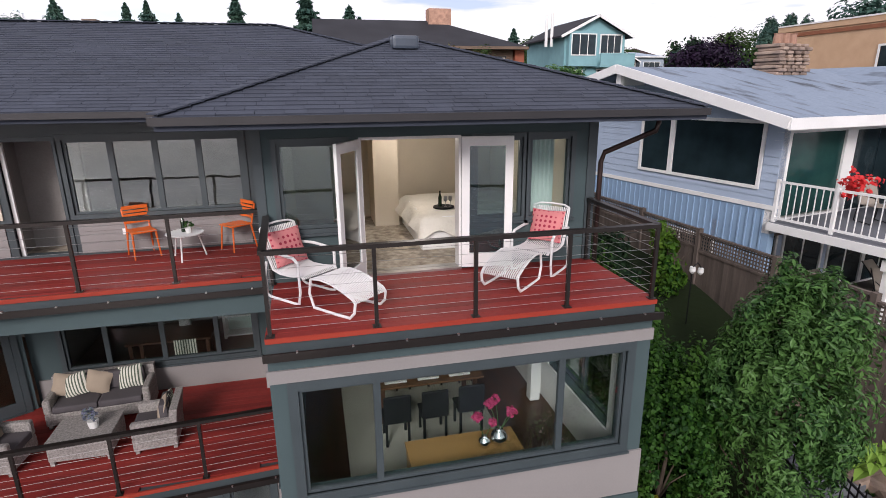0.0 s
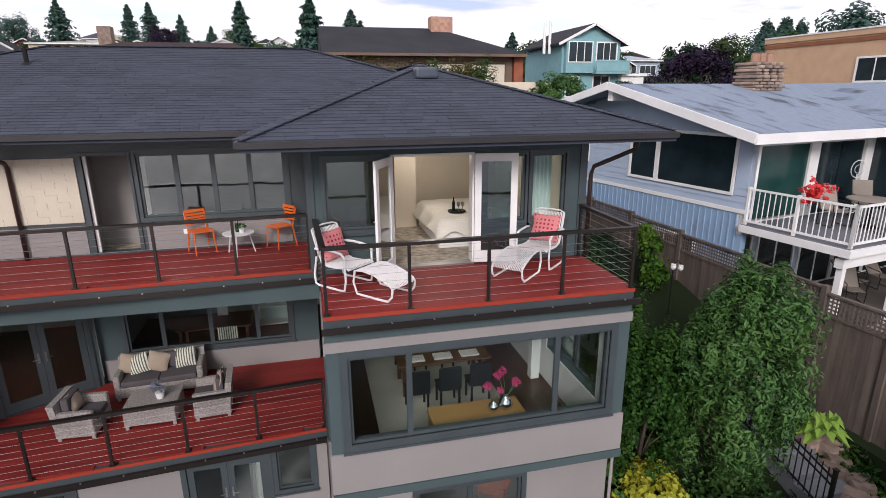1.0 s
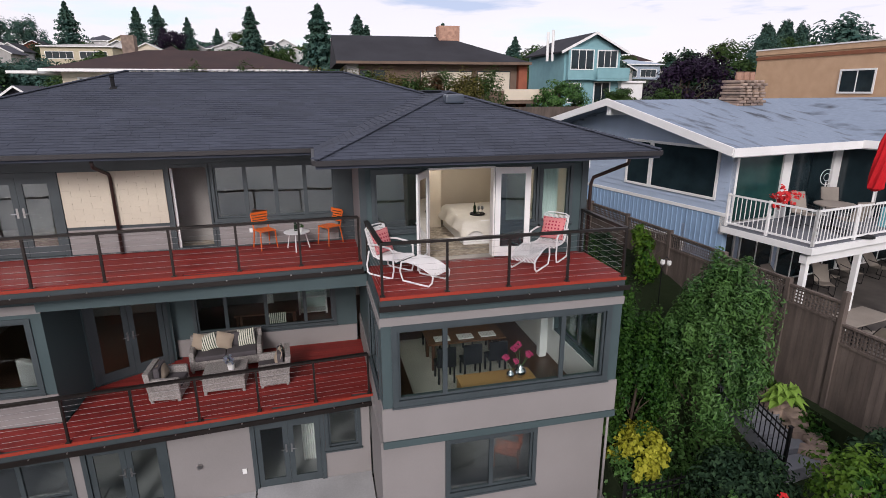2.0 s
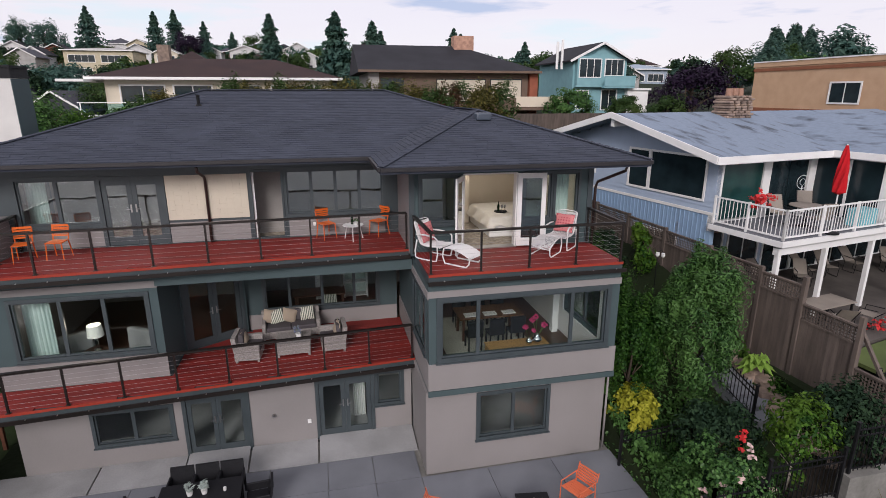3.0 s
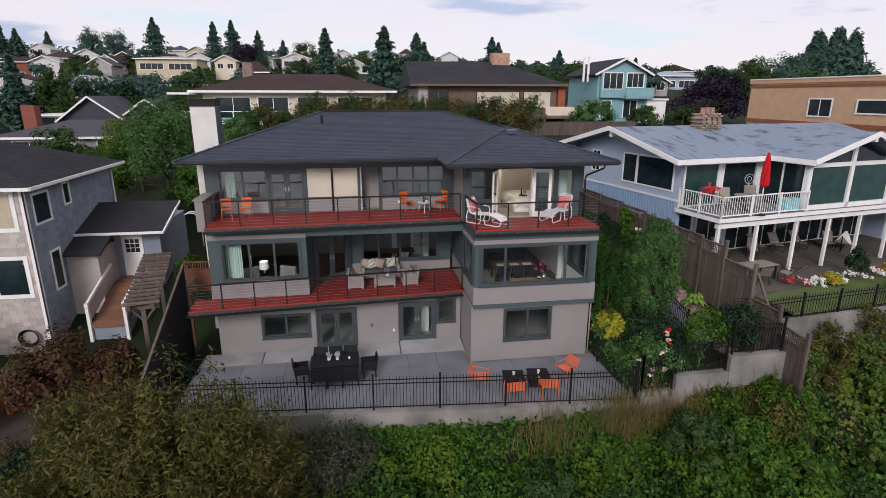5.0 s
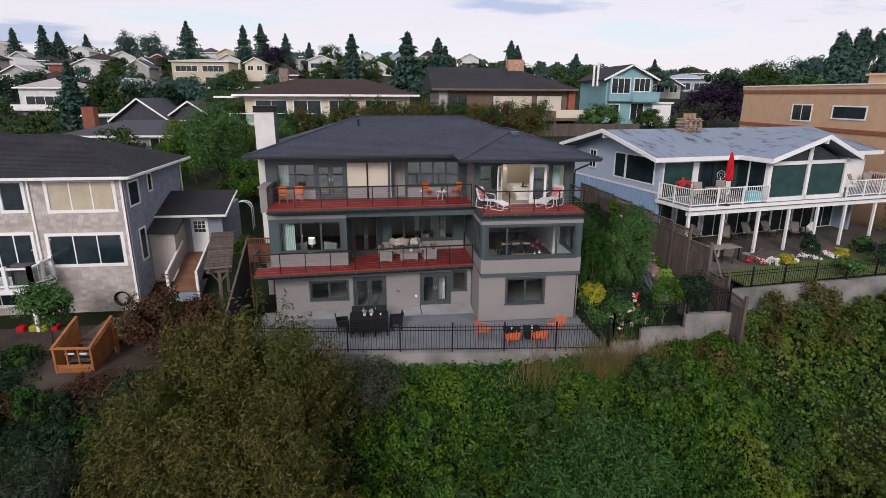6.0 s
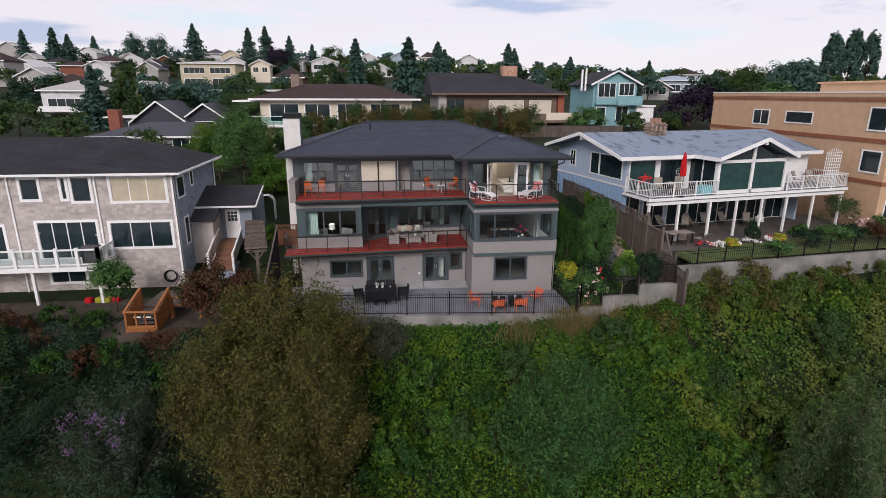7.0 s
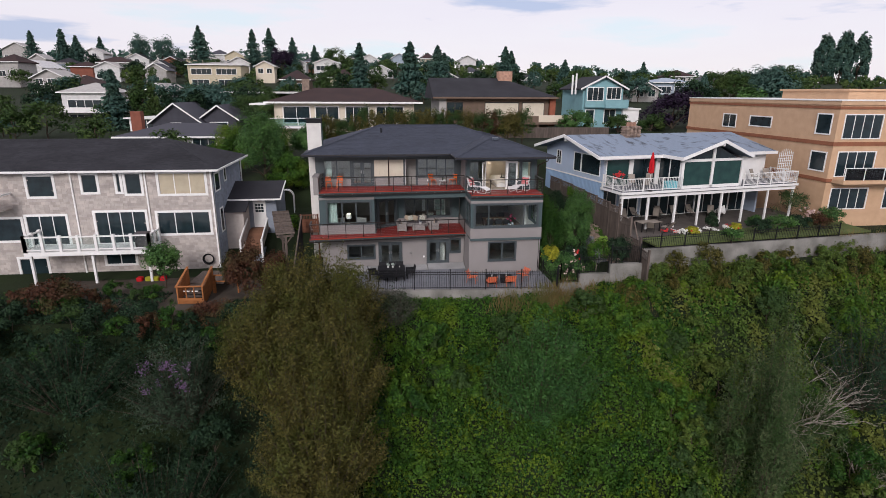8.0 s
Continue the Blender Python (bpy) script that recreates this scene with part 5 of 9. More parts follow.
def shingled(geo, u0, u1, z0, z1, gaps, seed, h=0.19):
    """Shingle siding courses on the plane y = 0 between the openings."""
    rng = random.Random(seed)
    z = z0
    while z < z1:
        x = u0 - rng.random() * 0.2
        while x < u1:
            w = rng.uniform(0.22, 0.4)
            a, b = max(x, u0), min(x + w - 0.006, u1)
            mx, mz = (a + b) / 2, z + h / 2
            if b - a > 0.04 and not any(g[0] - 0.05 < mx < g[1] + 0.05 and g[2] - 0.05 < mz < g[3] + 0.05 for g in gaps):
                o = rng.uniform(0.016, 0.03)
                geo.hexa(((a, -o, z), (b, -o, z), (b, -0.001, z), (a, -0.001, z), (a, -0.007, z + h), (b, -0.007, z + h), (b, -0.001, z + h), (a, -0.001, z + h)))
            x += w
        z += h
    return geo


GW = [(-3.65, -0.5, 5.15, 6.6, 3), (-4.05, -0.45, 2.2, 3.75, 3), (-5.9, -4.9, 5.2, 6.6, 1), (-6.5, -6.28, 5.35, 6.6, 1), (-8.8, -7.85, 5.35, 6.55, 1), (-12.4, -10.75, 5.1, 6.5, 1), (-8.3, -4.9, 1.6, 3.85, 4), (-12.9, -10.3, 1.6, 3.65, 3), (-15.6, -13.3, 1.95, 3.5, 1), (-8.0, -6.0, 0.0, 0.7, 2), (-13.9, -12.1, -0.6, 0.55, 2), (-17.5, -15.0, 4.9, 6.3, 2)]
DRAWN = pmat("glass_over_drawn_blind", (0.50, 0.43, 0.31), (0.42, 0.36, 0.26), 0.2, wear=0.03)
part("wall", holes(Geo(), -19, 0, -1.2, 6.85, 0, 0.2, []), GREYSH, gh)
part("shingle_siding", shingled(Geo(), -19, 0, -1.2, 6.8, GW, 3), GREYSH, gh, "weathered grey cedar shingles", kind="stuff")
right = pose(0, 0, 0, 0, 0, 90)
# side turned from the sun: its shade is painted by the darker cedar
part("wall", Geo().box(0, 0, -1.2, 8.5, 0.2, 6.85), GREYSHADE, gh, m=right)
part("shingle_siding", shingled(Geo(), 0, 8.5, -1.2, 6.8, [(0.6, 1.8, 5.2, 6.4), (3.2, 3.7, 5.6, 6.5), (1.2, 1.9, 2.0, 3.7)], 5), GREYSHADE, gh, "grey cedar shingles with the side's shade in their colour", m=right, kind="stuff")
for a, b, c, d, n in GW:
    far_window(gh, a, c, b - a, d - c, n, c=0.17, glass=DRAWN if (a, c) == (-3.65, 5.15) else FARGLASS)
for a, b, c, d, n in ((0.6, 1.8, 5.2, 6.4, 1), (3.2, 3.7, 5.6, 6.5, 1), (1.2, 1.9, 2.0, 3.7, 1)):
    far_window(gh, 0, 0, b - a, d - c, n, c=0.1).matrix_basis = right @ pose(a, -0.01, c)
part("corner_board", Geo().box(-0.12, -0.04, -1.2, 0.04, 0.0, 6.85).box(0.0, -0.04, -1.2, 0.04, 0.12, 6.85), WHITE, gh)
part("wall", Geo().box(-19, 8.3, -1.2, 0, 8.5, 6.85), GREYSH, gh)
g = Geo()
g.v = [(-20, -0.55, 6.92), (0.6, -0.55, 6.92), (0.6, 9.1, 6.92), (-20, 9.1, 6.92), (-16, 4.2, 8.75), (-4.2, 4.2, 8.75)]
g.f = [(0, 1, 5, 4), (1, 2, 5), (2, 3, 4, 5), (3, 0, 4), (3, 2, 1, 0)]
part("roof", g, BLACKROOF, gh, "dark shingled hipped roof")
g = Geo()
for f in ([g0 for g0 in ((-20, -0.55, 6.92), (0.6, -0.55, 6.92), (-4.2, 4.2, 8.75), (-16, 4.2, 8.75))], [(0.6, -0.55, 6.92), (0.6, 9.1, 6.92), (-4.2, 4.2, 8.75)]):
    for top, low in slope(f):
        g.hexa((*low, *top))
part("shingle_layer", g, BLACKROOF, gh, kind="stuff")
g = Geo().beam((-20, -0.57, 6.86), (0.62, -0.57, 6.86), 0.1, 0.14).beam((0.62, -0.57, 6.86), (0.62, 9.1, 6.86), 0.1, 0.14)
part("gutter", g, WHITE, gh, "white gutter")
for x in (-4.55, -9.5):
    part("downpipe", Geo().box(x - 0.05, -0.1, -1, x + 0.05, -0.03, 6.8), WHITE, gh)
part("downpipe", Geo().tube([(0.55, 8.9, 6.8), (0.12, 8.45, 6.5), (0.1, 8.45, 3.0)], 0.05, 6), WHITE, gh)
# its balcony
part("balcony_floor", Geo().box(-12.3, -2.1, 1.28, -4.0, 0, 1.55), WHITE, gh)
for a, b in (((-12.2, -0.1), (-12.2, -2.0)), ((-12.2, -2.0), (-4.1, -2.0)), ((-4.1, -2.0), (-4.1, -0.1))):
    ln = math.hypot(b[0] - a[0], b[1] - a[1])
    part("balcony_rail", Geo().beam((*a, 2.6), (*b, 2.6), 0.14, 0.08), WHITE, gh)
    part("balcony_rail", Geo().beam((*a, 1.7), (*b, 1.7), 0.08, 0.08), WHITE, gh)
    n = round(ln / 1.15)
    for i in range(n + 1):
        x, y = a[0] + (b[0] - a[0]) * i / n, a[1] + (b[1] - a[1]) * i / n
        part("balcony_post", Geo().box(x - 0.09, y - 0.09, 1.55, x + 0.09, y + 0.09, 2.72), WHITE, gh)
    pn = part("glass_panel", Geo().beam((*a, 2.15), (*b, 2.15), 0.012, 0.8), GLASS, gh)
    pn.visible_shadow = False
for x in (-12.0, -8.0, -4.3):
    part("post", Geo().box(x - 0.08, -1.95, -1.2, x + 0.08, -1.79, 1.28), WHITE, gh)
part("balcony_floor", Geo().box(-19.5, -1.4, 4.3, -13.6, 0, 4.5).box(-19.5, -1.45, 4.5, -13.6, -1.35, 5.3), GREYSH, gh)
part("balcony_rail", Geo().box(-19.5, -1.45, 5.3, -13.55, -1.35, 5.42).box(-13.65, -1.45, 5.3, -13.55, 0, 5.42), WHITE, gh)
# entrance annexe, porch and steps beside it
an = house("annexe", "small grey entrance annexe with a white door and dark roof", pose(-18.2, 9.5, 0))
# annexe walls take the shade-tinted cedar too
part("wall", Geo().box(0, 0, 0, 3.6, 4.5, 4.0), GREYSHADE, an)
part("wall", Geo().box(-0.0, -2.0, 0, 1.4, 0, 3.4), GREYSH, an)
g = Geo()
g.slab([(-0.2, -0.9, 4.0), (4.1, -0.9, 4.0), (4.1, 2.2, 5.0), (-0.2, 2.2, 5.0)], 0.12)
g.slab([(-0.1, -2.4, 3.35), (1.7, -2.4, 3.35), (1.7, -0.9, 3.9), (-0.1, -0.9, 3.9)], 0.1)
part("roof", g, BLACKROOF, an)
bars("gutter", (((-0.2, -0.93, 3.95), (4.12, -0.93, 3.95)), ((4.12, -0.93, 3.95), (4.12, 2.2, 4.93))), 0.08, 0.12, WHITE, an)
dr = part("door", Geo().box(1.75, -0.05, 1.5, 2.75, -0.003, 3.65), WHITE, an, "white half-glazed door")
for i in range(3):
    for j in range(3):
        part("pane", Geo().box(1.92 + i * 0.23, -0.06, 2.75 + j * 0.24, 2.12 + i * 0.23, -0.052, 2.96 + j * 0.24), FARGLASS, dr)
PORCH = pmat("brown_porch_boards", (0.20, 0.10, 0.06), None, 0.7, vary=0.12)
for i in range(12):
    part("ramp_board", Geo().hexa([(x, y, z + (1.46 + min(0.0, y + 0.9) * 0.36)) for z in (-0.1, 0) for x, y in ((1.5, -0.33 * i - 0.32), (2.95, -0.33 * i - 0.32), (2.95, -0.33 * i), (1.5, -0.33 * i))]), PORCH, an)
part("porch_skirt", Geo().box(1.47, -3.8, -0.9, 2.95, -0.1, 0.3), GREYSHADE, an)
for x in (1.42, 3.0):
    part("porch_rail", Geo().beam((x, -3.9, 1.35), (x, -0.9, 2.4), 0.1, 0.14), WHITE, an)
    part("porch_post", Geo().box(x - 0.07, -3.95, -0.6, x + 0.07, -3.8, 1.45), WHITE, an)
    part("porch_panel", Geo().beam((x, -3.85, 0.9), (x, -0.9, 1.95), 0.03, 0.75), GREYSH, an)
pg = thing("pergola", "weathered grey slatted timber pergola beside the fence", "pergola", pose(-13.2, 0.75, 0.35, 0, 0, 12))
for i in range(15):
    part("slat", Geo().rbox(0.0, i * 0.42, 2.62 + i * 0.022, 1.25, i * 0.42 + 0.14, 2.72 + i * 0.022, 0.012, 1), FENCEW, pg)
for x in (0.22, 1.03):
    part("beam", Geo().beam((x, -0.1, 2.54), (x, 6.1, 2.86), 0.09, 0.16), FENCEW, pg)
for y in (0.15, 5.6):
    part("post", Geo().box(0.55, y, -1.3, 0.71, y + 0.16, 2.5 + y * 0.052), FENCEW, pg)
    part("cross_beam", Geo().box(0.05, y + 0.02, 2.36 + y * 0.052, 1.2, y + 0.13, 2.5 + y * 0.052), FENCEW, pg)
    part("brace", Geo().beam((0.63, y + 0.08, 1.85 + y * 0.052), (0.25, y + 0.08, 2.4 + y * 0.052), 0.07, 0.08).beam((0.63, y + 0.08, 1.85 + y * 0.052), (1.05, y + 0.08, 2.4 + y * 0.052), 0.07, 0.08), FENCEW, pg)
arch = thing("garden_arch", "white metal garden arch", "arch", pose(-15.2, 15.0, 1.4))
for y in (0, 0.5):
    part("hoop", Geo().tube([(0, y, 0)] + [(0.6 - 0.6 * math.cos(math.pi * i / 10), y, 1.6 + 0.6 * math.sin(math.pi * i / 10)) for i in range(11)] + [(1.2, y, 0)], 0.035, 6), WHITE, arch)
g = Geo()
for i in range(11):
    g.tube([(0.6 - 0.6 * math.cos(math.pi * i / 10), 0, 1.6 + 0.6 * math.sin(math.pi * i / 10)), (0.6 - 0.6 * math.cos(math.pi * i / 10), 0.5, 1.6 + 0.6 * math.sin(math.pi * i / 10))], 0.02, 5)
part("rungs", g, WHITE, arch)
TANW = pmat("orange_stained_cedar", (0.33, 0.13, 0.045), (0.24, 0.09, 0.03), 0.65, stretch=(1, 1, 5), vary=0.12)
# cedar landing and stair at the yard's edge
pl = thing("garden_stair", "orange-stained cedar stair landing at the edge of the yard", "stairs", pose(-19.2, -1.6, -1.3, 0, 0, -4))
for x in (0.0, 1.58):
    part("post", Geo().rbox(x, 0, -0.6, x + 0.1, 0.1, 1.62, 0.01, 1), TANW, pl)
    part("post", Geo().rbox(x, 1.9, -0.2, x + 0.1, 2.0, 2.3, 0.01, 1), TANW, pl)
    for k in range(9):
        part("side_board", Geo().box(x + 0.03, 0.12 + k * 0.195, 0.3 + k * 0.07, x + 0.06, 0.305 + k * 0.195, 1.5 + k * 0.072), TANW, pl)
    part("hand_rail", Geo().beam((x + 0.05, -0.03, 1.65), (x + 0.05, 2.0, 2.33), 0.14, 0.05), TANW, pl)
part("hand_rail", Geo().rbox(-0.05, -0.05, 1.6, 1.73, 0.12, 1.66, 0.01, 1), TANW, pl)
for k in range(4):
    part("front_board", Geo().box(0.1, 0.03, 0.1 + k * 0.19, 1.58, 0.06, 0.28 + k * 0.19), TANW, pl)
for x in (0.55, 1.05):
    part("stud", Geo().box(x, 0.03, 0.85, x + 0.07, 0.08, 1.6), TANW, pl)
for x in (0.2, 0.75):
    part("step_edge", Geo().box(x, 0.5, 1.1, x + 0.4, 0.55, 1.17), WHITE, pl)
for k in range(5):
    part("tread", Geo().rbox(0.1, 0.3 + k * 0.34, 0.55 + k * 0.12, 1.58, 0.62 + k * 0.34, 0.6 + k * 0.12, 0.01, 1), FENCEW, pl)
part("platform", Geo().rbox(0.0, 2.0, 1.1, 2.3, 4.6, 1.2, 0.01, 1), FENCEW, pl, "weathered grey platform boards")
for x in (1.7, 3.2):
    part("post", Geo().rbox(x, 1.9, 0.2, x + 0.09, 1.99, 1.7, 0.01, 1), TANW, pl)
part("hand_rail", Geo().rbox(1.65, 1.88, 1.7, 3.4, 2.02, 1.76, 0.01, 1).box(1.7, 1.92, 1.25, 3.3, 1.97, 1.34), TANW, pl)
for k, (x0, x1) in enumerate(((-4.5, -0.2), (1.9, 4.6))):
    part("edging_board", Geo().rbox(x0, -0.1 + 0.4 * k, 0.0, x1, -0.04 + 0.4 * k, 0.3, 0.01, 1), TANW, pl)
sf = thing("wooden_fence", "tall dark-stained board fence along the side yard", "fence", pose(-11.75, -3.0, -0.9, 0, 0, 91), kind="structure")
DARKW = pmat("dark_stained_fence_boards", (0.020, 0.019, 0.024), (0.013, 0.012, 0.016), 0.8, fine=18, stretch=(4, 4, 0.5), vary=0.2, wear=0.2)
for i in range(46):
    part("fence_board", Geo().box(i * 0.15, -0.012, -0.3, i * 0.15 + 0.144, 0.012, 1.9 + i * 0.056), DARKW, sf)
part("cap_rail", Geo().beam((0, 0, 1.93), (6.9, 0, 4.5), 0.09, 0.07), FENCEW, sf, "pale sloping cap rail")
for i in (0, 12, 24, 36, 45):
    part("post", Geo().box(i * 0.15, 0.013, -0.4, i * 0.15 + 0.1, 0.11, 1.9 + i * 0.056), DARKW, sf)
TANR = pmat("red_brown_cedar", (0.17, 0.07, 0.04), (0.11, 0.045, 0.028), 0.75, stretch=(1, 1, 5), vary=0.12)
gp = thing("wooden_fence", "red-brown cedar fence panel between the houses", "fence", pose(-12.1, 4.7, 0), kind="structure")
for i in range(9):
    part("fence_board", Geo().box(i * 0.15, -0.012, 2.1, i * 0.15 + 0.144, 0.012, 3.1), TANR, gp)
part("rail", Geo().box(0, -0.03, 3.1, 1.35, 0.03, 3.16), TANR, gp)
for x in (0.0, 1.25):
    part("post", Geo().box(x, 0.031, -0.6, x + 0.1, 0.13, 3.5), TANR, gp)
part("rail", Geo().box(0, -0.03, 3.42, 1.35, 0.03, 3.48), TANR, gp)
for i in range(12):
    part("lattice_slat", Geo().box(0.02 + i * 0.11, -0.012, 3.16, 0.055 + i * 0.11, 0.012, 3.42), TANR, gp)

tagged(part("yard_earth", Geo().prism([(-18.0, -3.6), (-14.0, -3.6), (-14.0, 3.0), (-18.0, 3.0)], -1.1, -0.83).hexa(((-14.0, -3.3, -1.1), (-11.85, -3.0, -1.1), (-11.85, 3.0, -1.1), (-14.0, 3.0, -1.1), (-14.0, -3.3, -0.83), (-11.85, -3.0, -0.1), (-11.85, 3.0, -0.1), (-14.0, 3.0, -0.83))).prism([(-30, -1.5), (-18.0, -3.6), (-18.0, 4.9), (-30, 4.9)], -1.0, -0.84), EARTH), "bare brown earth of the side yard", "earth", kind="structure")


# ---- growth on the bluff ----
def mound(x, y):
    """How high the scrub stands over the ground."""
    a = 0.8 * noise.noise((x * 0.3, y * 0.3, 7.7)) + 0.95 * noise.noise((x * 0.85, y * 0.85, 1.3)) + 0.7 * noise.noise((x * 1.9, y * 1.9, 5.0))
    d = max(0.0, min(1.0, (plot_at(x, y)[1] - y) / 1.6))
    return max(0.12, (0.15 + 0.6 * d) + (0.3 + 0.85 * d) * a)


def cover(name, label, x0, x1, y0, y1, n, size, mat, seed, keep=None, lift=1.0, aspect=0.75):
    """Low growth spread over the bluff as many single leaves."""
    rng = np.random.default_rng(seed)
    P, N = [], []
    e = 0.12
    while len(P) < n:
        x, y = rng.uniform(x0, x1), y1 - (y1 - y0) * rng.random() ** 1.25
        if keep and not keep(x, y):
            continue
        zz = height_at(x, y) + lift * mound(x, y)
        gx_ = (mound(x + e, y) - mound(x - e, y)) / (2 * e) * lift
        gy_ = (mound(x, y + e) - mound(x, y - e)) / (2 * e) * lift + 0.95
        P.append((x, y, zz - 0.5 * rng.random() ** 1.5 + 0.2 * rng.random() ** 4))
        N.append((-gx_, -gy_, 1.0))
    P, N = np.array(P), np.array(N)
    N /= np.linalg.norm(N, axis=1)[:, None]
    ob = part(name, leaf_mesh(name, P, N, size, seed, aspect, 0.7), mat)
    return tagged(ob, label, "undergrowth", kind="stuff")


edge = lambda x, y: y < plot_at(x, y)[1] - 0.06
# a near-black sheet under the leaves follows the scrub, painting shade into its gaps
ux, uy = np.arange(-44, 52.1, 0.6), np.arange(-26, -2.0, 0.6)
ug = Geo()
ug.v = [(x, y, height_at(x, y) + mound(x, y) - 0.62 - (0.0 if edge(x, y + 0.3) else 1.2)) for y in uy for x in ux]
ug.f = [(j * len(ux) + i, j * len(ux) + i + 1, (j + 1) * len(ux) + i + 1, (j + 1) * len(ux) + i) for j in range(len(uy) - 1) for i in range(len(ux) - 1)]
tagged(part("scrub_mat", ug, GROUND, smooth=True), "dark sheet painting the shade in the gaps under the leaves", "undergrowth", kind="stuff")
cover("ivy_cover", "bright green ivy and bramble covering the bluff", -7.5, 12, -19, -3.2, 105000, 0.14, L_IVY, 1, edge)
cover("bramble_cover", "dark green bramble between the ivy", -7.5, 14, -19, -3.2, 64000, 0.15, L_BRAMBLE, 4, lambda x, y: edge(x, y) and noise.noise((x * 0.45, y * 0.45, 3.3)) > -0.08, 1.05)
cover("bramble_cover", "green and yellowing bramble below the pale wall", 9, 44, -16, -1.5, 88000, 0.175, L_EAST, 2, edge)
cover("ivy_cover", "yellow-green leafy growth below the pale wall", 11, 44, -12, -1.5, 22000, 0.2, L_IVY, 6, lambda x, y: edge(x, y) and noise.noise((x * 0.3, y * 0.3, 9.1)) > 0.02, 1.08)
cover("dark_cover", "dark green shrubs on the shaded bluff", -42, -6, -18, -4.2, 42000, 0.20, L_DARK, 3, edge, 1.2, 0.4)


cover("lower_scrub", "dark green scrub on the lower bluff", -44, 52, -31.5, -17.0, 46000, 0.42, L_BRAMBLE, 7, None, 1.0, 0.5)


def blades(name, label, spots, mat, seed, h=0.7):
    """Tufts of dry grass at the spots (x, y, spread, count)."""
    rng = random.Random(seed)
    g = Geo()
    for sx, sy, sp, n in spots:
        for _ in range(n):
            x, y = rng.gauss(sx, sp), rng.gauss(sy, sp * 0.4)
            z = height_at(x, y) + 0.2
            l, a = h * rng.uniform(0.5, 1.2), rng.uniform(0, 6.28)
            dx, dy, w = math.cos(a) * l * 0.35, math.sin(a) * l * 0.35, 0.012
            k = len(g.v)
            g.v += [(x - w, y, z), (x + w, y, z), (x + dx * 0.4 + w * 0.7, y + dy * 0.4, z + l * 0.6), (x + dx * 0.4 - w * 0.7, y + dy * 0.4, z + l * 0.6), (x + dx, y + dy, z + l)]
            g.f += [(k, k + 1, k + 2, k + 3), (k + 3, k + 2, k + 4)]
    ob = part(name, g, mat)
    return tagged(ob, label, "grass", kind="stuff")


blades("dry_grass", "dry straw-coloured grass below the walls", [(4.6, -4.3, 0.8, 900), (6.8, -4.6, 0.7, 500), (1.8, -4.2, 0.6, 250), (9.0, -5.0, 0.8, 400), (30, -1.6, 2.5, 700), (-9.5, -4.2, 1.2, 500)], L_DRY, 5)


def shoots(name, label, x, y, z, r, top, mat, n, seed, size=0.15, twig=BARK, lean=0.25, bare=0.0, aspect=0.28, category="shrub", stems=0, loose=1.0, thick=0.028):
    """A large many-stemmed shrub: stems fanning up from its foot, narrow leaves along them."""
    rng = random.Random(seed)
    t = thing(name, label, category, pose(x, y, z))
    g = Geo()
    P, N = [], []
    stems = stems or (150 if n > 20000 else (90 if n > 6000 else 40))
    for i in range(stems):
        a, q = rng.uniform(0, 6.28), rng.random() ** 0.55
        bx, by = math.cos(a) * r[0] * q * 0.6, math.sin(a) * r[1] * q * 0.6
        hh = top * (1 - 0.5 * q ** 2.2) * rng.uniform(0.70, 1.08)
        ex, ey = math.cos(a) * r[0] * q * (1 + lean * rng.random()), math.sin(a) * r[1] * q * (1 + lean * rng.random())
        pts = [Vector((bx * 0.3, by * 0.3, 0)), Vector((bx, by, hh * 0.45)), Vector(((bx + ex) / 2, (by + ey) / 2, hh * 0.75)), Vector((ex, ey, hh))]
        g.tube(pts, thick, 4, 0.004)
        for _ in range(n // stems):
            u = rng.random() ** 0.7 * 2.98
            s = int(u)
            p = pts[s].lerp(pts[s + 1], u - s)
            w = (0.16 + 0.24 * (1 - u / 3)) * loose
            o = Vector((rng.gauss(0, w), rng.gauss(0, w), rng.gauss(0, w)))
            if bare and u > 3 - bare * 3:
                continue
            P.append(p + o)
            N.append((o.x + math.cos(a) * 0.3, o.y + math.sin(a) * 0.3, 0.35 + o.z))
    part("stem_mass", g, twig, t, kind="stuff")
    P, N = np.array([tuple(p) for p in P]), np.array(N)
    N /= np.linalg.norm(N, axis=1)[:, None] + 1e-6
    part("foliage", leaf_mesh("foliage", P, N, size, seed, aspect, 0.6), mat, t, kind="stuff")
    return t


for wx, wy, wz, wr1, wr2, wt, wn_, ws in ((-11.9, -5.7, -2.6, 1.7, 1.2, 5.5, 20000, 28), (-8.6, -5.5, -2.6, 1.9, 1.1, 4.9, 20000, 29), (-9.9, -6.5, -3.2, 3.6, 1.9, 7.6, 40000, 11), (-11.0, -9.0, -5.6, 2.8, 2.2, 7.0, 26000, 12), (-8.5, -9.2, -5.8, 2.3, 2.0, 7.5, 26000, 13), (-9.6, -12.2, -8.6, 3.3, 2.4, 7.2, 26000, 24), (-9.2, -15.2, -11.8, 3.3, 2.4, 7.4, 18000, 25), (-13.2, -7.6, -4.2, 1.9, 1.8, 6.0, 18000, 27)):
    shoots("willow_shrub", "huge brownish-green willow shrub on the bluff", wx, wy, wz, (wr1, wr2), wt, L_WILLOW, int(wn_ * 1.35), ws, 0.165)
shoots("dense_shrub", "dense blue-green shrub amid the ivy", 2.6, -9.2, -6.2, (2.5, 2.2), 6.6, leafmat("blue_green_leaves", (0.018, 0.062, 0.018), (0.062, 0.150, 0.038), (0.045, 0.115, 0.020), 0.7), 30000, 14, 0.16, aspect=0.36, lean=0.6, loose=1.3)
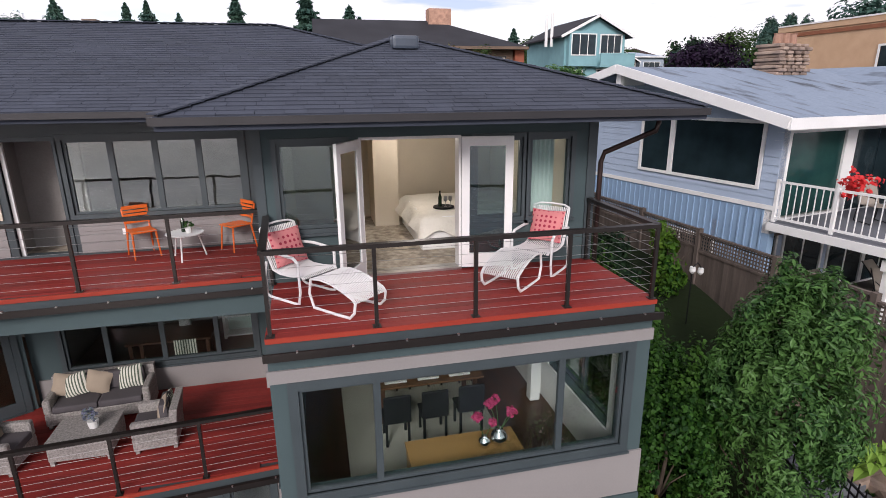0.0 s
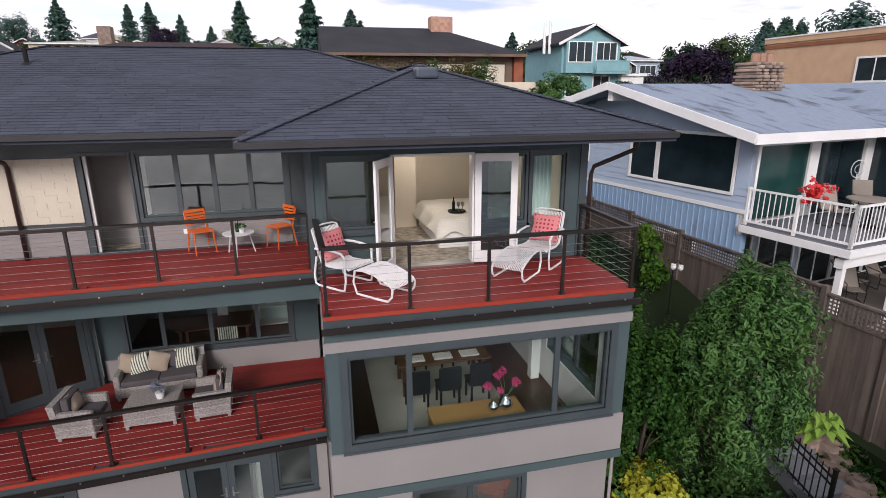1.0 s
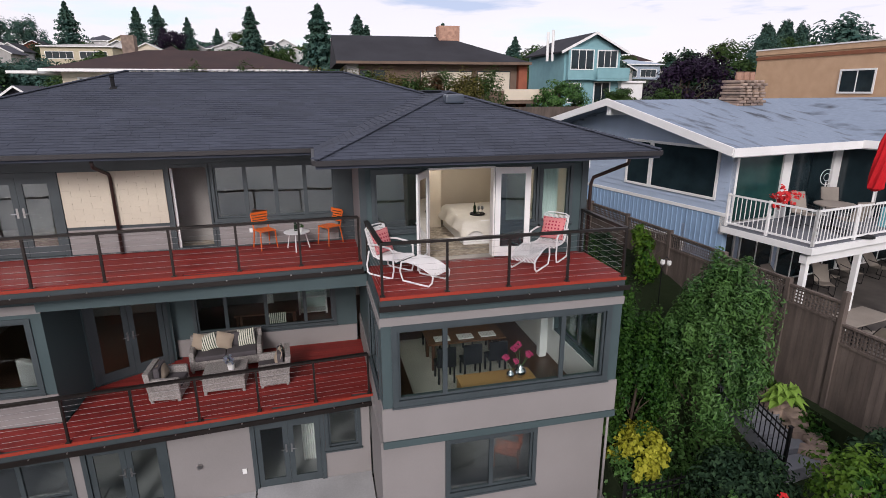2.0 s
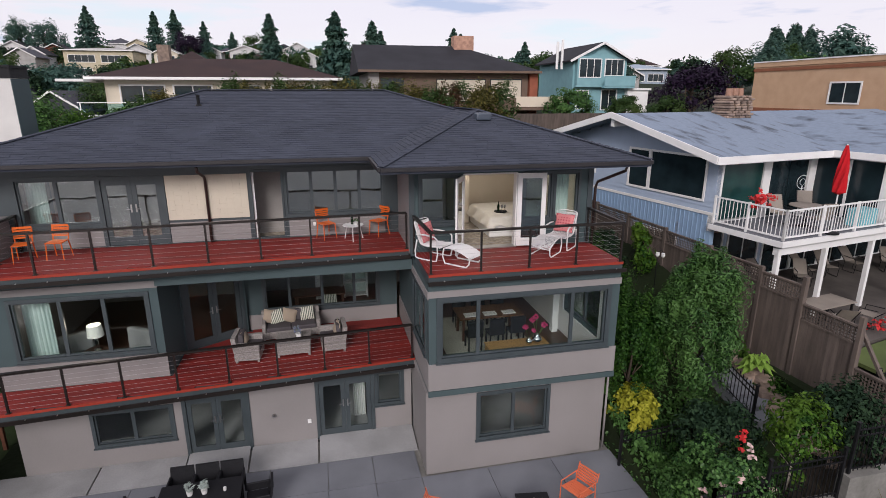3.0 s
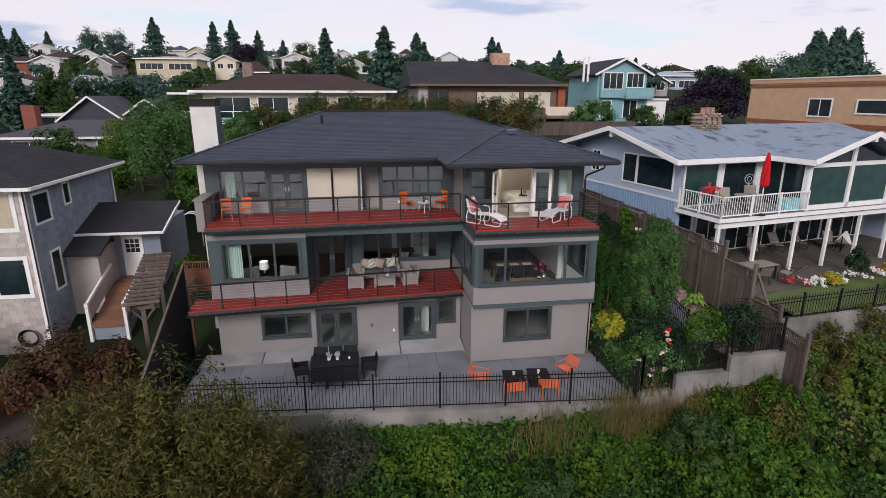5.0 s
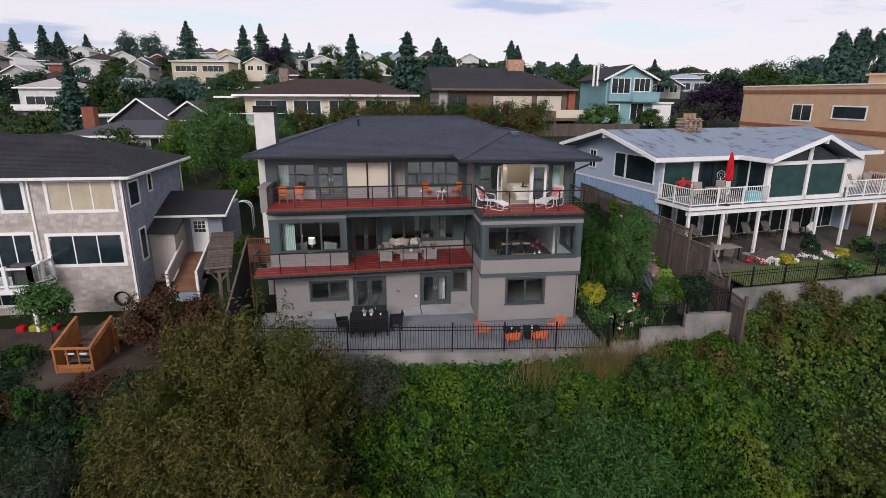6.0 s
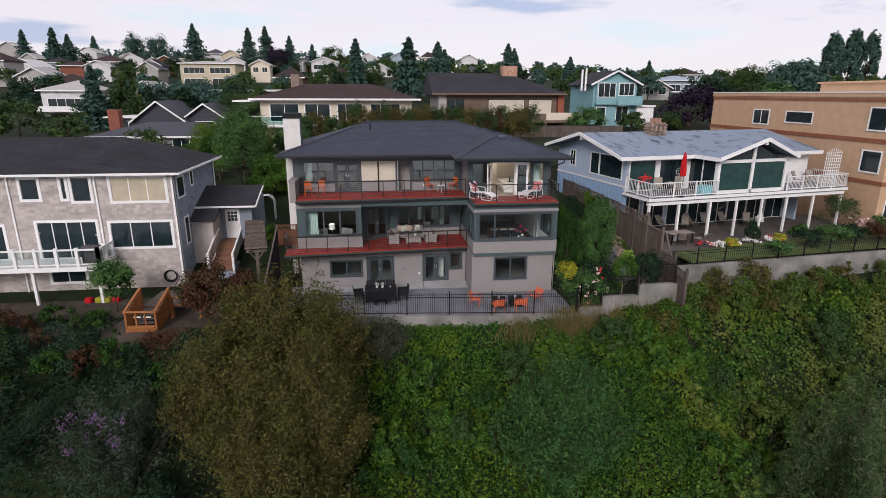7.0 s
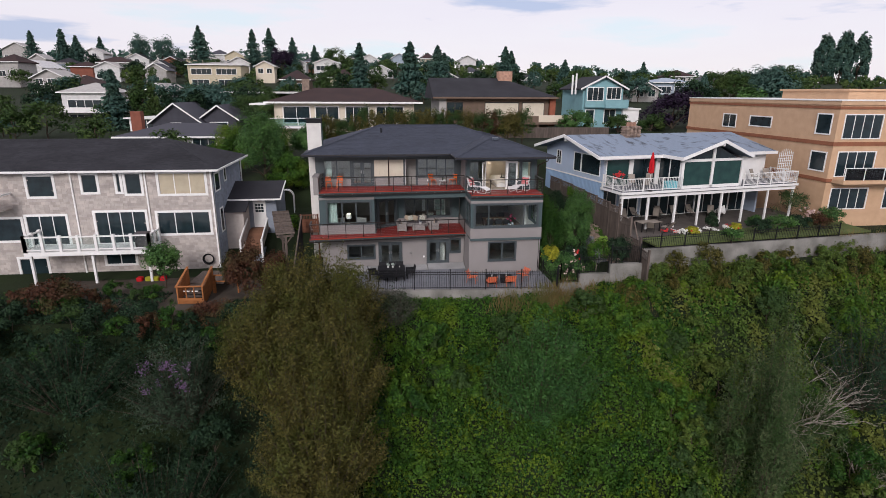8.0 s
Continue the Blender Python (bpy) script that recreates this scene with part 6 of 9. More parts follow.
for wx, wy, wr1, wt, ws in ((12.6, -12.4, 0.8, 9.6, 15), (13.9, -13.2, 1.0, 12.2, 151), (14.9, -12.4, 0.8, 10.4, 152), (13.2, -14.4, 1.0, 9.0, 153)):
    shoots("silver_willow", "silvery green willow on the bluff", wx, wy, -9.5, (wr1, wr1), wt, L_SILVER, 7500, ws, 0.17, BARK, stems=22, loose=0.95, thick=0.015, lean=0.6, aspect=0.22)


def bare_tree(name, label, x, y, z, h, spread, seed, mat):
    """A leafless, much-forked shrub."""
    rng = random.Random(seed)
    t = thing(name, label, "shrub", pose(x, y, z))
    g = Geo()

    def grow(p, d, ln, r, k):
        q = p + d * ln * 0.5 + Vector((rng.gauss(0, 0.06), rng.gauss(0, 0.06), rng.gauss(0, 0.04))) * ln
        e = p + d * ln + Vector((rng.gauss(0, 0.1), rng.gauss(0, 0.1), rng.gauss(0, 0.06))) * ln
        g.tube([p, q, e], r, 4, r * 0.55)
        if k:
            for _ in range(3 if k > 2 else 2):
                nd = (d + Vector((rng.gauss(0.1, 0.5), rng.gauss(-0.1, 0.4), rng.gauss(0.08, 0.3)))).normalized()
                grow(e if rng.random() < 0.6 else q, nd, ln * rng.uniform(0.55, 0.85), r * 0.58, k - 1)

    for _ in range(5):
        grow(Vector((0, 0, 0)), Vector((rng.gauss(0.25, 0.5) * spread, rng.gauss(-0.15, 0.4) * spread, 1)).normalized(), h * 0.42, 0.05, 4)
    part("branching", g, mat, t, kind="stuff")
    return t


bare_tree("bare_shrub", "bare pale-branched shrub on the bluff", 17.0, -11.2, -7.2, 6.2, 1.3, 5, PALEBARK)
bare_tree("bare_shrub", "bare pale-branched shrub on the bluff", 20.8, -13.2, -10.0, 4.2, 1.1, 6, PALEBARK)
shoots("silver_willow", "silvery willow with pale stems", 16.2, -12.0, -9.0, (2.2, 2.0), 7.6, L_SILVER, 9500, 16, 0.16, BARK, 0.7, stems=32, loose=1.2, thick=0.016)
shoots("silver_willow", "silvery willow low on the bluff", 22.5, -14.5, -12.5, (2.6, 2.2), 6.5, L_SILVER, 8000, 26, 0.17, BARK, 0.7, stems=26, loose=1.2, thick=0.016)
shoots("olive_shrub", "dark olive shrub at the edge of the bluff", 22.5, -10.0, -6.0, (3.5, 3.0), 6.0, L_DARK, 9000, 17, 0.18)
shoots("butterfly_bush", "grey-green buddleia with purple flower spikes", -17.0, -8.2, -5.5, (2.8, 2.2), 5.2, leafmat("buddleia_leaves", (0.025, 0.045, 0.025), (0.06, 0.085, 0.055), (0.02, 0.045, 0.02), 0.6), 12000, 18, 0.17, lean=0.6)
shoots("butterfly_bush", "grey-green buddleia beneath the patio fence", -5.4, -4.6, -1.6, (1.4, 0.8), 2.3, leafmat("mauve_green_leaves", (0.035, 0.055, 0.028), (0.11, 0.10, 0.085), (0.03, 0.06, 0.02), 1.2), 6000, 19, 0.13, lean=0.6)
shoots("dark_shrub", "large dark green shrub on the bluff", -23.5, -7.2, -5.0, (4.0, 2.5), 4.8, L_DARK, 14000, 20, 0.18)
shoots("dark_shrub", "large dark green shrub on the bluff", -17.5, -13.0, -10.5, (4.5, 3.0), 7.2, L_DARK, 14000, 21, 0.18)
shoots("dark_shrub", "large dark green shrub on the bluff", -30.5, -8.0, -5.0, (4.5, 3.0), 5.2, L_DARK, 10000, 22, 0.2)
rs_ = random.Random(77)
for i in range(210):
    x, y = rs_.uniform(-38, 36), rs_.uniform(-16.5, -4.6)
    if -14.5 < x < -5.5 or 0.5 < x < 5 and y < -7:
        continue
    if not edge(x, y + 1.4):
        continue
    z = height_at(x, y) + max(0.0, 0.7 * mound(x, y))
    mt = rs_.choice((L_DARK, L_FARGRN, L_DARK, L_DARK, L_BRAMBLE)) if x < -6 else rs_.choice((L_IVY, L_BRAMBLE, L_EAST, L_FARGRN, L_EAST if x > 10 else L_IVY))
    r = rs_.uniform(0.7, 1.7)
    tree("wild_shrub", "wild leafy shrub rising from the bluff's scrub", x, y, z - 0.3, 0.7 + r * rs_.uniform(0.7, 1.6), r * 0.9, mt, int(1700 * r), 0.16, 600 + i, 0.04, 0.03, 26, 0.22, category="shrub", group="wild shrubs on the bluff", limbs=4, aspect=0.5)
# taller growth leaning on the pale wall and along the yard's edge
for i in range(44):
    x = 9.2 + i * 0.8 + rs_.uniform(-0.3, 0.3)
    y = plot_at(x, -4)[1] - rs_.uniform(0.5, 1.5)
    r = rs_.uniform(0.55, 1.15)
    tree("wild_shrub", "wild leafy shrub growing against the wall's foot", x, y, height_at(x, y) - 0.2, 1.0 + r * rs_.uniform(0.8, 1.7), r, rs_.choice((L_IVY, L_EAST, L_EAST, L_EAST, L_WILLOW)), int(1500 * r), 0.15, 850 + i, 0.03, 0.03, 24, 0.26, category="shrub", group="wild shrubs on the bluff", limbs=4, aspect=0.45)
for i in range(26):
    x = -36 + i * 0.95 + rs_.uniform(-0.3, 0.3)
    y = plot_at(x, -4)[1] - rs_.uniform(-0.3, 1.2)
    r = rs_.uniform(0.6, 1.3)
    tree("wild_shrub", "wild leafy shrub at the yard's edge", x, y, height_at(x, y) - 0.2, 0.8 + r * rs_.uniform(0.6, 1.2), r, rs_.choice((L_DARK, L_DARK, L_FARGRN, L_BRAMBLE, L_RED)), int(1500 * r), 0.15, 920 + i, 0.03, 0.03, 24, 0.26, category="shrub", group="wild shrubs on the bluff", limbs=4, aspect=0.45)
for i in range(16):
    x, y = -34 + i * 0.86, rs_.uniform(-3.2, 0.8)
    r = rs_.uniform(0.5, 0.95)
    tree("yard_shrub", "low leafy shrub in the neighbour's yard", x, y, -0.95, 0.5 + r * rs_.uniform(0.6, 1.1), r, rs_.choice((L_DARK, L_FARGRN, L_RED, L_BRAMBLE)), int(1500 * r), 0.13, 960 + i, 0.03, 0.03, 24, 0.26, category="shrub", group="shrubs in the neighbour's yard", limbs=4, aspect=0.5)
PURPLE = leafmat("purple_petals", (0.09, 0.05, 0.11), (0.16, 0.10, 0.18), None, 1)
rng0 = np.random.default_rng(5)
P0 = np.concatenate([rng0.normal((c[0], c[1], c[2]), (0.1, 0.1, 0.16), (26, 3)) for c in [(-17.2 + 1.1 * math.sin(i * 2.4), -9.7 + 0.3 * math.cos(i * 1.3), -1.7 + 0.55 * math.cos(i * 3.1)) for i in range(11)]])
tagged(part("flower_spikes", leaf_mesh("flower_spikes", P0, np.tile((0, -1.0, 0.5), (len(P0), 1)), 0.13, 6, 0.4), PURPLE), "purple buddleia flower spikes", "flowers", kind="stuff")

# ---- planting round the houses ----
tree("laurel_tree", "dense upright laurel tree in the side garden", 7.55, 0.2, 0.8, 5.0, 1.15, L_LAUREL, 32000, 0.108, 31, 0.09, 0.05, 130, 0.2, limbs=9, aspect=0.36)
for i, (x, y, h) in enumerate(((5.95, 0.7, 3.6), (6.1, 2.0, 3.9), (5.9, 3.4, 4.0), (6.6, 1.4, 3.0))):
    tree("ivy_shrub", "dense small-leaved dark ivy shrub beside the wing", x, y, 0.35 + 0.16 * y, h + 0.4, 0.82, L_BRAMBLE, 9000, 0.075, 320 + i, 0.06, 0.02, 90, 0.2, category="shrub", group="ivy shrubs beside the wing", aspect=0.75)
rng0 = np.random.default_rng(8)
n0 = 14000
P0 = np.stack([rng0.uniform(5.05, 6.9, n0), rng0.uniform(0.5, 9, n0), rng0.random(n0)], 1)
P0[:, 2] = [0.45 + 0.16 * y + 2.6 * (1 - (x - 5.05) / 1.9) ** 0.7 * (0.6 + 0.4 * math.sin(y * 2.3)) * (0.35 if y < 1.2 else 1) + 0.25 * r for x, y, r in P0]
N0 = np.tile((0.5, -0.7, 0.6), (n0, 1))
tagged(part("ivy_bank", leaf_mesh("ivy_bank", P0, N0, 0.13, 9, 0.8, 0.6), L_LAUREL), "ivy climbing beside the wing", "ivy", kind="stuff")
tree("golden_shrub", "bright golden-yellow shrub by the wing's corner", 5.83, 0.1, 0.62, 1.25, 0.62, L_YELLOW, 2200, 0.11, 33, 0.02, 0.0, 40, 0.34, category="shrub", aspect=0.8)
tree("rose_bush", "climbing rose bush on the iron fence", 5.95, -3.15, 0.3, 1.9, 0.95, L_LAUREL, 3000, 0.09, 34, 0.03, 0.05, 34, 0.3, category="shrub", aspect=0.7)
tree("box_shrub", "round clipped box shrub at the patio corner", 5.5, -2.3, 0.15, 0.95, 0.55, L_LAUREL, 2600, 0.07, 35, 0.03, 0.02, 60, 0.22, category="shrub", aspect=0.7)
tree("garden_shrub", "dark leafy garden shrub", 7.0, -1.9, 0.6, 1.7, 1.1, L_DARK, 3400, 0.12, 36, 0.04, 0.05, 40, 0.3, category="shrub")
tree("garden_shrub", "light green twiggy garden shrub", 7.9, -3.1, 0.9, 2.3, 0.8, L_IVY, 2200, 0.11, 37, 0.04, 0.1, 30, 0.3, bark=PALEBARK, category="shrub")
tree("garden_shrub", "dark leafy shrub beside the lattice fence", 9.3, -3.0, 1.4, 1.8, 0.95, L_DARK, 3000, 0.12, 38, 0.04, 0.05, 40, 0.3, category="shrub")
tree("garden_shrub", "tall thin garden shrub by the cedar fence", 9.2, 5.5, 2.6, 2.6, 0.6, L_IVY, 1500, 0.13, 39, 0.04, 0.1, 24, 0.3, category="shrub")
tree("garden_shrub", "low garden shrub by the house corner", 8.0, 6.5, 2.6, 2.0, 0.9, L_DARK, 2000, 0.14, 40, 0.04, 0.05, 30, 0.3, category="shrub")
# low growth filling the side garden and the yard's beds
for name, label, x0, x1, y0, y1, n, size, mt, sd, up in (("garden_growth", "mixed low green plants filling the side garden", 5.15, 8.3, -3.9, 0.3, 9000, 0.11, L_LAUREL, 61, 0.55), ("bed_growth", "low green plants along the cedar fence", 9.65, 10.2, -3.6, 3.0, 3500, 0.11, L_BRAMBLE, 62, 0.35), ("yard_growth", "low dark plants over the neighbour's yard", -36.0, -20.2, -4.2, 0.6, 9000, 0.15, L_DARK, 63, 0.4), ("yard_growth", "low reddish and green plants in the yard's bed", -18.0, -12.6, -4.3, -2.2, 4500, 0.13, L_RED, 64, 0.5)):
    rng0 = np.random.default_rng(sd)
    P0 = np.stack([rng0.uniform(x0, x1, n), rng0.uniform(y0, y1, n), rng0.random(n)], 1)
    P0[:, 2] = [height_at(x, y) + 0.05 + up * r * max(0.15, 0.8 + 1.6 * noise.noise((x * 0.9, y * 0.9, sd))) for x, y, r in P0]
    tagged(part(name, leaf_mesh(name, P0, np.tile((0.1, -0.5, 0.85), (n, 1)), size, sd, 0.6, 0.6), mt), label, "plants", kind="stuff")
HOSTA = leafmat("hosta_leaves", (0.16, 0.28, 0.04), (0.24, 0.38, 0.07), None, 2)
hs = thing("hosta", "large bright green broad-leaved plant", "plant", pose(9.6, 0.0, 1.85))
for i in range(26):
    a, q = i * 2.4, (i % 5) / 5
    c, s = math.cos(a), math.sin(a)
    r0, r1, w, zz = 0.08, 0.3 + 0.25 * q, 0.12 + 0.04 * q, 0.55 - 0.45 * q
    g = Geo()
    g.v = [(c * r0, s * r0, zz), (c * (r0 + r1) / 2 - s * w, s * (r0 + r1) / 2 + c * w, zz + 0.12), (c * r1 * 1.15, s * r1 * 1.15, zz - 0.06), (c * (r0 + r1) / 2 + s * w, s * (r0 + r1) / 2 - c * w, zz + 0.12), (c * (r0 + r1) / 2, s * (r0 + r1) / 2, zz + 0.06)]
    g.f = [(0, 4, 1), (1, 4, 2), (2, 4, 3), (3, 4, 0)]
    part("leaf", g, HOSTA, hs)


def blooms(name, label, spots, mat, size, seed, each=9):
    rng = np.random.default_rng(seed)
    P = np.concatenate([rng.normal(s, (0.045, 0.045, 0.04), (each, 3)) for s in spots])
    return tagged(part(name, leaf_mesh(name, P, np.tile((0, -0.6, 0.8), (len(P), 1)), size, seed, 0.9, 0.6), mat), label, "flowers", kind="stuff")


PINK = leafmat("pale_pink_petals", (0.65, 0.42, 0.42), (0.75, 0.58, 0.52), None, 1)
CRIM = leafmat("red_petals", (0.55, 0.015, 0.02), (0.65, 0.05, 0.05), None, 1)
WHT = leafmat("white_petals", (0.75, 0.74, 0.68), (0.8, 0.8, 0.78), None, 1)
rr = random.Random(3)
blooms("roses", "pale pink roses on the fence", [(5.95 + rr.gauss(0, 0.42), -3.75 + rr.uniform(-0.2, 0.3), 1.45 + rr.gauss(0, 0.35)) for _ in range(20)], PINK, 0.085, 1)
blooms("red_roses", "red roses in the side garden", [(6.6, -3.0, 2.2), (6.66, -2.95, 2.32), (6.9, -2.7, 1.7)], CRIM, 0.085, 2, 9)
# neighbour's flower beds
fm = pose(11.0, 4.5, 2.3, 0, 0, 10.5)
beds = [(fm @ Vector((x + rr.gauss(0, 0.15), -4.7 + rr.gauss(0, 0.25), 0.22 + 0.1 * rr.random()))) for x in (3.6, 4.4, 5.6, 6.6, 8.2) for _ in range(14)]
blooms("white_flowers", "white flowers edging the terrace", [tuple(p) for p in beds], WHT, 0.1, 3, 8)
beds = [(fm @ Vector((x + rr.gauss(0, 0.3), -4.5 + rr.gauss(0, 0.3), 0.3))) for x in (3.2, 5.0, 8.8) for _ in range(12)]
blooms("red_flowers", "red flowers edging the terrace", [tuple(p) for p in beds], CRIM, 0.1, 4, 6)
beds = [(fm @ Vector((0.42 + rr.gauss(0, 0.22), -1.5 + rr.gauss(0, 0.14), 4.05 + rr.gauss(0, 0.1)))) for _ in range(30)]
blooms("geraniums", "red geraniums on the neighbour's deck", [tuple(p) for p in beds], CRIM, 0.09, 5, 8)
for i, (x, y, r, h, mt) in enumerate(((7.0, -4.4, 0.55, 1.5, L_DARK), (5.0, -4.8, 0.45, 0.6, L_YELLOW), (9.0, -4.7, 0.5, 0.6, L_YELLOW), (11.5, -4.0, 0.6, 0.9, L_LAUREL), (6.2, -7.3, 0.8, 1.0, L_LAUREL), (12, -6.0, 1.1, 1.4, L_LAUREL), (15.5, -6.2, 1.0, 1.2, L_RED), (17.5, -5.6, 1.1, 1.5, L_LAUREL), (14.0, -5.8, 0.9, 1.1, L_DARK), (10.0, -5.9, 0.9, 1.1, L_DARK), (17.0, -2.5, 1.4, 2.4, L_SILVER))):
    p = fm @ Vector((x, y, 0))
    tree("border_shrub", "rounded border shrub in the neighbour's garden", p.x, p.y, 2.25, h, r, mt, int(900 + 900 * r), 0.12, 50 + i, 0.03, 0.03, 30, 0.3, category="shrub", group="neighbour's border shrubs", aspect=0.6)
beds = [(fm @ Vector((17.8 + rr.gauss(0, 0.8), -4.2 + rr.gauss(0, 0.5), 0.7 + rr.gauss(0, 0.2)))) for _ in range(60)]
blooms("pink_flowers", "pink phlox by the tan building", [tuple(p) for p in beds], PINK, 0.16, 6, 8)
# yard of the grey house
tree("ornamental_tree", "small round green tree in the neighbour's yard", -21.0, 1.6, -0.9, 3.1, 1.35, L_LAUREL, 4200, 0.15, 70, 0.06, 0.2, 44, 0.28)
tree("smoke_bush", "red-brown smoke bush beside the grey house", -15.0, -1.2, -1.0, 3.7, 1.45, L_RED, 6000, 0.15, 71, 0.05, 0.05, 44, 0.3, category="shrub")
tree("smoke_bush", "red-brown smoke bush beside the grey house", -13.3, -0.7, -0.9, 3.1, 1.0, L_RED, 4200, 0.15, 72, 0.05, 0.05, 40, 0.3, category="shrub")
tree("smoke_bush", "reddish shrub in front of the grey house", -26.5, -1.5, -1.2, 2.2, 1.7, L_RED, 3000, 0.16, 73, 0.05, 0.05, 40, 0.3, category="shrub")
tree("garden_shrub", "dark leafy shrub at the yard's edge", -20.6, -3.4, -1.6, 1.5, 1.2, L_DARK, 2200, 0.15, 74, 0.04, 0.05, 30, 0.3, category="shrub")
tree("garden_shrub", "leafy shrub between the houses", -13.4, 9.5, 1.0, 1.4, 0.8, L_IVY, 1600, 0.14, 75, 0.04, 0.05, 30, 0.3, category="shrub")
tree("garden_shrub", "dark leafy shrub beside the patio", -11.6, 0.8, -0.4, 1.0, 0.8, L_DARK, 1600, 0.12, 76, 0.04, 0.02, 30, 0.3, category="shrub")
for i, (x, y, h, r) in enumerate(((-17.5, 21, 7.0, 2.6), (-14.8, 18.5, 3.6, 2.0), (-21.0, 26, 5.6, 2.6), (-13.4, 24, 3.2, 1.8), (-18.5, 30, 4.2, 2.4), (-24.5, 27, 4.2, 2.2))):
    tree("garden_tree", "leafy green tree between the houses", x, y, height_at(x, y), h, r, (L_LAUREL, L_IVY, L_IVY)[i % 3], 17000, 0.155, 80 + i, 0.14, 0.02, 90, 0.26, group="trees between the houses")
tree("plum_tree", "dark purple plum shrub", -23.5, 33, 3.8, 3.4, 1.6, L_PURPLE, 2200, 0.25, 90, 0.08, 0.1, 36, 0.28)
tree("blossom_shrub", "pink-tinged shrub behind the grey house", -21.0, 35, 4.2, 3.2, 1.4, leafmat("dusty_pink_leaves", (0.28, 0.17, 0.13), (0.36, 0.24, 0.18), (0.15, 0.15, 0.07), 0.6), 1800, 0.25, 91, 0.08, 0.1, 30, 0.28, category="shrub")

# ---- hedge and houses up the hill ----
for i in range(24):
    x = -12.5 + i * 1.0
    tree("hedge_shrub", "rounded shrub of the olive-green hedge behind the house", x, 25.5 + (i % 3) * 0.6, height_at(x, 25), (9.7 if i < 5 else 10.45) - height_at(x, 25) + 0.2 * math.sin(i * 1.7), 1.25, (L_FARGRN, L_WILLOW, L_WILLOW, L_FARGRN, L_RED if i in (19, 20) else L_WILLOW)[i % 5], 2600, 0.15, 100 + i, 0.06, 0.02, 60, 0.26, category="shrub", group="hedge behind the house")


def simple_house(x0, x1, y, z0, z1, wall_mat, roof_mat, wins, roof=0.35, deep=9.0, gable=False, label="small pale house on the hill", over=0.6, trim=WHITE, west_gable=False):
    """A house on the hill, its front at y facing the bluff: wins are (x, z, w, h, panes) from its lower left corner."""
    w = x1 - x0
    hs_ = house("house", label, pose(x0, y, z0))
    hh = z1 - z0
    rise = roof * (w / 2 if gable else deep / 2)
    part("wall", Geo().box(0, 0, -3, w, deep, hh), wall_mat, hs_)
    if gable:
        g = Geo()
        g.v = [(0, 0, hh), (w, 0, hh), (w / 2, 0, hh + rise), (0, deep, hh), (w, deep, hh), (w / 2, deep, hh + rise)]
        g.f = [(0, 1, 2), (4, 3, 5), (1, 0, 3, 4)]
        part("gable", g, wall_mat, hs_)
        o = over
        g = Geo().slab([(-o, -o, hh - roof * o), (w / 2, -o, hh + rise), (w / 2, deep, hh + rise), (-o, deep, hh - roof * o)][::-1], 0.15)
        g.slab([(w / 2, -o, hh + rise), (w + o, -o, hh - roof * o), (w + o, deep, hh - roof * o), (w / 2, deep, hh + rise)][::-1], 0.15)
        edges = (((-o, -o - 0.03, hh - roof * o - 0.1), (w / 2, -o - 0.03, hh + rise - 0.1)), ((w / 2, -o - 0.03, hh + rise - 0.1), (w + o, -o - 0.03, hh - roof * o - 0.1)))
    else:
        o = over
        g = Geo()
        e = min(w, deep) / 2
        g.v = [(-o, -o, hh), (w + o, -o, hh), (w + o, deep + o, hh), (-o, deep + o, hh), (-o if west_gable else e, deep / 2, hh + rise), (max(w - e, e + 0.1), deep / 2, hh + rise), (-o, -o, hh - 0.2), (w + o, -o, hh - 0.2), (w + o, deep + o, hh - 0.2), (-o, deep + o, hh - 0.2)]
        g.f = [(0, 1, 5, 4), (1, 2, 5), (2, 3, 4, 5), (3, 0, 4), (1, 0, 6, 7), (2, 1, 7, 8), (3, 2, 8, 9), (0, 3, 9, 6), (6, 9, 8, 7)]
        edges = (((-o, -o - 0.04, hh - 0.1), (w + o, -o - 0.04, hh - 0.1)),)
    part("roof", g, roof_mat, hs_)
    bars("fascia", edges, 0.08, 0.22, trim, hs_)
    for x, z, ww, wh, n in wins:
        far_window(hs_, x, z, ww, wh, n, trim=trim, c=0.12)
    return hs_


# maroon-roofed house
AQUAGLASS = glassmat("aqua_railing_glass", (0.62, 0.80, 0.80), gain=2.0)
mh = simple_house(-19.6, -1.0, 41, 7.4, 11.0, BEIGE, BROWNROOF, [(1.2, 0.9, 3.4, 2.0, 2), (5.4, 0.9, 3.0, 2.0, 2), (9.4, 0.9, 3.0, 2.0, 3), (13.5, 0.9, 3.6, 2.0, 3)], 0.36, 10, label="low house with a maroon hipped roof and white eaves", over=1.1)
part("deck", Geo().box(-1.2, -3.0, 0.3, 8.0, 0, 0.55), WHITE, mh)
for x in (-1.0, 3.4, 7.8):
    part("deck_post", Geo().box(x - 0.07, -2.9, -3.5, x + 0.07, -2.76, 0.3), WHITE, mh)
    part("rail_post", Geo().box(x - 0.04, -2.98, 0.55, x + 0.04, -2.93, 1.6), WHITE, mh)
part("deck_rail", Geo().box(-1.2, -3.0, 1.55, 8.0, -2.92, 1.62), WHITE, mh)
part("deck_glass", Geo().box(-1.15, -2.97, 0.65, 7.9, -2.94, 1.5), AQUAGLASS, mh, "pale aqua glass railing")
part("deck_roof", Geo().box(-2.6, -2.6, 3.2, -0.6, 3, 3.4), WHITE, mh)
part("chimney", Geo().box(3.2, 5, 4.5, 4.2, 6, 6.6), STONE, mh)
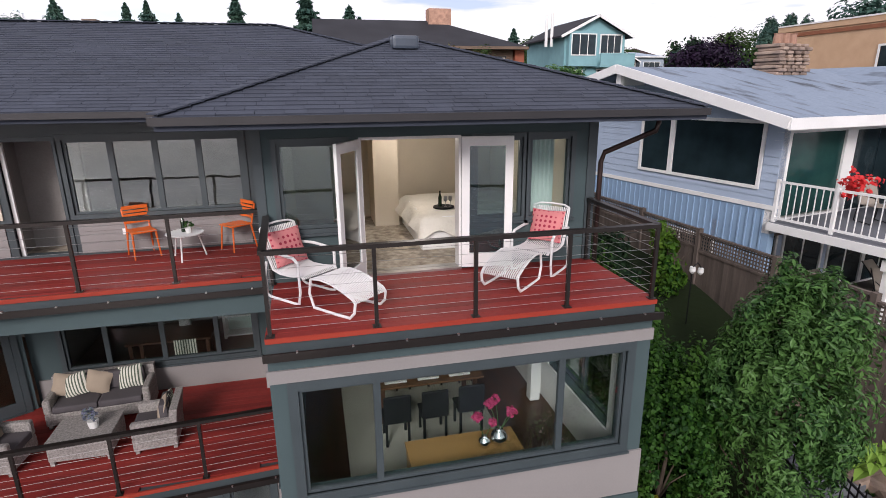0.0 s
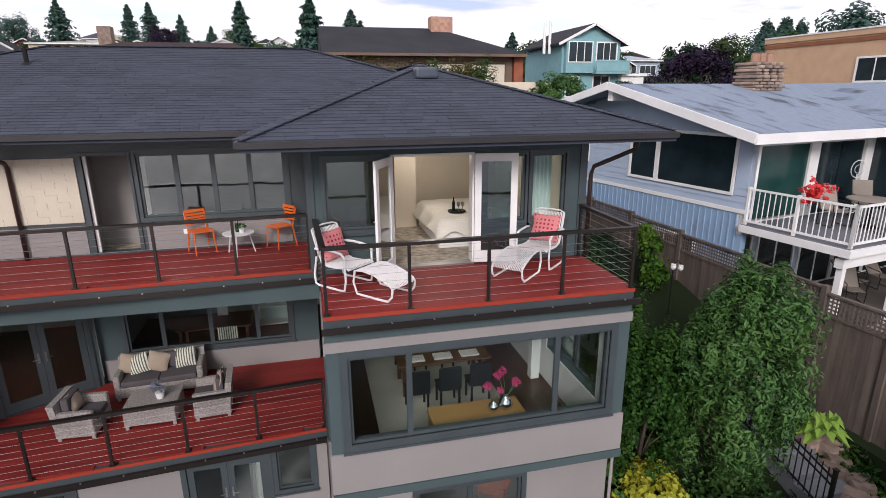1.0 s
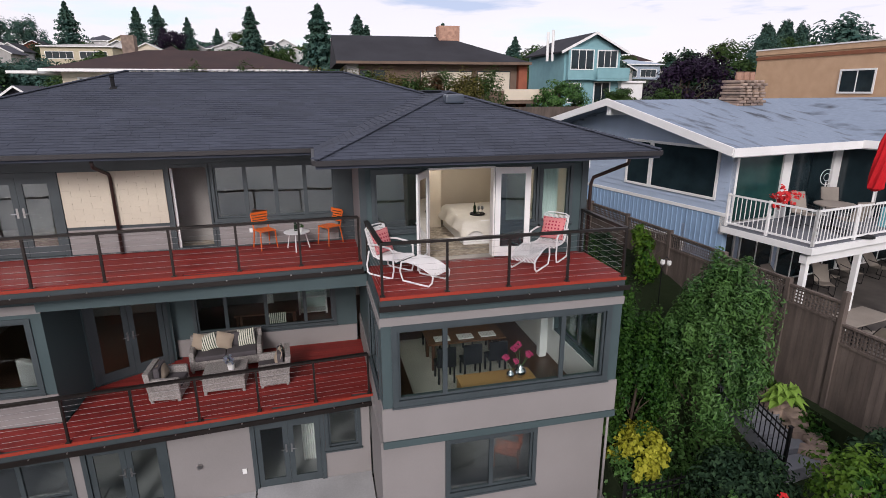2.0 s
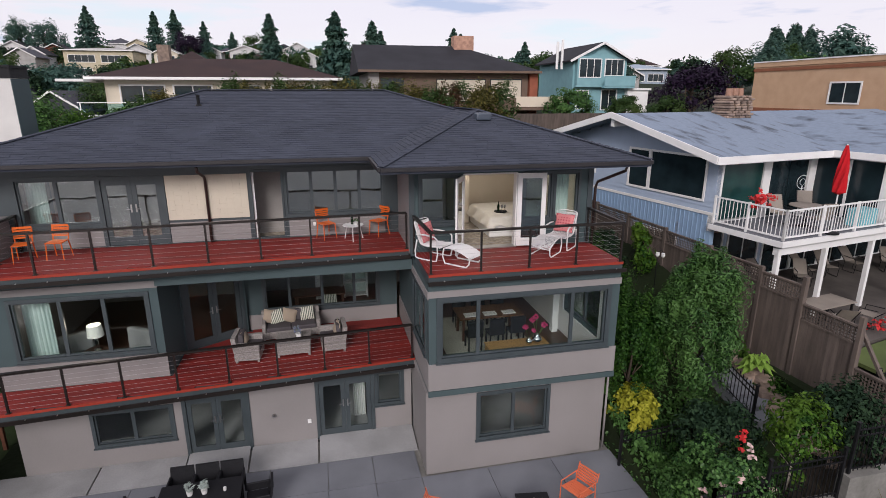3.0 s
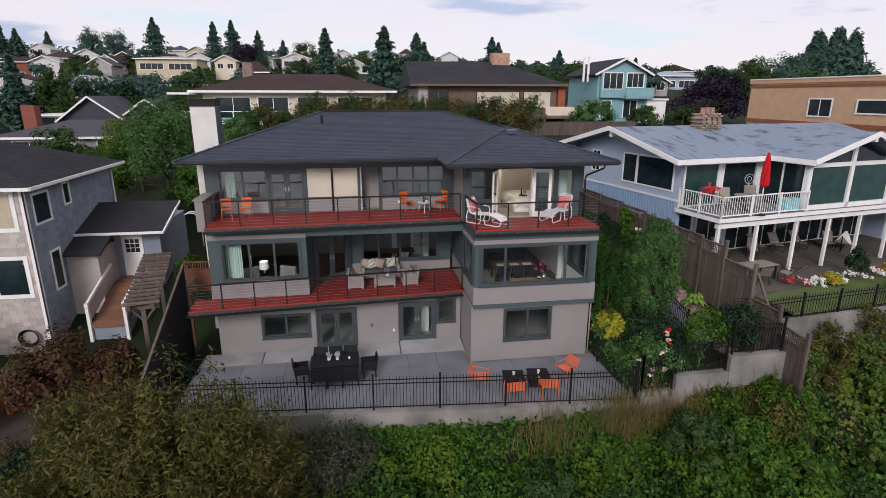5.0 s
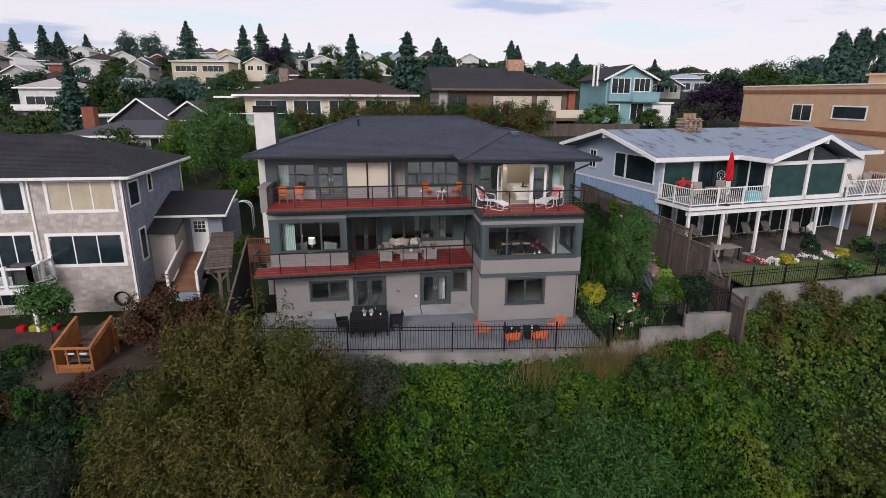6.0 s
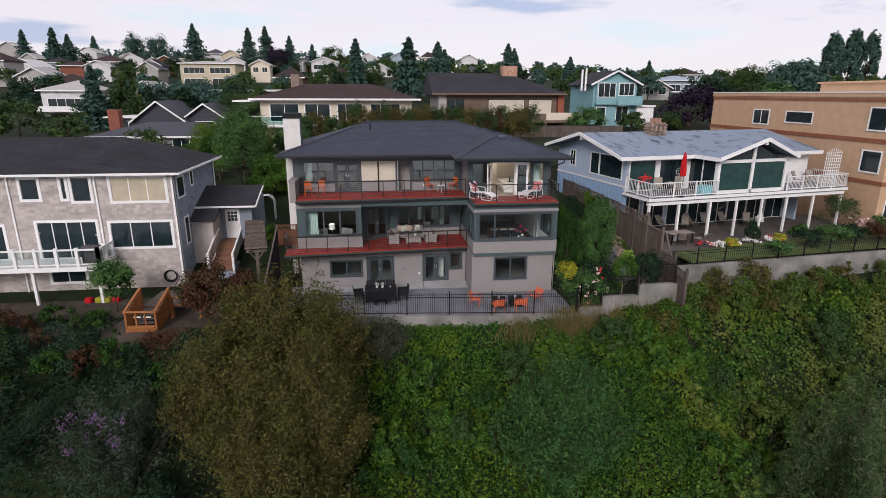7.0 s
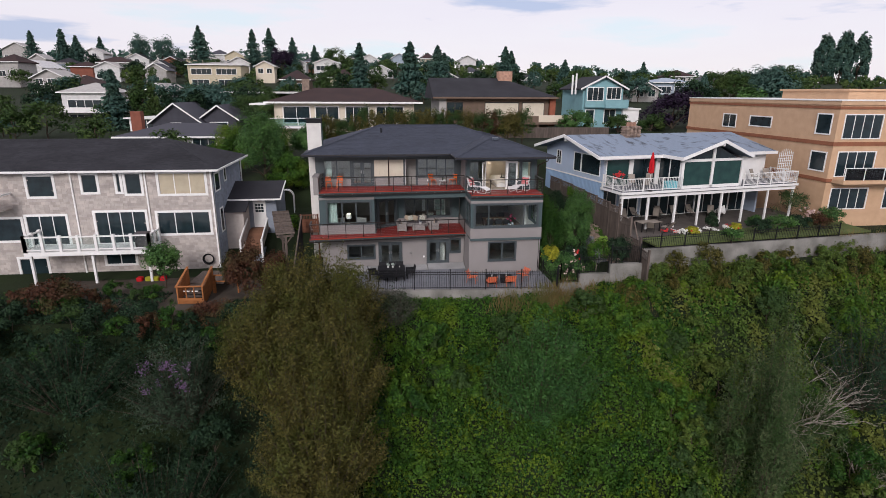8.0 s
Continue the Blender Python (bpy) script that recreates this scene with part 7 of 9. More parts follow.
# brown timber house
bw = simple_house(2.4, 17.6, 40, 7.2, 11.7, BROWNH, BLACKROOF, [(1.0, 1.5, 2.2, 2.3, 2), (6.2, 1.7, 4.8, 2.1, 4), (11.4, 1.7, 3.2, 2.1, 3)], 0.47, 11, label="dark timber house with a shallow black roof", over=1.0, trim=BROWNH, west_gable=True)
part("blind", Geo().box(6.3, -0.07, 1.8, 10.9, -0.055, 3.7).box(11.5, -0.07, 1.8, 14.5, -0.055, 3.7), CREAM, bw, "drawn cream blinds")
part("side_wall", Geo().box(-0.05, -0.2, -1, 0.9, 0.0, 4.4), GREYH, bw)
g = Geo()
g.v = [(-0.06, 0.0, -1), (-0.06, 11, -1), (-0.06, 11, 4.5), (-0.06, 5.5, 6.9), (-0.06, 0.0, 4.5)]
g.v += [(0.0, y, z) for x, y, z in g.v]
g.f = [(4, 3, 2, 1, 0), (5, 6, 7, 8, 9), (0, 1, 6, 5), (1, 2, 7, 6), (2, 3, 8, 7), (3, 4, 9, 8), (4, 0, 5, 9)]
part("gable_wall", g, GREYH, bw)
part("deck", Geo().box(8.5, -3.0, 1.0, 17.6, 0, 1.3).box(8.5, -3.0, 1.3, 17.6, -2.9, 2.1), BROWNH, bw)
part("deck_rail", Geo().box(13.0, -3.05, 1.3, 17.7, -2.95, 2.2), BEIGE, bw)
for x in (8.7, 13, 17.4):
    part("deck_post", Geo().box(x - 0.1, -2.9, -3, x + 0.1, -2.7, 1.0), BROWNH, bw)
part("stairs", Geo().beam((5.8, -2.9, -1.5), (8.5, -2.9, 1.1), 0.9, 0.25), BROWNH, bw)
part("chimney", Geo().box(9.0, 4.5, 4.5, 11.0, 5.9, 8.0), BRICK, bw, "brick chimney")
part("side_board", Geo().box(15.3, -0.3, 0.6, 16.1, 0.3, 4.3), pmat("red_cedar_boards", (0.30, 0.10, 0.06), None, 0.8), bw)
# teal house
th = simple_house(23.4, 29.4, 42.5, 7.6, 13.2, TEALH, BLACKROOF, [(0.5, 3.7, 2.6, 1.8, 3), (3.6, 3.9, 2.0, 1.5, 3), (0.6, 0.6, 1.2, 1.7, 1), (3.4, 0.5, 1.6, 1.9, 2)], 0.5, 9, True, "teal two-storey house with white-trimmed gable")
part("balcony", Geo().box(3.0, -1.2, 2.6, 6.4, 0.0, 2.8).box(3.0, -1.25, 2.8, 6.4, -1.15, 3.7).box(2.98, -1.27, 3.7, 6.42, -1.13, 3.8), TEALH, th)
part("bay", Geo().box(0.2, -0.6, 2.7, 3.0, 0.0, 5.7), TEALH, th)
far_window(th, 0.45, 3.7, 2.3, 1.7, 3, y=-0.6)
part("porch", Geo().box(6.0, -0.6, -0.5, 8.4, 3, 2.4).box(5.9, -0.8, 2.4, 8.6, 3, 2.6), WHITE, th)
part("flue", Geo().lathe([(0.14, 4.5), (0.14, 7.4)], 8, -0.6, 1.5).lathe([(0.14, 4.5), (0.14, 7.2)], 8, -1.1, 1.6), WHITE, th, "tall white flues")
tagged(part("timber_fence", Geo().box(2, 33.9, 6.0, 24, 34.0, 8.0), FENCEW), "low timber fence below the hill houses", "fence", kind="structure")
CREAMH = pmat("cream_house_paint", (0.55, 0.48, 0.34), None, 0.7)
PALEH = pmat("off_white_house_paint", (0.66, 0.65, 0.64), None, 0.7)
BLUEH = pmat("grey_blue_house_paint", (0.34, 0.40, 0.47), None, 0.7)
BRICKH = pmat("red_brick_house", (0.25, 0.09, 0.06), None, 0.85)
DARKH = pmat("charcoal_house_paint", (0.06, 0.06, 0.075), None, 0.7)
W2 = [(0.8, 0.6, 1.6, 1.4, 2), (3.6, 0.6, 1.6, 1.4, 2)]
W4 = W2 + [(0.8, 3.2, 1.6, 1.4, 2), (3.6, 3.2, 1.6, 1.4, 2)]
wb = simple_house(-65.5, -56.5, 80, 5.6, 12.0, PALEH, GREYH, [(1.0, 3.2, 6.0, 1.7, 4), (1.0, 0.4, 6.5, 1.8, 5)], 0.4, 9, label="white house with two long balconies")
part("balcony", Geo().box(-0.5, -2.0, 2.6, 9.2, 0, 2.8).box(-0.5, -2.05, 2.8, 9.2, -1.95, 3.6).box(-0.5, -2.0, -0.4, 9.2, 0, -0.2).box(-0.5, -2.05, -0.2, 9.2, -1.95, 0.6), WHITE, wb)
simple_house(-52.9, -48.6, 88, 8.2, 12.6, GREYH, GREYH, [(0.9, 1.0, 2.4, 2.2, 3)], 0.6, 12, True, "grey house with an arched gable window")
dg = simple_house(-43.0, -35.5, 62, 4.5, 7.6, DARKH, DARKH, [(3.0, 1.2, 1.5, 1.4, 1)], 0.75, 12, True, "charcoal house with steep white-edged gables")
simple_house(-35.8, -30.0, 64, 5.0, 8.0, DARKH, DARKH, [(1.5, 0.8, 2.8, 1.3, 1)], 0.7, 10, True, "charcoal house with steep white-edged gables")
simple_house(-40.5, -24.5, 43, 4.0, 6.4, GREYH, DARKH, [(1.5, 0.6, 3.0, 1.3, 2), (9.5, 0.4, 3.0, 1.6, 3)], 0.3, 10, label="low house with a charcoal hipped roof")
simple_house(-47.0, -41.0, 63, 5.2, 8.0, WHITE, WHITE, [(1.0, 0.8, 3.5, 1.6, 2)], 0.06, 6, label="flat-roofed white annexe between the trees")
tagged(part("brick_stack", Geo().box(-41.4, 50, 3.0, -40.0, 51.2, 9.4), BRICKH), "red brick chimney stack", "chimney", kind="structure")
simple_house(-63.4, -47.5, 150, 11.5, 20.2, CREAMH, GREYH, [(1, 5.8, 6.0, 1.6, 4), (8.5, 5.8, 6.0, 1.6, 4), (1, 2.4, 5.0, 1.8, 3), (9, 2.4, 5.0, 1.8, 3)], 0.15, 12, label="large cream house with many windows")
simple_house(-117.5, -110.5, 160, 13.5, 19.5, PALEH, PALEH, [(1.0, 0.8, 5.0, 1.8, 5)], 0.6, 14, True, "white gambrel-roofed house on the hill")
simple_house(-107.0, -100.0, 170, 15.0, 20.0, BRICKH, BROWNROOF, W2, 0.4, 9, label="small red brick house")
for i, (x0, x1, y, z0, z1, mt) in enumerate(((-130, -122, 230, 23, 28, PALEH), (-107, -96, 190, 17, 22.3, GREYH), (-106, -97, 212, 20, 24.6, PALEH), (-100, -93.5, 222, 22, 27, PALEH), (-168, -156, 240, 25, 29.5, GREYH), (-112, -106, 140, 15.5, 20, GREYH), (-8, 0.5, 160, 15.5, 19, PALEH), (28.5, 36, 190, 17, 20, GREYH), (-45, -39, 160, 17.5, 20.5, BEIGE), (-27.5, -21.5, 100, 12, 15, BROWNH), (51, 57, 85, 11, 13.2, GREYH), (-79, -71, 232, 24, 28, PALEH), (-71, -63, 228, 23.5, 27.5, CREAMH), (95, 103, 150, 15.5, 18, PALEH), (-88, -81, 200, 19, 23.5, BRICKH), (-140, -131, 180, 16, 21, BLUEH), (10, 19, 130, 12.5, 16, GREYH), (-18, -11, 120, 13, 16, BEIGE), (45, 53, 160, 13, 16.5, PALEH), (118, 128, 170, 13, 17, GREYH), (-92, -84, 120, 10.5, 15.5, GREYH), (-78, -70, 105, 9.0, 13.5, BROWNH), (-60, -52, 185, 18.5, 22.5, PALEH), (-36, -29, 215, 21, 24.5, BRICKH))):
    simple_house(x0, x1, y, z0, z1, mt, (GREYH, BROWNROOF, BLACKROOF, DARKH)[i % 4], W4 if z1 - z0 > 4.6 else W2, 0.5, 9, i % 2 == 0)
wv = simple_house(-28.0, -19.0, 180, 16.5, 22.6, PALEH, PALEH, [(0.8, 3.4, 7.4, 1.5, 5), (0.8, 0.8, 7.4, 1.6, 4)], 0.35, 10, True, "white house with rows of windows")
simple_house(68.5, 79.5, 110, 11.8, 15.2, BLUEH, BLUEH, [(1, 0.6, 4.0, 1.6, 3), (6, 0.6, 4.0, 1.6, 3)], 0.25, 10, label="grey-blue house with a veranda")
hr_ = random.Random(91)
for i, (x, y) in enumerate(((-150, 170), (-138, 205), (-128, 150), (-119, 185), (-112, 228), (-95, 160), (-90, 236), (-84, 176), (-76, 150), (-74, 205), (-66, 172), (-58, 226), (-52, 206), (-44, 232), (-38, 192), (-18, 236), (-12, 205), (2, 230), (14, 212), (34, 236), (-160, 205), (-172, 180))):
    w, up = hr_.uniform(5, 8.5), hr_.uniform(2.8, 4.6)
    z = height_at(x, y) + 0.6
    simple_house(x, x + w, y, z, z + up, (PALEH, GREYH, PALEH, BLUEH, BEIGE, PALEH, CREAMH)[i % 7], (DARKH, GREYH, BROWNROOF, BLACKROOF)[i % 4], [(0.6, 0.6, 1.3, 1.2, 1), (2.6, 0.6, 1.3, 1.2, 1)], hr_.uniform(0.4, 0.65), 8, i % 3 != 0)
cp = thing("carport", "long flat pale carport roof", "carport", pose(-36.4, 80, 9.5))
part("roof", Geo().box(0, 0, 2.4, 15.5, 6, 2.75), PALEH, cp)
for x in (0.5, 7.5, 15):
    part("post", Geo().box(x - 0.1, 0.3, -2, x + 0.1, 0.5, 2.4), PALEH, cp)
for i, (x, y, z, h, r) in enumerate(((-123, 200, 20, 14, 4.2), (-118.5, 201, 20, 12, 3.8), (-70.3, 190, 20, 15, 4.0), (-51.2, 190, 20, 14, 3.8), (-44.2, 185, 20, 14, 3.8), (-36.6, 190, 20.5, 11, 3.4), (-9.3, 90, 11.5, 10.5, 2.3), (8.8, 100, 12.2, 10.3, 3.0), (10.8, 104, 12.2, 9, 2.6), (32, 130, 14.3, 10.5, 3.4), (34.5, 133, 14.3, 9.6, 3.2), (43.4, 110, 12.3, 8, 2.4), (-127, 240, 25, 10, 2.4), (109, 200, 16, 9, 3.0), (-50.1, 66, 4.5, 10.8, 2.6), (-30, 205, 21, 9, 3), (16, 150, 15, 8, 2.4), (60, 160, 14, 8, 2.4), (-150, 230, 24, 12, 3.4), (20, 200, 18, 7, 2.2), (89, 120, 11, 7, 2.2))):
    conifer("fir_tree", "tall dark fir on the hill", x, y, z, h, r * (1.1 + 0.35 * ((i * 7) % 5) / 4), L_FIR, 200 + i, 3600, 0.115 * h ** 0.75, 0.8, "firs on the hill")
conifer("fir_tree", "broad green fir behind the maroon-roofed house", 1.3, 85, 11.0, 10.9, 4.0, L_FIR, 240, 3200, 0.9, 0.75, "firs on the hill")
for i, x in enumerate((241.0, 251.5, 262.0)):
    tree("poplar_tree", "tall dark columnar poplar tree", x, 256, 15.0, 28 + 2.5 * (i == 1), 5.2, L_FIR, 6000, 1.3, 250 + i, 0.5, 0.02, 120, 0.2, group="poplars")
for i, (x, y, z, h, r, mt) in enumerate(((46.5, 34, 5.0, 10.2, 3.4, L_FIR), (43.2, 34, 5.0, 8.0, 2.4, L_LAUREL), (51, 36, 5.0, 9.0, 3.2, L_FARGRN), (66, 72, 7.8, 9.0, 4.0, L_FARGRN), (71.7, 70, 8.0, 9.4, 4.2, L_FIR), (79, 76, 8.2, 9.6, 4.4, L_FARGRN), (84, 80, 8.5, 9.0, 3.8, L_FIR), (60, 74, 7.8, 7.0, 3.4, L_FIR), (37.2, 42, 5.3, 7.4, 4.9, L_PURPLE), (-46.3, 68, 5.4, 8.4, 2.6, L_FARGRN), (-52.4, 98, 8.2, 6.4, 3.0, L_FARGRN), (-90, 208, 20.5, 12.5, 5.5, L_FIR), (-103, 220, 21.5, 12.5, 4.6, L_FIR), (-22, 200, 21, 8, 4.5, L_FARGRN), (27.3, 38.5, 6.6, 2.7, 1.9, L_FARGRN), (20.4, 36.5, 6.6, 3.4, 2.2, L_LAUREL), (33, 40, 6.3, 3.0, 2.0, L_FARGRN), (-6, 100, 11.5, 5, 3, L_FARGRN), (-38, 170, 17.5, 9, 4.6, L_PURPLE), (-33, 88, 9, 4.5, 4.0, L_FARGRN), (-28, 70, 7.5, 4.5, 4.0, L_FARGRN), (-24, 58, 6.8, 4.0, 3.5, L_FARGRN), (-46, 95, 8.6, 5.0, 3.4, L_FARGRN))):
    tree("hill_tree", "leafy green tree on the hill", x, y, z, h, r, mt, 4800, 0.034 * h + 0.1, 300 + i, 0.22, 0.12, 46, 0.28, group="trees on the hill")
rr = random.Random(12)
for i in range(205):
    x, y = rr.uniform(-150, 120), rr.uniform(62, 230)
    if i > 50:
        x, y = rr.uniform(-85, -22), rr.uniform(30, 100)
    if i > 125:
        x, y = rr.uniform(-22, 60), rr.uniform(60, 110)
    if i > 150:
        x, y = rr.uniform(-165, 20), rr.uniform(115, 215)
    if -45 < x < -22 and 40 < y < 68 or -68 < x < -48 and 72 < y < 96 or -66 < x < -44 and 130 < y < 152:
        continue
    h = rr.uniform(3.2, 6.5)
    tree("hill_shrub", "green tree or shrub between the hill houses", x, y, height_at(x, y), h, h * rr.uniform(0.45, 0.7), rr.choice((L_FARGRN, L_FARGRN, L_FIR, L_DARK)), 1100, 0.07 * h + 0.12, 400 + i, 0.12, 0.05, 30, 0.3, limbs=4, group="shrubs on the hill")

for k_, (y0_, y1_, n_, sz_, hgt_, mt_) in enumerate(((150, 250, 26000, 1.1, 4.5, L_FARGRN), (250, 330, 20000, 1.6, 6.0, L_FIR))):
    rng0 = np.random.default_rng(70 + k_)
    spots = [(rng0.uniform(-330, 300), rng0.uniform(y0_, y1_), rng0.uniform(0.5, 1.0)) for _ in range(260)]
    pts = []
    for sx_, sy_, sh_ in spots:
        z_ = height_at(sx_, sy_)
        q_ = rng0.normal(0, 1, (n_ // 260, 3))
        q_ /= np.linalg.norm(q_, axis=1)[:, None]
        q_ *= rng0.uniform(0.6, 1.0, (len(q_), 1))
        pts.append(q_ * np.array((3.2 * sh_, 3.2 * sh_, hgt_ * sh_ * 0.6)) + np.array((sx_, sy_, z_ + hgt_ * sh_ * 0.5)))
    P0 = np.concatenate(pts)
    tagged(part("far_woods", leaf_mesh("far_woods", P0, np.tile((0, -0.4, 0.8), (len(P0), 1)), sz_, 71 + k_, 0.8, 0.7), mt_), "far woods on the hill", "woods", kind="stuff")


# ---- furniture ----
WHT_METAL = pmat("white_woven_cord", (0.78, 0.77, 0.76), (0.70, 0.69, 0.68), 0.5, wear=0.04)
ORG = pmat("orange_plastic", (0.72, 0.14, 0.015), (0.66, 0.12, 0.012), 0.4, wear=0.04)
CORAL = pmat("coral_painted_metal", (0.72, 0.17, 0.07), (0.64, 0.14, 0.06), 0.45, wear=0.05)
WICKER = pmat("grey_wicker", (0.36, 0.33, 0.31), (0.20, 0.185, 0.17), 0.8, scale=30, fine=90, bump=0.8, depth=0.01, wear=0.3)
CUSH = pmat("charcoal_cushion", (0.095, 0.085, 0.09), (0.075, 0.067, 0.07), 0.9, fine=80, wear=0.1)
SAND = pmat("sand_linen", (0.36, 0.29, 0.22), (0.31, 0.25, 0.19), 0.9, fine=90, wear=0.1)
BLKWICK = pmat("black_wicker", (0.016, 0.016, 0.018), (0.01, 0.01, 0.012), 0.6, scale=25, fine=80, bump=0.6, wear=0.3)
CERAMIC = pmat("white_ceramic", (0.78, 0.77, 0.74), None, 0.3, wear=0.03)
SILVER = pmat("mirror_silver", (0.80, 0.79, 0.77), None, 0.16, metal=1.0, bump=0.05, wear=0.03)
OAK = pmat("honey_oak", (0.42, 0.24, 0.085), (0.34, 0.185, 0.06), 0.45, stretch=(0.6, 5, 5), fine=14, wear=0.15)
LINEN = pmat("cream_bed_linen", (0.72, 0.68, 0.60), (0.66, 0.62, 0.54), 0.9, scale=3, fine=20, bump=0.5, depth=0.02, wear=0.05)
BOTTLE = pmat("dark_green_glass", (0.015, 0.03, 0.015), None, 0.12, wear=0.02)
REDCLOTH = pmat("red_canvas", (0.50, 0.012, 0.018), (0.40, 0.01, 0.014), 0.85, wear=0.1)
SLING = pmat("taupe_sling_fabric", (0.30, 0.26, 0.22), None, 0.8)
WATERY = pmat("turquoise_plastic", (0.16, 0.52, 0.58), None, 0.4)


def checked(name, a, b, scale, stripes=False):
    """A printed cloth: spots or stripes of b on a."""
    m = pmat(name, a, tuple(c * 0.92 for c in a), 0.9, wear=0.06)
    n, l = m.node_tree.nodes, m.node_tree.links
    p = n["Principled BSDF"]
    co = n.new("ShaderNodeTexCoord")
    if stripes:
        tx = n.new("ShaderNodeTexWave")
        tx.inputs["Scale"].default_value, tx.inputs["Distortion"].default_value = scale, 0.3
        out = tx.outputs["Fac"]
    else:
        tx = n.new("ShaderNodeTexVoronoi")
        tx.inputs["Scale"].default_value, tx.inputs["Randomness"].default_value = scale, 0.0
        out = tx.outputs["Distance"]
    l.new(co.outputs["Object"], tx.inputs["Vector"])
    rp = n.new("ShaderNodeValToRGB")
    rp.color_ramp.elements[0].position, rp.color_ramp.elements[1].position = (0.42, 0.5) if stripes else (0.25, 0.33)
    rp.color_ramp.elements[0].color, rp.color_ramp.elements[1].color = (*b, 1), (*a, 1)
    l.new(out, rp.inputs["Fac"])
    l.new(rp.outputs["Color"], p.inputs["Base Color"])
    return m


PINKPRINT = checked("pink_printed_cotton", (0.62, 0.22, 0.22), (0.33, 0.03, 0.06), 13)
STRIPE = checked("striped_cotton", (0.62, 0.60, 0.52), (0.10, 0.12, 0.09), 6, True)


def pillow(name, m, w, h, mat, label, category="pillow"):
    """A plump square cushion lying in its own xz plane."""
    g, n = Geo(), 8
    for side in (1, -1):
        k = len(g.v)
        for j in range(n + 1):
            for i in range(n + 1):
                u, v = 2 * i / n - 1, 2 * j / n - 1
                t = (1 - u * u) ** 0.45 * (1 - v * v) ** 0.45 if abs(u) < 1 and abs(v) < 1 else 0.0
                pull = 1 - 0.07 * (1 - abs(u)) * abs(v) - 0.07 * (1 - abs(v)) * abs(u)
                g.v.append((u * w / 2 * pull, side * t * 0.085, v * h / 2 * pull + h / 2))
        for j in range(n):
            for i in range(n):
                q = (k + j * (n + 1) + i, k + j * (n + 1) + i + 1, k + (j + 1) * (n + 1) + i + 1, k + (j + 1) * (n + 1) + i)
                g.f.append(q if side < 0 else q[::-1])
    ob = part(name, g, mat, smooth=True, m=m)
    return tagged(ob, label, category)


def cords(owner, prof, y0, y1, n, r=0.0085):
    """Single cords running along a curved profile (x, z), side by side from y0 to y1, each a piece of its owner."""
    me = Geo().tube([(x, 0, z) for x, z in prof], r, 5).mesh("cord")
    me.materials.append(WHT_METAL)
    for i in range(n):
        part("cord", me, WHT_METAL, owner, m=pose(0, y0 + (y1 - y0) * (i + 0.5) / n, 0))


def woven_chair(m, group):
    c = thing("lounge_chair", "white woven cord lounge chair on the red deck", "lounge chair", m, group)
    back = [(-0.24, 0.40), (-0.30, 0.52), (-0.38, 0.74), (-0.44, 0.93)]
    seat = [(-0.24, 0.40), (-0.1, 0.365), (0.1, 0.37), (0.32, 0.40), (0.36, 0.37)]
    g = Geo()
    for y in (-0.29, 0.29):
        g.tube([(x, y, z) for x, z in back], 0.014, 6)
    g.tube([(-0.44, -0.29, 0.93), (-0.455, -0.2, 0.965), (-0.46, 0, 0.975), (-0.455, 0.2, 0.965), (-0.44, 0.29, 0.93)], 0.014, 6)
    cords(part("backrest", g, WHT_METAL, c), back, -0.28, 0.28, 19, 0.0095)
    g = Geo()
    for y in (-0.29, 0.29):
        g.tube([(x, y, z) for x, z in seat], 0.014, 6)
    cords(part("seat", g, WHT_METAL, c), seat, -0.28, 0.28, 19, 0.0095)
    for y in (-0.32, 0.32):
        part("arm", Geo().tube([(-0.35, y, 0.64), (-0.1, y, 0.66), (0.22, y, 0.64), (0.3, y, 0.58), (0.3, y, 0.42)], 0.021, 6), WHT_METAL, c)
        part("sled_leg", Geo().tube([(0.3, y, 0.45), (0.31, y, 0.2), (0.27, y, 0.03), (0.18, y, 0.015), (-0.3, y, 0.015), (-0.38, y, 0.04), (-0.4, y, 0.2), (-0.33, y, 0.5)], 0.019, 6), WHT_METAL, c)
    return c


def woven_ottoman(m, group):
    c = thing("footstool", "white woven cord footstool on the red deck", "footstool", m, group)
    top = [(-0.36, 0.40), (-0.2, 0.42), (0.0, 0.40), (0.2, 0.34), (0.36, 0.27), (0.4, 0.22)]
    g = Geo()
    for y in (-0.28, 0.28):
        g.tube([(x, y, z) for x, z in top], 0.014, 6)
    cords(part("seat", g, WHT_METAL, c), top, -0.27, 0.27, 18, 0.0095)
    for y in (-0.28, 0.28):
        part("sled_leg", Geo().tube([(-0.36, y, 0.40), (-0.4, y, 0.2), (-0.33, y, 0.02), (0.1, y, 0.015), (0.3, y, 0.02), (0.38, y, 0.1), (0.4, y, 0.22)], 0.019, 6), WHT_METAL, c)
    return c


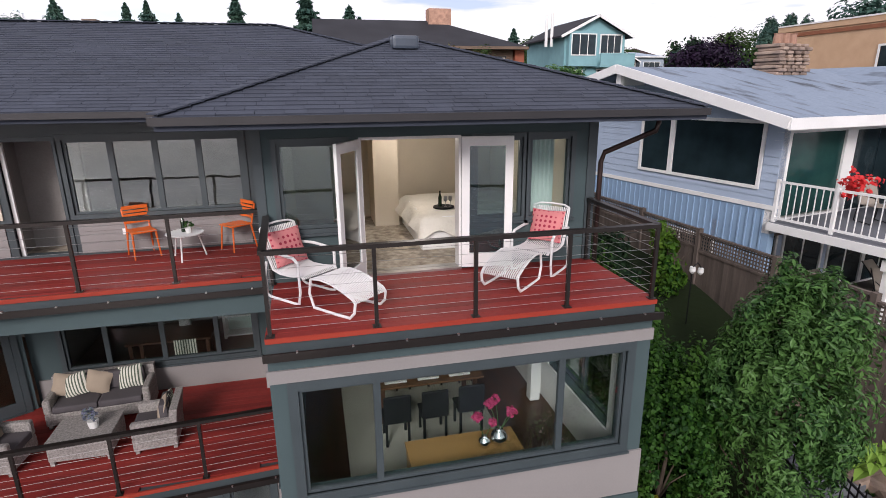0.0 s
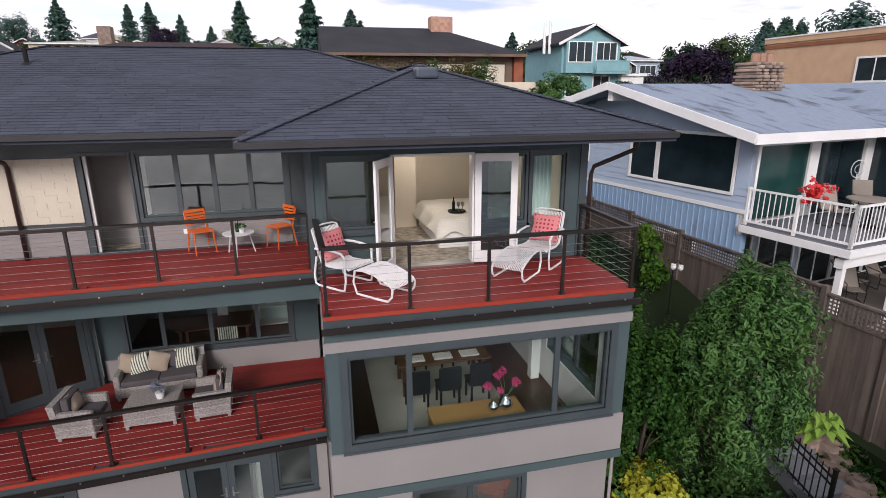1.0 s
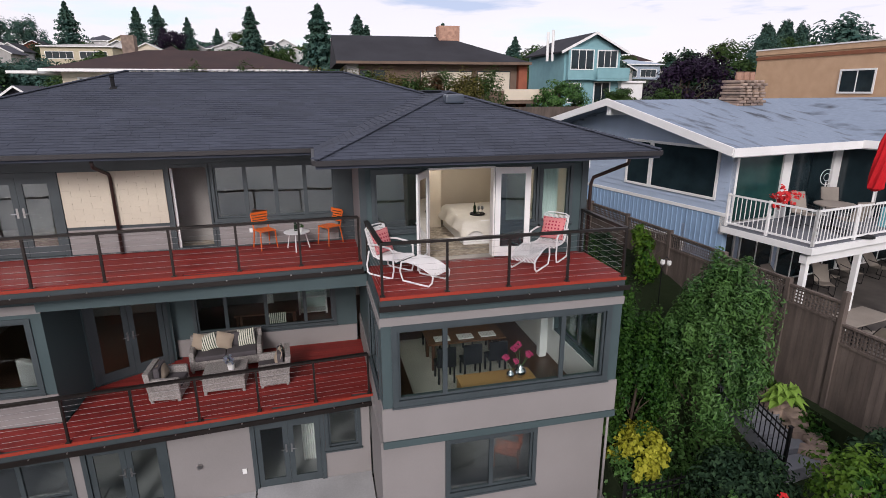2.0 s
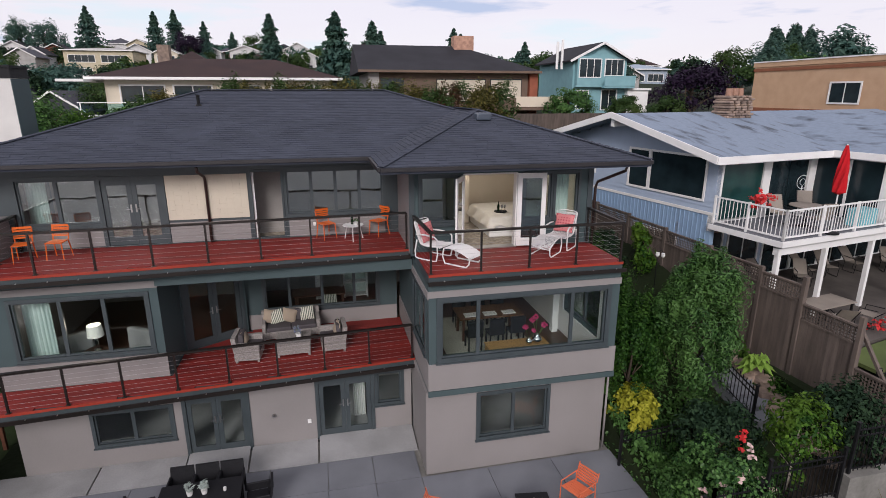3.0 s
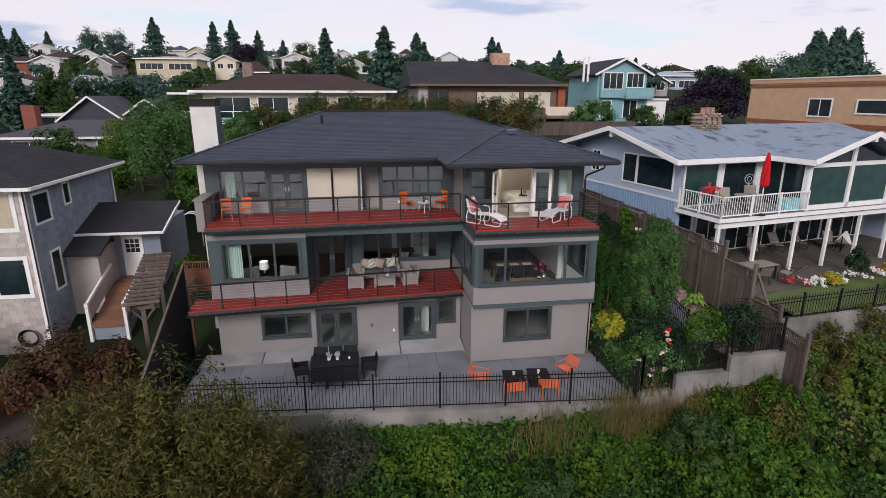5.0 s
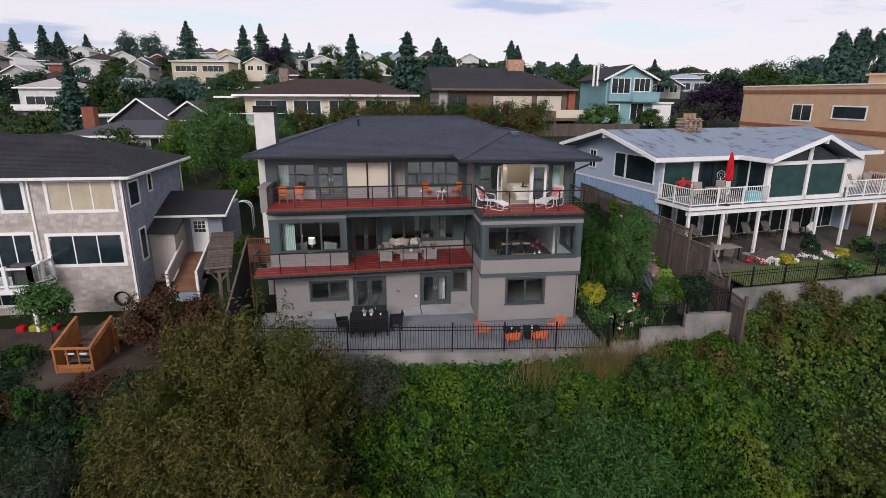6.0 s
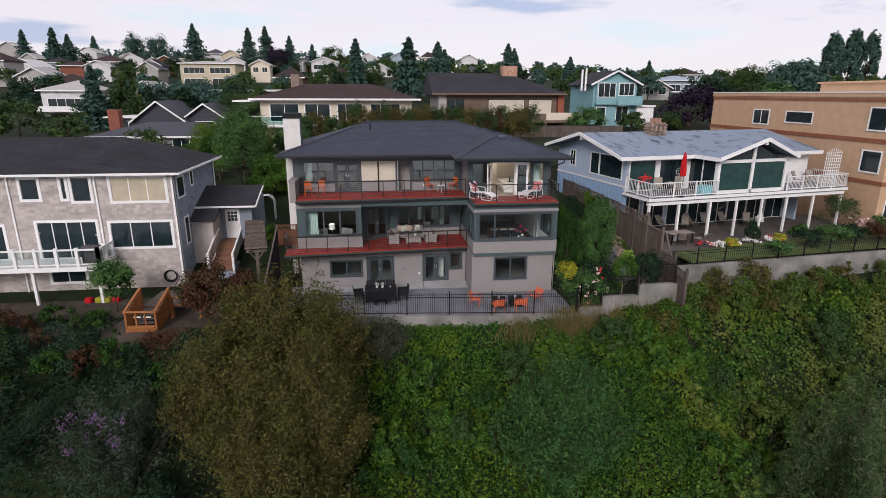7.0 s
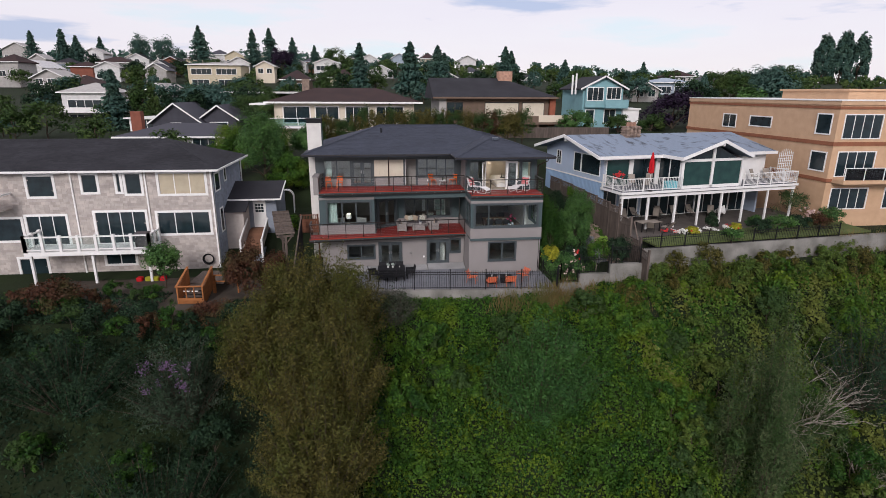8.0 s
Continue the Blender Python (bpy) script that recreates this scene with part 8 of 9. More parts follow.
Z2 = FL2 + 0.002
woven_chair(pose(0.43, 1.3, Z2, 0, 0, -48), "woven loungers on the wing deck")
woven_ottoman(pose(0.99, 0.68, Z2, 0, 0, -48), "woven footstools on the wing deck")
woven_chair(pose(3.96, 1.5, Z2, 0, 0, 224), "woven loungers on the wing deck")
woven_ottoman(pose(3.35, 1.03, Z2, 0, 0, 224), "woven footstools on the wing deck")
pillow("throw_pillow", pose(0.43, 1.3, Z2, 0, 0, -48) @ pose(-0.17, 0, 0.42, 0, 0, 90) @ pose(0, 0, 0, -20), 0.54, 0.5, PINKPRINT, "pink patterned cushion on the woven chair")
pillow("throw_pillow", pose(3.96, 1.5, Z2, 0, 0, 224) @ pose(-0.17, 0, 0.42, 0, 0, 90) @ pose(0, 0, 0, -20), 0.54, 0.5, PINKPRINT, "pink patterned cushion on the woven chair")


def slat_chair(m, group):
    """An orange stacking chair with a slatted back, facing +x."""
    c = thing("garden_chair", "orange plastic chair with a slatted back", "chair", m, group)
    part("seat", Geo().rbox(-0.2, -0.2, 0.435, 0.22, 0.2, 0.46, 0.01, 1), ORG, c)
    for x, y in ((0.18, -0.18), (0.18, 0.18)):
        part("leg", Geo().tube([(x, y, 0.44), (x + 0.04, y * 1.12, 0.0)], 0.018, 6, 0.013), ORG, c)
    for y in (-0.18, 0.18):
        part("leg", Geo().tube([(-0.17, y, 0.44), (-0.24, y * 1.12, 0.0)], 0.018, 6, 0.013), ORG, c)
        part("back_post", Geo().tube([(-0.18, y, 0.44), (-0.22, y * 1.05, 0.62), (-0.27, y * 1.1, 0.8)], 0.016, 6), ORG, c)
    for i in range(5):
        z = 0.55 + i * 0.058
        x = -0.2 - (z - 0.5) * 0.25
        part("back_slat", Geo().hexa([(x + dx + 0.03 * (abs(y) > 0.1), y, z + dz) for dz in (0, 0.04 if i < 4 else 0.06) for y, dx in ((-0.2, 0), (0.2, 0), (0.2, -0.012), (-0.2, -0.012))]), ORG, c)
    return c


slat_chair(pose(-2.25, 3.95, Z2, 0, 0, -62), "orange chairs on the upper deck")
slat_chair(pose(-0.72, 4.0, Z2, 0, 0, 218), "orange chairs on the upper deck")
slat_chair(pose(-9.72, 3.25, Z2, 0, 0, -78), "orange chairs on the upper deck")
slat_chair(pose(-8.98, 3.35, Z2, 0, 0, -95), "orange chairs on the upper deck")
tb_ = thing("side_table", "small round white table with three legs", "table", pose(-1.5, 3.62, Z2))
part("tabletop", Geo().lathe([(0.27, 0.42), (0.3, 0.425), (0.3, 0.44), (0.28, 0.445)], 20), WHT_METAL, tb_)
for i in range(3):
    a = 2.1 * i + 0.4
    part("leg", Geo().tube([(0.2 * math.cos(a), 0.2 * math.sin(a), 0.42), (0.3 * math.cos(a), 0.3 * math.sin(a), 0)], 0.014, 6), WHT_METAL, tb_)
bt = thing("wine_bottle", "dark wine bottle with a plant pot on the table", "bottle", pose(-1.52, 3.66, Z2 + 0.446))
part("bottle", Geo().lathe([(0.035, 0), (0.037, 0.02), (0.037, 0.18), (0.014, 0.24), (0.014, 0.3)], 10), BOTTLE, bt)
pt = thing("potted_plant", "tiny plant in a white pot", "plant", pose(-1.42, 3.56, Z2 + 0.446))
part("pot", Geo().lathe([(0.045, 0), (0.06, 0.09), (0.055, 0.09)], 10), CERAMIC, pt)
P_, N_ = crown_points(90, (0.08, 0.08, 0.06), 3, 12)
P_[:, 2] += 0.13
part("leaves", leaf_mesh("leaves", P_, N_, 0.05, 3), L_LAUREL, pt)


# lounge set on the middle deck
def wicker_seat(name, m, w, label, category, seats, group="", dp=0.68):
    """A wicker armchair or sofa facing -y, its origin at the middle of its back foot line."""
    s = thing(name, label, category, m, group)
    hw = w / 2
    part("base", Geo().rbox(-hw, -dp, 0.06, hw, 0.0, 0.3, 0.02, 1), WICKER, s)
    part("back", Geo().hexa(((-hw, -0.12, 0.3), (hw, -0.12, 0.3), (hw, 0.0, 0.3), (-hw, 0.0, 0.3), (-hw, -0.06, 0.74), (hw, -0.06, 0.74), (hw, 0.06, 0.74), (-hw, 0.06, 0.74))), WICKER, s)
    for x in (-hw, hw - 0.12):
        part("arm", Geo().rbox(x, -dp, 0.3, x + 0.12, -0.06, 0.57, 0.02, 1), WICKER, s)
    for x in (-hw + 0.03, hw - 0.09):
        for y in (-dp + 0.02, -0.08):
            part("foot", Geo().box(x, y, 0, x + 0.06, y + 0.06, 0.06), WICKER, s)
    a = -hw + 0.13
    cw = (w - 0.26) / seats
    for i in range(seats):
        part("seat_cushion", Geo().rbox(a + i * cw + 0.005, -dp - 0.02, 0.3, a + (i + 1) * cw - 0.005, -0.14, 0.43, 0.035, 2), CUSH, s, "charcoal seat cushion")
        part("back_cushion", Geo().rbox(a + i * cw + 0.01, -0.25, 0.43, a + (i + 1) * cw - 0.01, -0.11, 0.78, 0.045, 2), CUSH, s, "charcoal back cushion")
    return s


Z1 = FL1 + 0.002
wicker_seat("sofa", pose(-3.5, 4.66, Z1, 0, 0, 4), 1.72, "grey wicker sofa with charcoal cushions and pillows", "sofa", 2)
wicker_seat("armchair", pose(-1.92, 3.2, Z1, 0, 0, -86), 0.78, "grey wicker armchair with charcoal cushions", "armchair", 1, "wicker armchairs on the middle deck")
wicker_seat("armchair", pose(-4.92, 3.06, Z1, 0, 0, 86), 0.78, "grey wicker armchair with charcoal cushions", "armchair", 1, "wicker armchairs on the middle deck")
ct = thing("coffee_table", "low grey wicker coffee table", "coffee table", pose(-3.36, 3.16, Z1))
part("body", Geo().rbox(-0.46, -0.4, 0.08, 0.46, 0.4, 0.4, 0.015, 1), WICKER, ct)
part("tabletop", Geo().rbox(-0.48, -0.42, 0.4, 0.48, 0.42, 0.43, 0.008, 1), WICKER, ct)
for x in (-0.45, 0.39):
    for y in (-0.38, 0.32):
        part("foot", Geo().box(x, y, 0, x + 0.06, y + 0.06, 0.08), WICKER, ct)
pt = thing("lavender_pot", "lavender in a white pot on the coffee table", "plant", pose(-3.22, 3.12, Z1 + 0.431))
part("pot", Geo().lathe([(0.07, 0), (0.09, 0.13), (0.08, 0.13)], 12), CERAMIC, pt)
P_, N_ = crown_points(260, (0.14, 0.14, 0.13), 7, 22)
P_[:, 2] += 0.24
part("leaves", leaf_mesh("leaves", P_, N_, 0.07, 7, 0.3), leafmat("lavender_leaves", (0.16, 0.22, 0.18), (0.25, 0.25, 0.38), None, 4), pt)
for i, (x, y, rot, mt, lb) in enumerate(((-4.12, 4.3, 12, SAND, "sand-coloured cushion"), (-3.86, 4.27, -14, STRIPE, "striped cushion"), (-3.58, 4.29, 16, SAND, "sand-coloured cushion"), (-2.98, 4.36, -5, STRIPE, "striped cushion"))):
    pillow("throw_pillow", pose(x, y, Z1 + 0.44, -22, rot, 0), 0.44, 0.42, mt, lb + " leaning on the wicker sofa")
pillow("throw_pillow", pose(-2.2, 3.14, Z1 + 0.43, -20, 6, -80), 0.42, 0.4, SAND, "sand-coloured cushion on the wicker armchair")
pillow("throw_pillow", pose(-2.16, 3.36, Z1 + 0.43, -16, -6, -84), 0.4, 0.36, STRIPE, "striped cushion on the wicker armchair")
pillow("throw_pillow", pose(-4.62, 3.06, Z1 + 0.43, -20, 4, 84), 0.42, 0.38, SAND, "sand-coloured cushion on the wicker armchair")


# patio dining set
def wicker_chair(m, group):
    """A black wicker dining armchair facing +y."""
    c = thing("dining_chair", "black wicker dining armchair on the patio", "chair", m, group)
    part("seat", Geo().rbox(-0.27, -0.25, 0.34, 0.27, 0.27, 0.45, 0.02, 1), BLKWICK, c)
    part("backrest", Geo().hexa(((-0.28, -0.27, 0.3), (0.28, -0.27, 0.3), (0.28, -0.22, 0.3), (-0.28, -0.22, 0.3), (-0.27, -0.37, 0.86), (0.27, -0.37, 0.86), (0.27, -0.32, 0.86), (-0.27, -0.32, 0.86))), BLKWICK, c)
    for x in (-0.3, 0.25):
        part("arm", Geo().rbox(x, -0.28, 0.45, x + 0.05, 0.26, 0.66, 0.012, 1), BLKWICK, c)
        for y in (-0.26, 0.2):
            part("leg", Geo().box(x, y, 0, x + 0.05, y + 0.05, 0.45), BLKWICK, c)
    return c


dt = thing("dining_table", "long black wicker dining table on the patio", "table", pose(-5.5, -0.3, 0.002, 0, 0, 1))
part("tabletop", Geo().rbox(-0.92, -0.47, 0.7, 0.92, 0.47, 0.745, 0.01, 1), BLKWICK, dt)
part("apron", Geo().box(-0.86, -0.42, 0.58, 0.86, 0.42, 0.7), BLKWICK, dt)
for x in (-0.86, 0.78):
    for y in (-0.42, 0.34):
        part("leg", Geo().box(x, y, 0, x + 0.08, y + 0.08, 0.58), BLKWICK, dt)
for x in (-6.08, -5.5, -4.92):
    wicker_chair(pose(x, -0.88, 0.002), "dining chairs on the patio")
    wicker_chair(pose(x, 0.34, 0.002, 0, 0, 180), "dining chairs on the patio")
wicker_chair(pose(-6.75, -0.35, 0.002, 0, 0, -82), "dining chairs on the patio")
wicker_chair(pose(-4.22, -0.3, 0.002, 0, 0, 95), "dining chairs on the patio")
AGAVE = leafmat("silver_succulent_leaves", (0.40, 0.46, 0.42), (0.5, 0.56, 0.52), None, 3)
for i, x in enumerate((-5.72, -5.4)):
    pt = thing("succulent_pot", "silvery succulent in a white pot", "plant", pose(x, -0.28, 0.748), "pots on the dining table")
    part("pot", Geo().lathe([(0.06, 0), (0.075, 0.1), (0.065, 0.1)], 10), CERAMIC, pt)
    P_, N_ = crown_points(90, (0.11, 0.11, 0.1), 20 + i, 14)
    P_[:, 2] += 0.2
    part("leaves", leaf_mesh("leaves", P_, N_, 0.13, 20 + i, 0.25), AGAVE, pt)
cd = thing("candle_glass", "small white candle glass on the dining table", "candle", pose(-4.95, -0.28, 0.748))
part("glass", Geo().lathe([(0.035, 0), (0.04, 0.08), (0.035, 0.08)], 10), CERAMIC, cd)


def coral_chair(m, group):
    """A low coral metal patio armchair facing +x."""
    c = thing("patio_armchair", "low coral metal armchair with slats", "chair", m, group)
    for i in range(6):
        part("seat_slat", Geo().box(-0.25 + i * 0.088, -0.27, 0.36 + 0.012 * i, -0.18 + i * 0.088, 0.27, 0.375 + 0.012 * i), CORAL, c)
        z = 0.44 + i * 0.062
        part("back_slat", Geo().box(-0.29 - i * 0.022, -0.27, z, -0.275 - i * 0.022, 0.27, z + 0.048), CORAL, c)
    for y in (-0.29, 0.29):
        part("side_frame", Geo().tube([(0.28, y, 0), (0.27, y, 0.58), (-0.36, y, 0.6), (-0.42, y, 0.82)], 0.016, 6).tube([(-0.3, y, 0.6), (-0.34, y, 0)], 0.016, 6).tube([(0.27, y, 0.42), (-0.3, y, 0.36)], 0.014, 6), CORAL, c)
    return c


coral_chair(pose(-0.1, -1.75, 0.002, 0, 0, -25), "coral chairs on the patio")
coral_chair(pose(3.35, -1.65, 0.002, 0, 0, 205), "coral chairs on the patio")
coral_chair(pose(0.95, -2.75, 0.002, 0, 0, 92), "coral chairs on the patio")
coral_chair(pose(2.25, -2.7, 0.002, 0, 0, 86), "coral chairs on the patio")
for x in (1.15, 2.12):
    st_ = thing("fire_table", "square black wicker side table", "table", pose(x, -1.95, 0.002, 0, 0, -8), "black side tables on the patio")
    part("body", Geo().rbox(-0.36, -0.36, 0.03, 0.36, 0.36, 0.4, 0.02, 1), BLKWICK, st_)
    part("tabletop", Geo().rbox(-0.4, -0.4, 0.4, 0.4, 0.4, 0.43, 0.01, 1), BLKWICK, st_)
    cd = thing("candle_glass", "white candle glass on the side table", "candle", pose(x, -1.95, 0.434), "candles on the side tables")
    part("glass", Geo().lathe([(0.045, 0), (0.055, 0.13), (0.045, 0.13)], 10), CERAMIC, cd)
tagged(part("wall_tap", Geo().lathe([(0.05, -0.05), (0.05, 0.05)], 8), STEEL, m=pose(-4.0, 2.27, 1.0, 90)), "small steel tap on the stucco wall", "tap")
tagged(part("wall_socket", Geo().rbox(-3.1, 2.265, 0.62, -3.0, 2.298, 0.75, 0.008, 1), WHITE), "small white socket box on the wall", "socket")
tagged(part("wall_socket", Geo().rbox(-2.62, 4.2, 5.95, -2.54, 4.222, 6.06, 0.008, 1), WHITE), "small white socket box on the siding", "socket")

# bedroom
bed = thing("bed", "double bed with a cream cover and white valance", "bed", pose(3.38, 4.12, 5.602))
part("valance", Geo().rbox(-0.95, -1.05, 0.0, 1.1, 1.1, 0.34, 0.02, 1), WHITE, bed)
g, n = Geo(), 22
for j in range(n + 1):
    for i in range(n + 1):
        x, y = -1.06 + 2.2 * i / n, -1.16 + 2.3 * j / n
        ex, ey = max(0.0, (-0.9 - x) / 0.16), max(0.0, (-1.0 - y) / 0.16)
        d = max(ex, ey)
        zz = 0.60 - 0.3 * min(1, d) ** 1.5 * (1 + 0.25 * math.sin(x * 9 + y * 7)) + 0.015 * noise.noise((x * 3, y * 3, 1))
        g.v.append((x - 0.06 * (d > 0.5) * math.sin(y * 8), y, zz))
for j in range(n):
    for i in range(n):
        g.f.append((j * (n + 1) + i, j * (n + 1) + i + 1, (j + 1) * (n + 1) + i + 1, (j + 1) * (n + 1) + i))
part("bed_cover", g, LINEN, bed, "cream cover hanging over the edge", smooth=True)
part("mattress", Geo().rbox(-0.9, -1.0, 0.34, 1.08, 1.08, 0.585, 0.04, 2), WHITE, bed)
tr = thing("tray", "dark tray with glasses on the bed", "tray", pose(2.98, 3.72, 6.215))
part("tray", Geo().lathe([(0.19, 0.0), (0.2, 0.025), (0.18, 0.02)], 16), BLACK, tr)
wb_ = thing("wine_bottle", "dark wine bottle standing on the tray", "bottle", pose(2.92, 3.75, 6.238))
part("bottle", Geo().lathe([(0.036, 0), (0.036, 0.17), (0.014, 0.23), (0.014, 0.29)], 10), BOTTLE, wb_)
for dx in (0.03, 0.12):
    wg = thing("wine_glass", "stemmed wine glass on the tray", "glass", pose(2.98 + dx, 3.68, 6.238))
    part("glass", Geo().lathe([(0.035, 0), (0.006, 0.01), (0.006, 0.09), (0.04, 0.13), (0.032, 0.2)], 10), STEEL, wg)
cl = thing("ceiling_light", "small round glowing ceiling light", "ceiling light", pose(2.5, 4.1, TOP - 0.09))
part("globe", Geo().lathe([(0.05, 0), (0.13, 0.03), (0.14, 0.07), (0.1, 0.088)], 16), glowmat("lamp_glass", (1.0, 0.85, 0.6), 6.0), cl)
lamp_data = bpy.data.lights.new("bedroom_light", "POINT")
lamp_data.energy, lamp_data.color, lamp_data.shadow_soft_size = 44, (1.0, 0.92, 0.83), 0.15
lamp = new("bedroom_light", lamp_data)
lamp.matrix_basis = pose(2.5, 4.1, TOP - 0.25)

# dining room
tagged(part("dining_rug", Geo().rbox(0.9, 1.25, 2.482, 3.55, 4.6, 2.5, 0.005, 1), RUG), "large pale wool rug under the dining table", "rug")
dtb = thing("dining_table", "dark wooden dining table", "table", pose(2.45, 3.1, 2.501))
part("tabletop", Geo().rbox(-1.0, -0.5, 0.71, 1.0, 0.5, 0.75, 0.008, 1), pmat("walnut_table", (0.15, 0.075, 0.035), (0.11, 0.052, 0.026), 0.4, stretch=(0.6, 5, 5), fine=14, wear=0.15), dtb)
for x in (-0.9, 0.82):
    for y in (-0.42, 0.34):
        part("leg", Geo().box(x, y, 0, x + 0.08, y + 0.08, 0.71), DARKFLOOR, dtb)
DCH = pmat("black_upholstery", (0.018, 0.019, 0.022), None, 0.6)
first = thing("dining_chair", "black upholstered dining chair at the table", "chair", pose(1.75, 2.2, 2.501), "chairs round the dining table")
part("seat", Geo().rbox(-0.23, -0.22, 0.42, 0.23, 0.24, 0.48, 0.02, 1), DCH, first)
part("backrest", Geo().rbox(-0.23, -0.26, 0.44, 0.23, -0.2, 0.95, 0.02, 1), DCH, first)
for x in (-0.21, 0.17):
    for y in (-0.23, 0.18):
        part("leg", Geo().box(x, y, 0, x + 0.04, y + 0.04, 0.42), DCH, first)
for x, y, r in ((2.4, 2.22, 0), (3.05, 2.25, 0), (1.8, 3.95, 180), (2.45, 3.95, 180), (3.1, 3.95, 180)):
    copy_thing(first, pose(x, y, 2.501, 0, 0, r))
for x in (1.84, 2.44, 3.03):
    tagged(part("place_mat", Geo().rbox(x - 0.2, 2.72, 3.253, x + 0.2, 3.0, 3.285, 0.008, 1), WHITE), "white folded setting on the dining table", "place setting", "settings on the dining table")
sb = thing("sideboard", "low honey oak sideboard under the window", "sideboard", pose(2.55, 0.68, 2.5))
part("body", Geo().box(-0.82, -0.3, 0.1, 0.82, 0.3, 0.72), OAK, sb)
part("top", Geo().rbox(-0.84, -0.33, 0.72, 0.84, 0.33, 0.755, 0.006, 1), OAK, sb)
for x in (-0.8, 0.01):
    dd = part("door", Geo().box(x, -0.325, 0.14, x + 0.79, -0.302, 0.7), OAK, sb)
    part("handle", Geo().rbox(x + (0.62 if x < 0 else 0.1), -0.34, 0.5, x + (0.72 if x < 0 else 0.2), -0.326, 0.58, 0.004, 1), CERAMIC, dd, "white square pull")
for x in (-0.75, 0.69):
    for y in (-0.26, 0.2):
        part("foot", Geo().box(x, y, 0, x + 0.06, y + 0.06, 0.1), OAK, sb)
PINKF = leafmat("magenta_petals", (0.45, 0.03, 0.12), (0.60, 0.08, 0.20), None, 2)
for x, y, s in ((3.06, 0.62, 1.0), (2.83, 0.6, 0.72)):
    vs = thing("vase", "round silver vase with magenta flowers", "vase", pose(x, y, 3.256), "silver vases on the sideboard")
    part("bowl", Geo().lathe([(0.06 * s, 0), (0.12 * s, 0.06 * s), (0.135 * s, 0.13 * s), (0.1 * s, 0.2 * s), (0.05 * s, 0.24 * s), (0.06 * s, 0.27 * s)], 18), SILVER, vs, smooth=True)
    for i in range(4 if s == 1 else 2):
        a = i * 1.9 + 0.4
        hx, hy, hz = 0.2 * math.cos(a) * s, 0.1 * math.sin(a), (0.5 + 0.16 * (i % 3)) * s
        st_ = part("stem", Geo().tube([(0, 0, 0.2 * s), (hx * 0.5, hy * 0.5, hz * 0.7), (hx, hy, hz)], 0.006, 5), L_LAUREL, vs)
        P_, N_ = crown_points(120, (0.075, 0.075, 0.07), 60 + i, 20)
        part("flower_head", leaf_mesh("flower_head", P_ + np.array((hx, hy, hz)), N_, 0.05, 60 + i, 0.8), PINKF, st_)
tagged(part("curtain", Geo().box(4.45, 2.75, 2.5, 4.64, 2.95, 5.1), WHITE), "white curtain gathered beside the dining window", "curtain")
# fill lamp for the dining room; lamp and glowing drum below are additions
lamp_data = bpy.data.lights.new("dining_fill_light", "POINT")
lamp_data.energy, lamp_data.color, lamp_data.shadow_soft_size = 3, (1.0, 0.86, 0.68), 0.2
lamp = new("dining_fill_light", lamp_data)
lamp.matrix_basis = pose(2.45, 3.4, 4.75)
cl = thing("ceiling_light", "added glowing drum light that brightens the dining room", "ceiling light", pose(2.45, 3.4, 4.9))
part("shade", Geo().lathe([(0.2, 0.0), (0.2, 0.18), (0.18, 0.18)], 18), glowmat("added_drum_shade", (1.0, 0.88, 0.68), 2.0), cl)
part("rod", Geo().tube([(0, 0, 0.18), (0, 0, 0.3)], 0.01, 6), BRONZE, cl)

# living room behind the bay window
lt = thing("table_lamp", "table lamp with a white drum shade", "lamp", pose(-8.41, 3.1, 3.1))
part("base", Geo().lathe([(0.09, 0), (0.1, 0.02), (0.03, 0.06), (0.05, 0.2), (0.02, 0.42)], 12), SILVER, lt)
part("shade", Geo().lathe([(0.2, 0.4), (0.17, 0.72), (0.16, 0.72)], 18), glowmat("lamp_shade_cloth", (0.8, 0.77, 0.7), 0.12), lt)
tt_ = thing("side_table", "dark round side table", "table", pose(-8.41, 3.1, 2.482))
part("tabletop", Geo().lathe([(0.32, 0.58), (0.33, 0.6), (0.32, 0.617)], 18), DARKFLOOR, tt_)
part("leg", Geo().lathe([(0.2, 0), (0.04, 0.05), (0.04, 0.58)], 10), DARKFLOOR, tt_)
SOFAW = pmat("grey_sofa_cloth", (0.30, 0.30, 0.30), None, 0.9)
for x, r in ((-7.3, 150), (-9.3, -150)):
    sf_ = thing("armchair", "grey upholstered armchair indoors", "armchair", pose(x, 3.9, 2.482, 0, 0, r), "armchairs in the living room")
    part("seat", Geo().rbox(-0.4, -0.4, 0.1, 0.4, 0.4, 0.45, 0.05, 2), SOFAW, sf_)
    part("back", Geo().rbox(-0.4, 0.28, 0.4, 0.4, 0.45, 0.95, 0.05, 2), SOFAW, sf_)
    for q in (-0.45, 0.35):
        part("arm", Geo().rbox(q, -0.4, 0.1, q + 0.12, 0.4, 0.62, 0.04, 2), SOFAW, sf_)


def curtain(x, y, z0, z1, w, mat, label):
    g, n = Geo(), 28
    for i in range(n + 1):
        g.v += [(x + w * i / n, y + 0.05 * math.sin(i * 1.5), z0), (x + w * i / n, y + 0.05 * math.sin(i * 1.5), z1), (x + w * i / n, y + 0.05 * math.sin(i * 1.5) + 0.012, z0), (x + w * i / n, y + 0.05 * math.sin(i * 1.5) + 0.012, z1)]
    for i in range(n):
        k = 4 * i
        g.f += [(k, k + 4, k + 5, k + 1), (k + 2, k + 3, k + 7, k + 6)]
    ob = part("curtain", g, mat, smooth=True)
    return tagged(ob, label, "curtain")


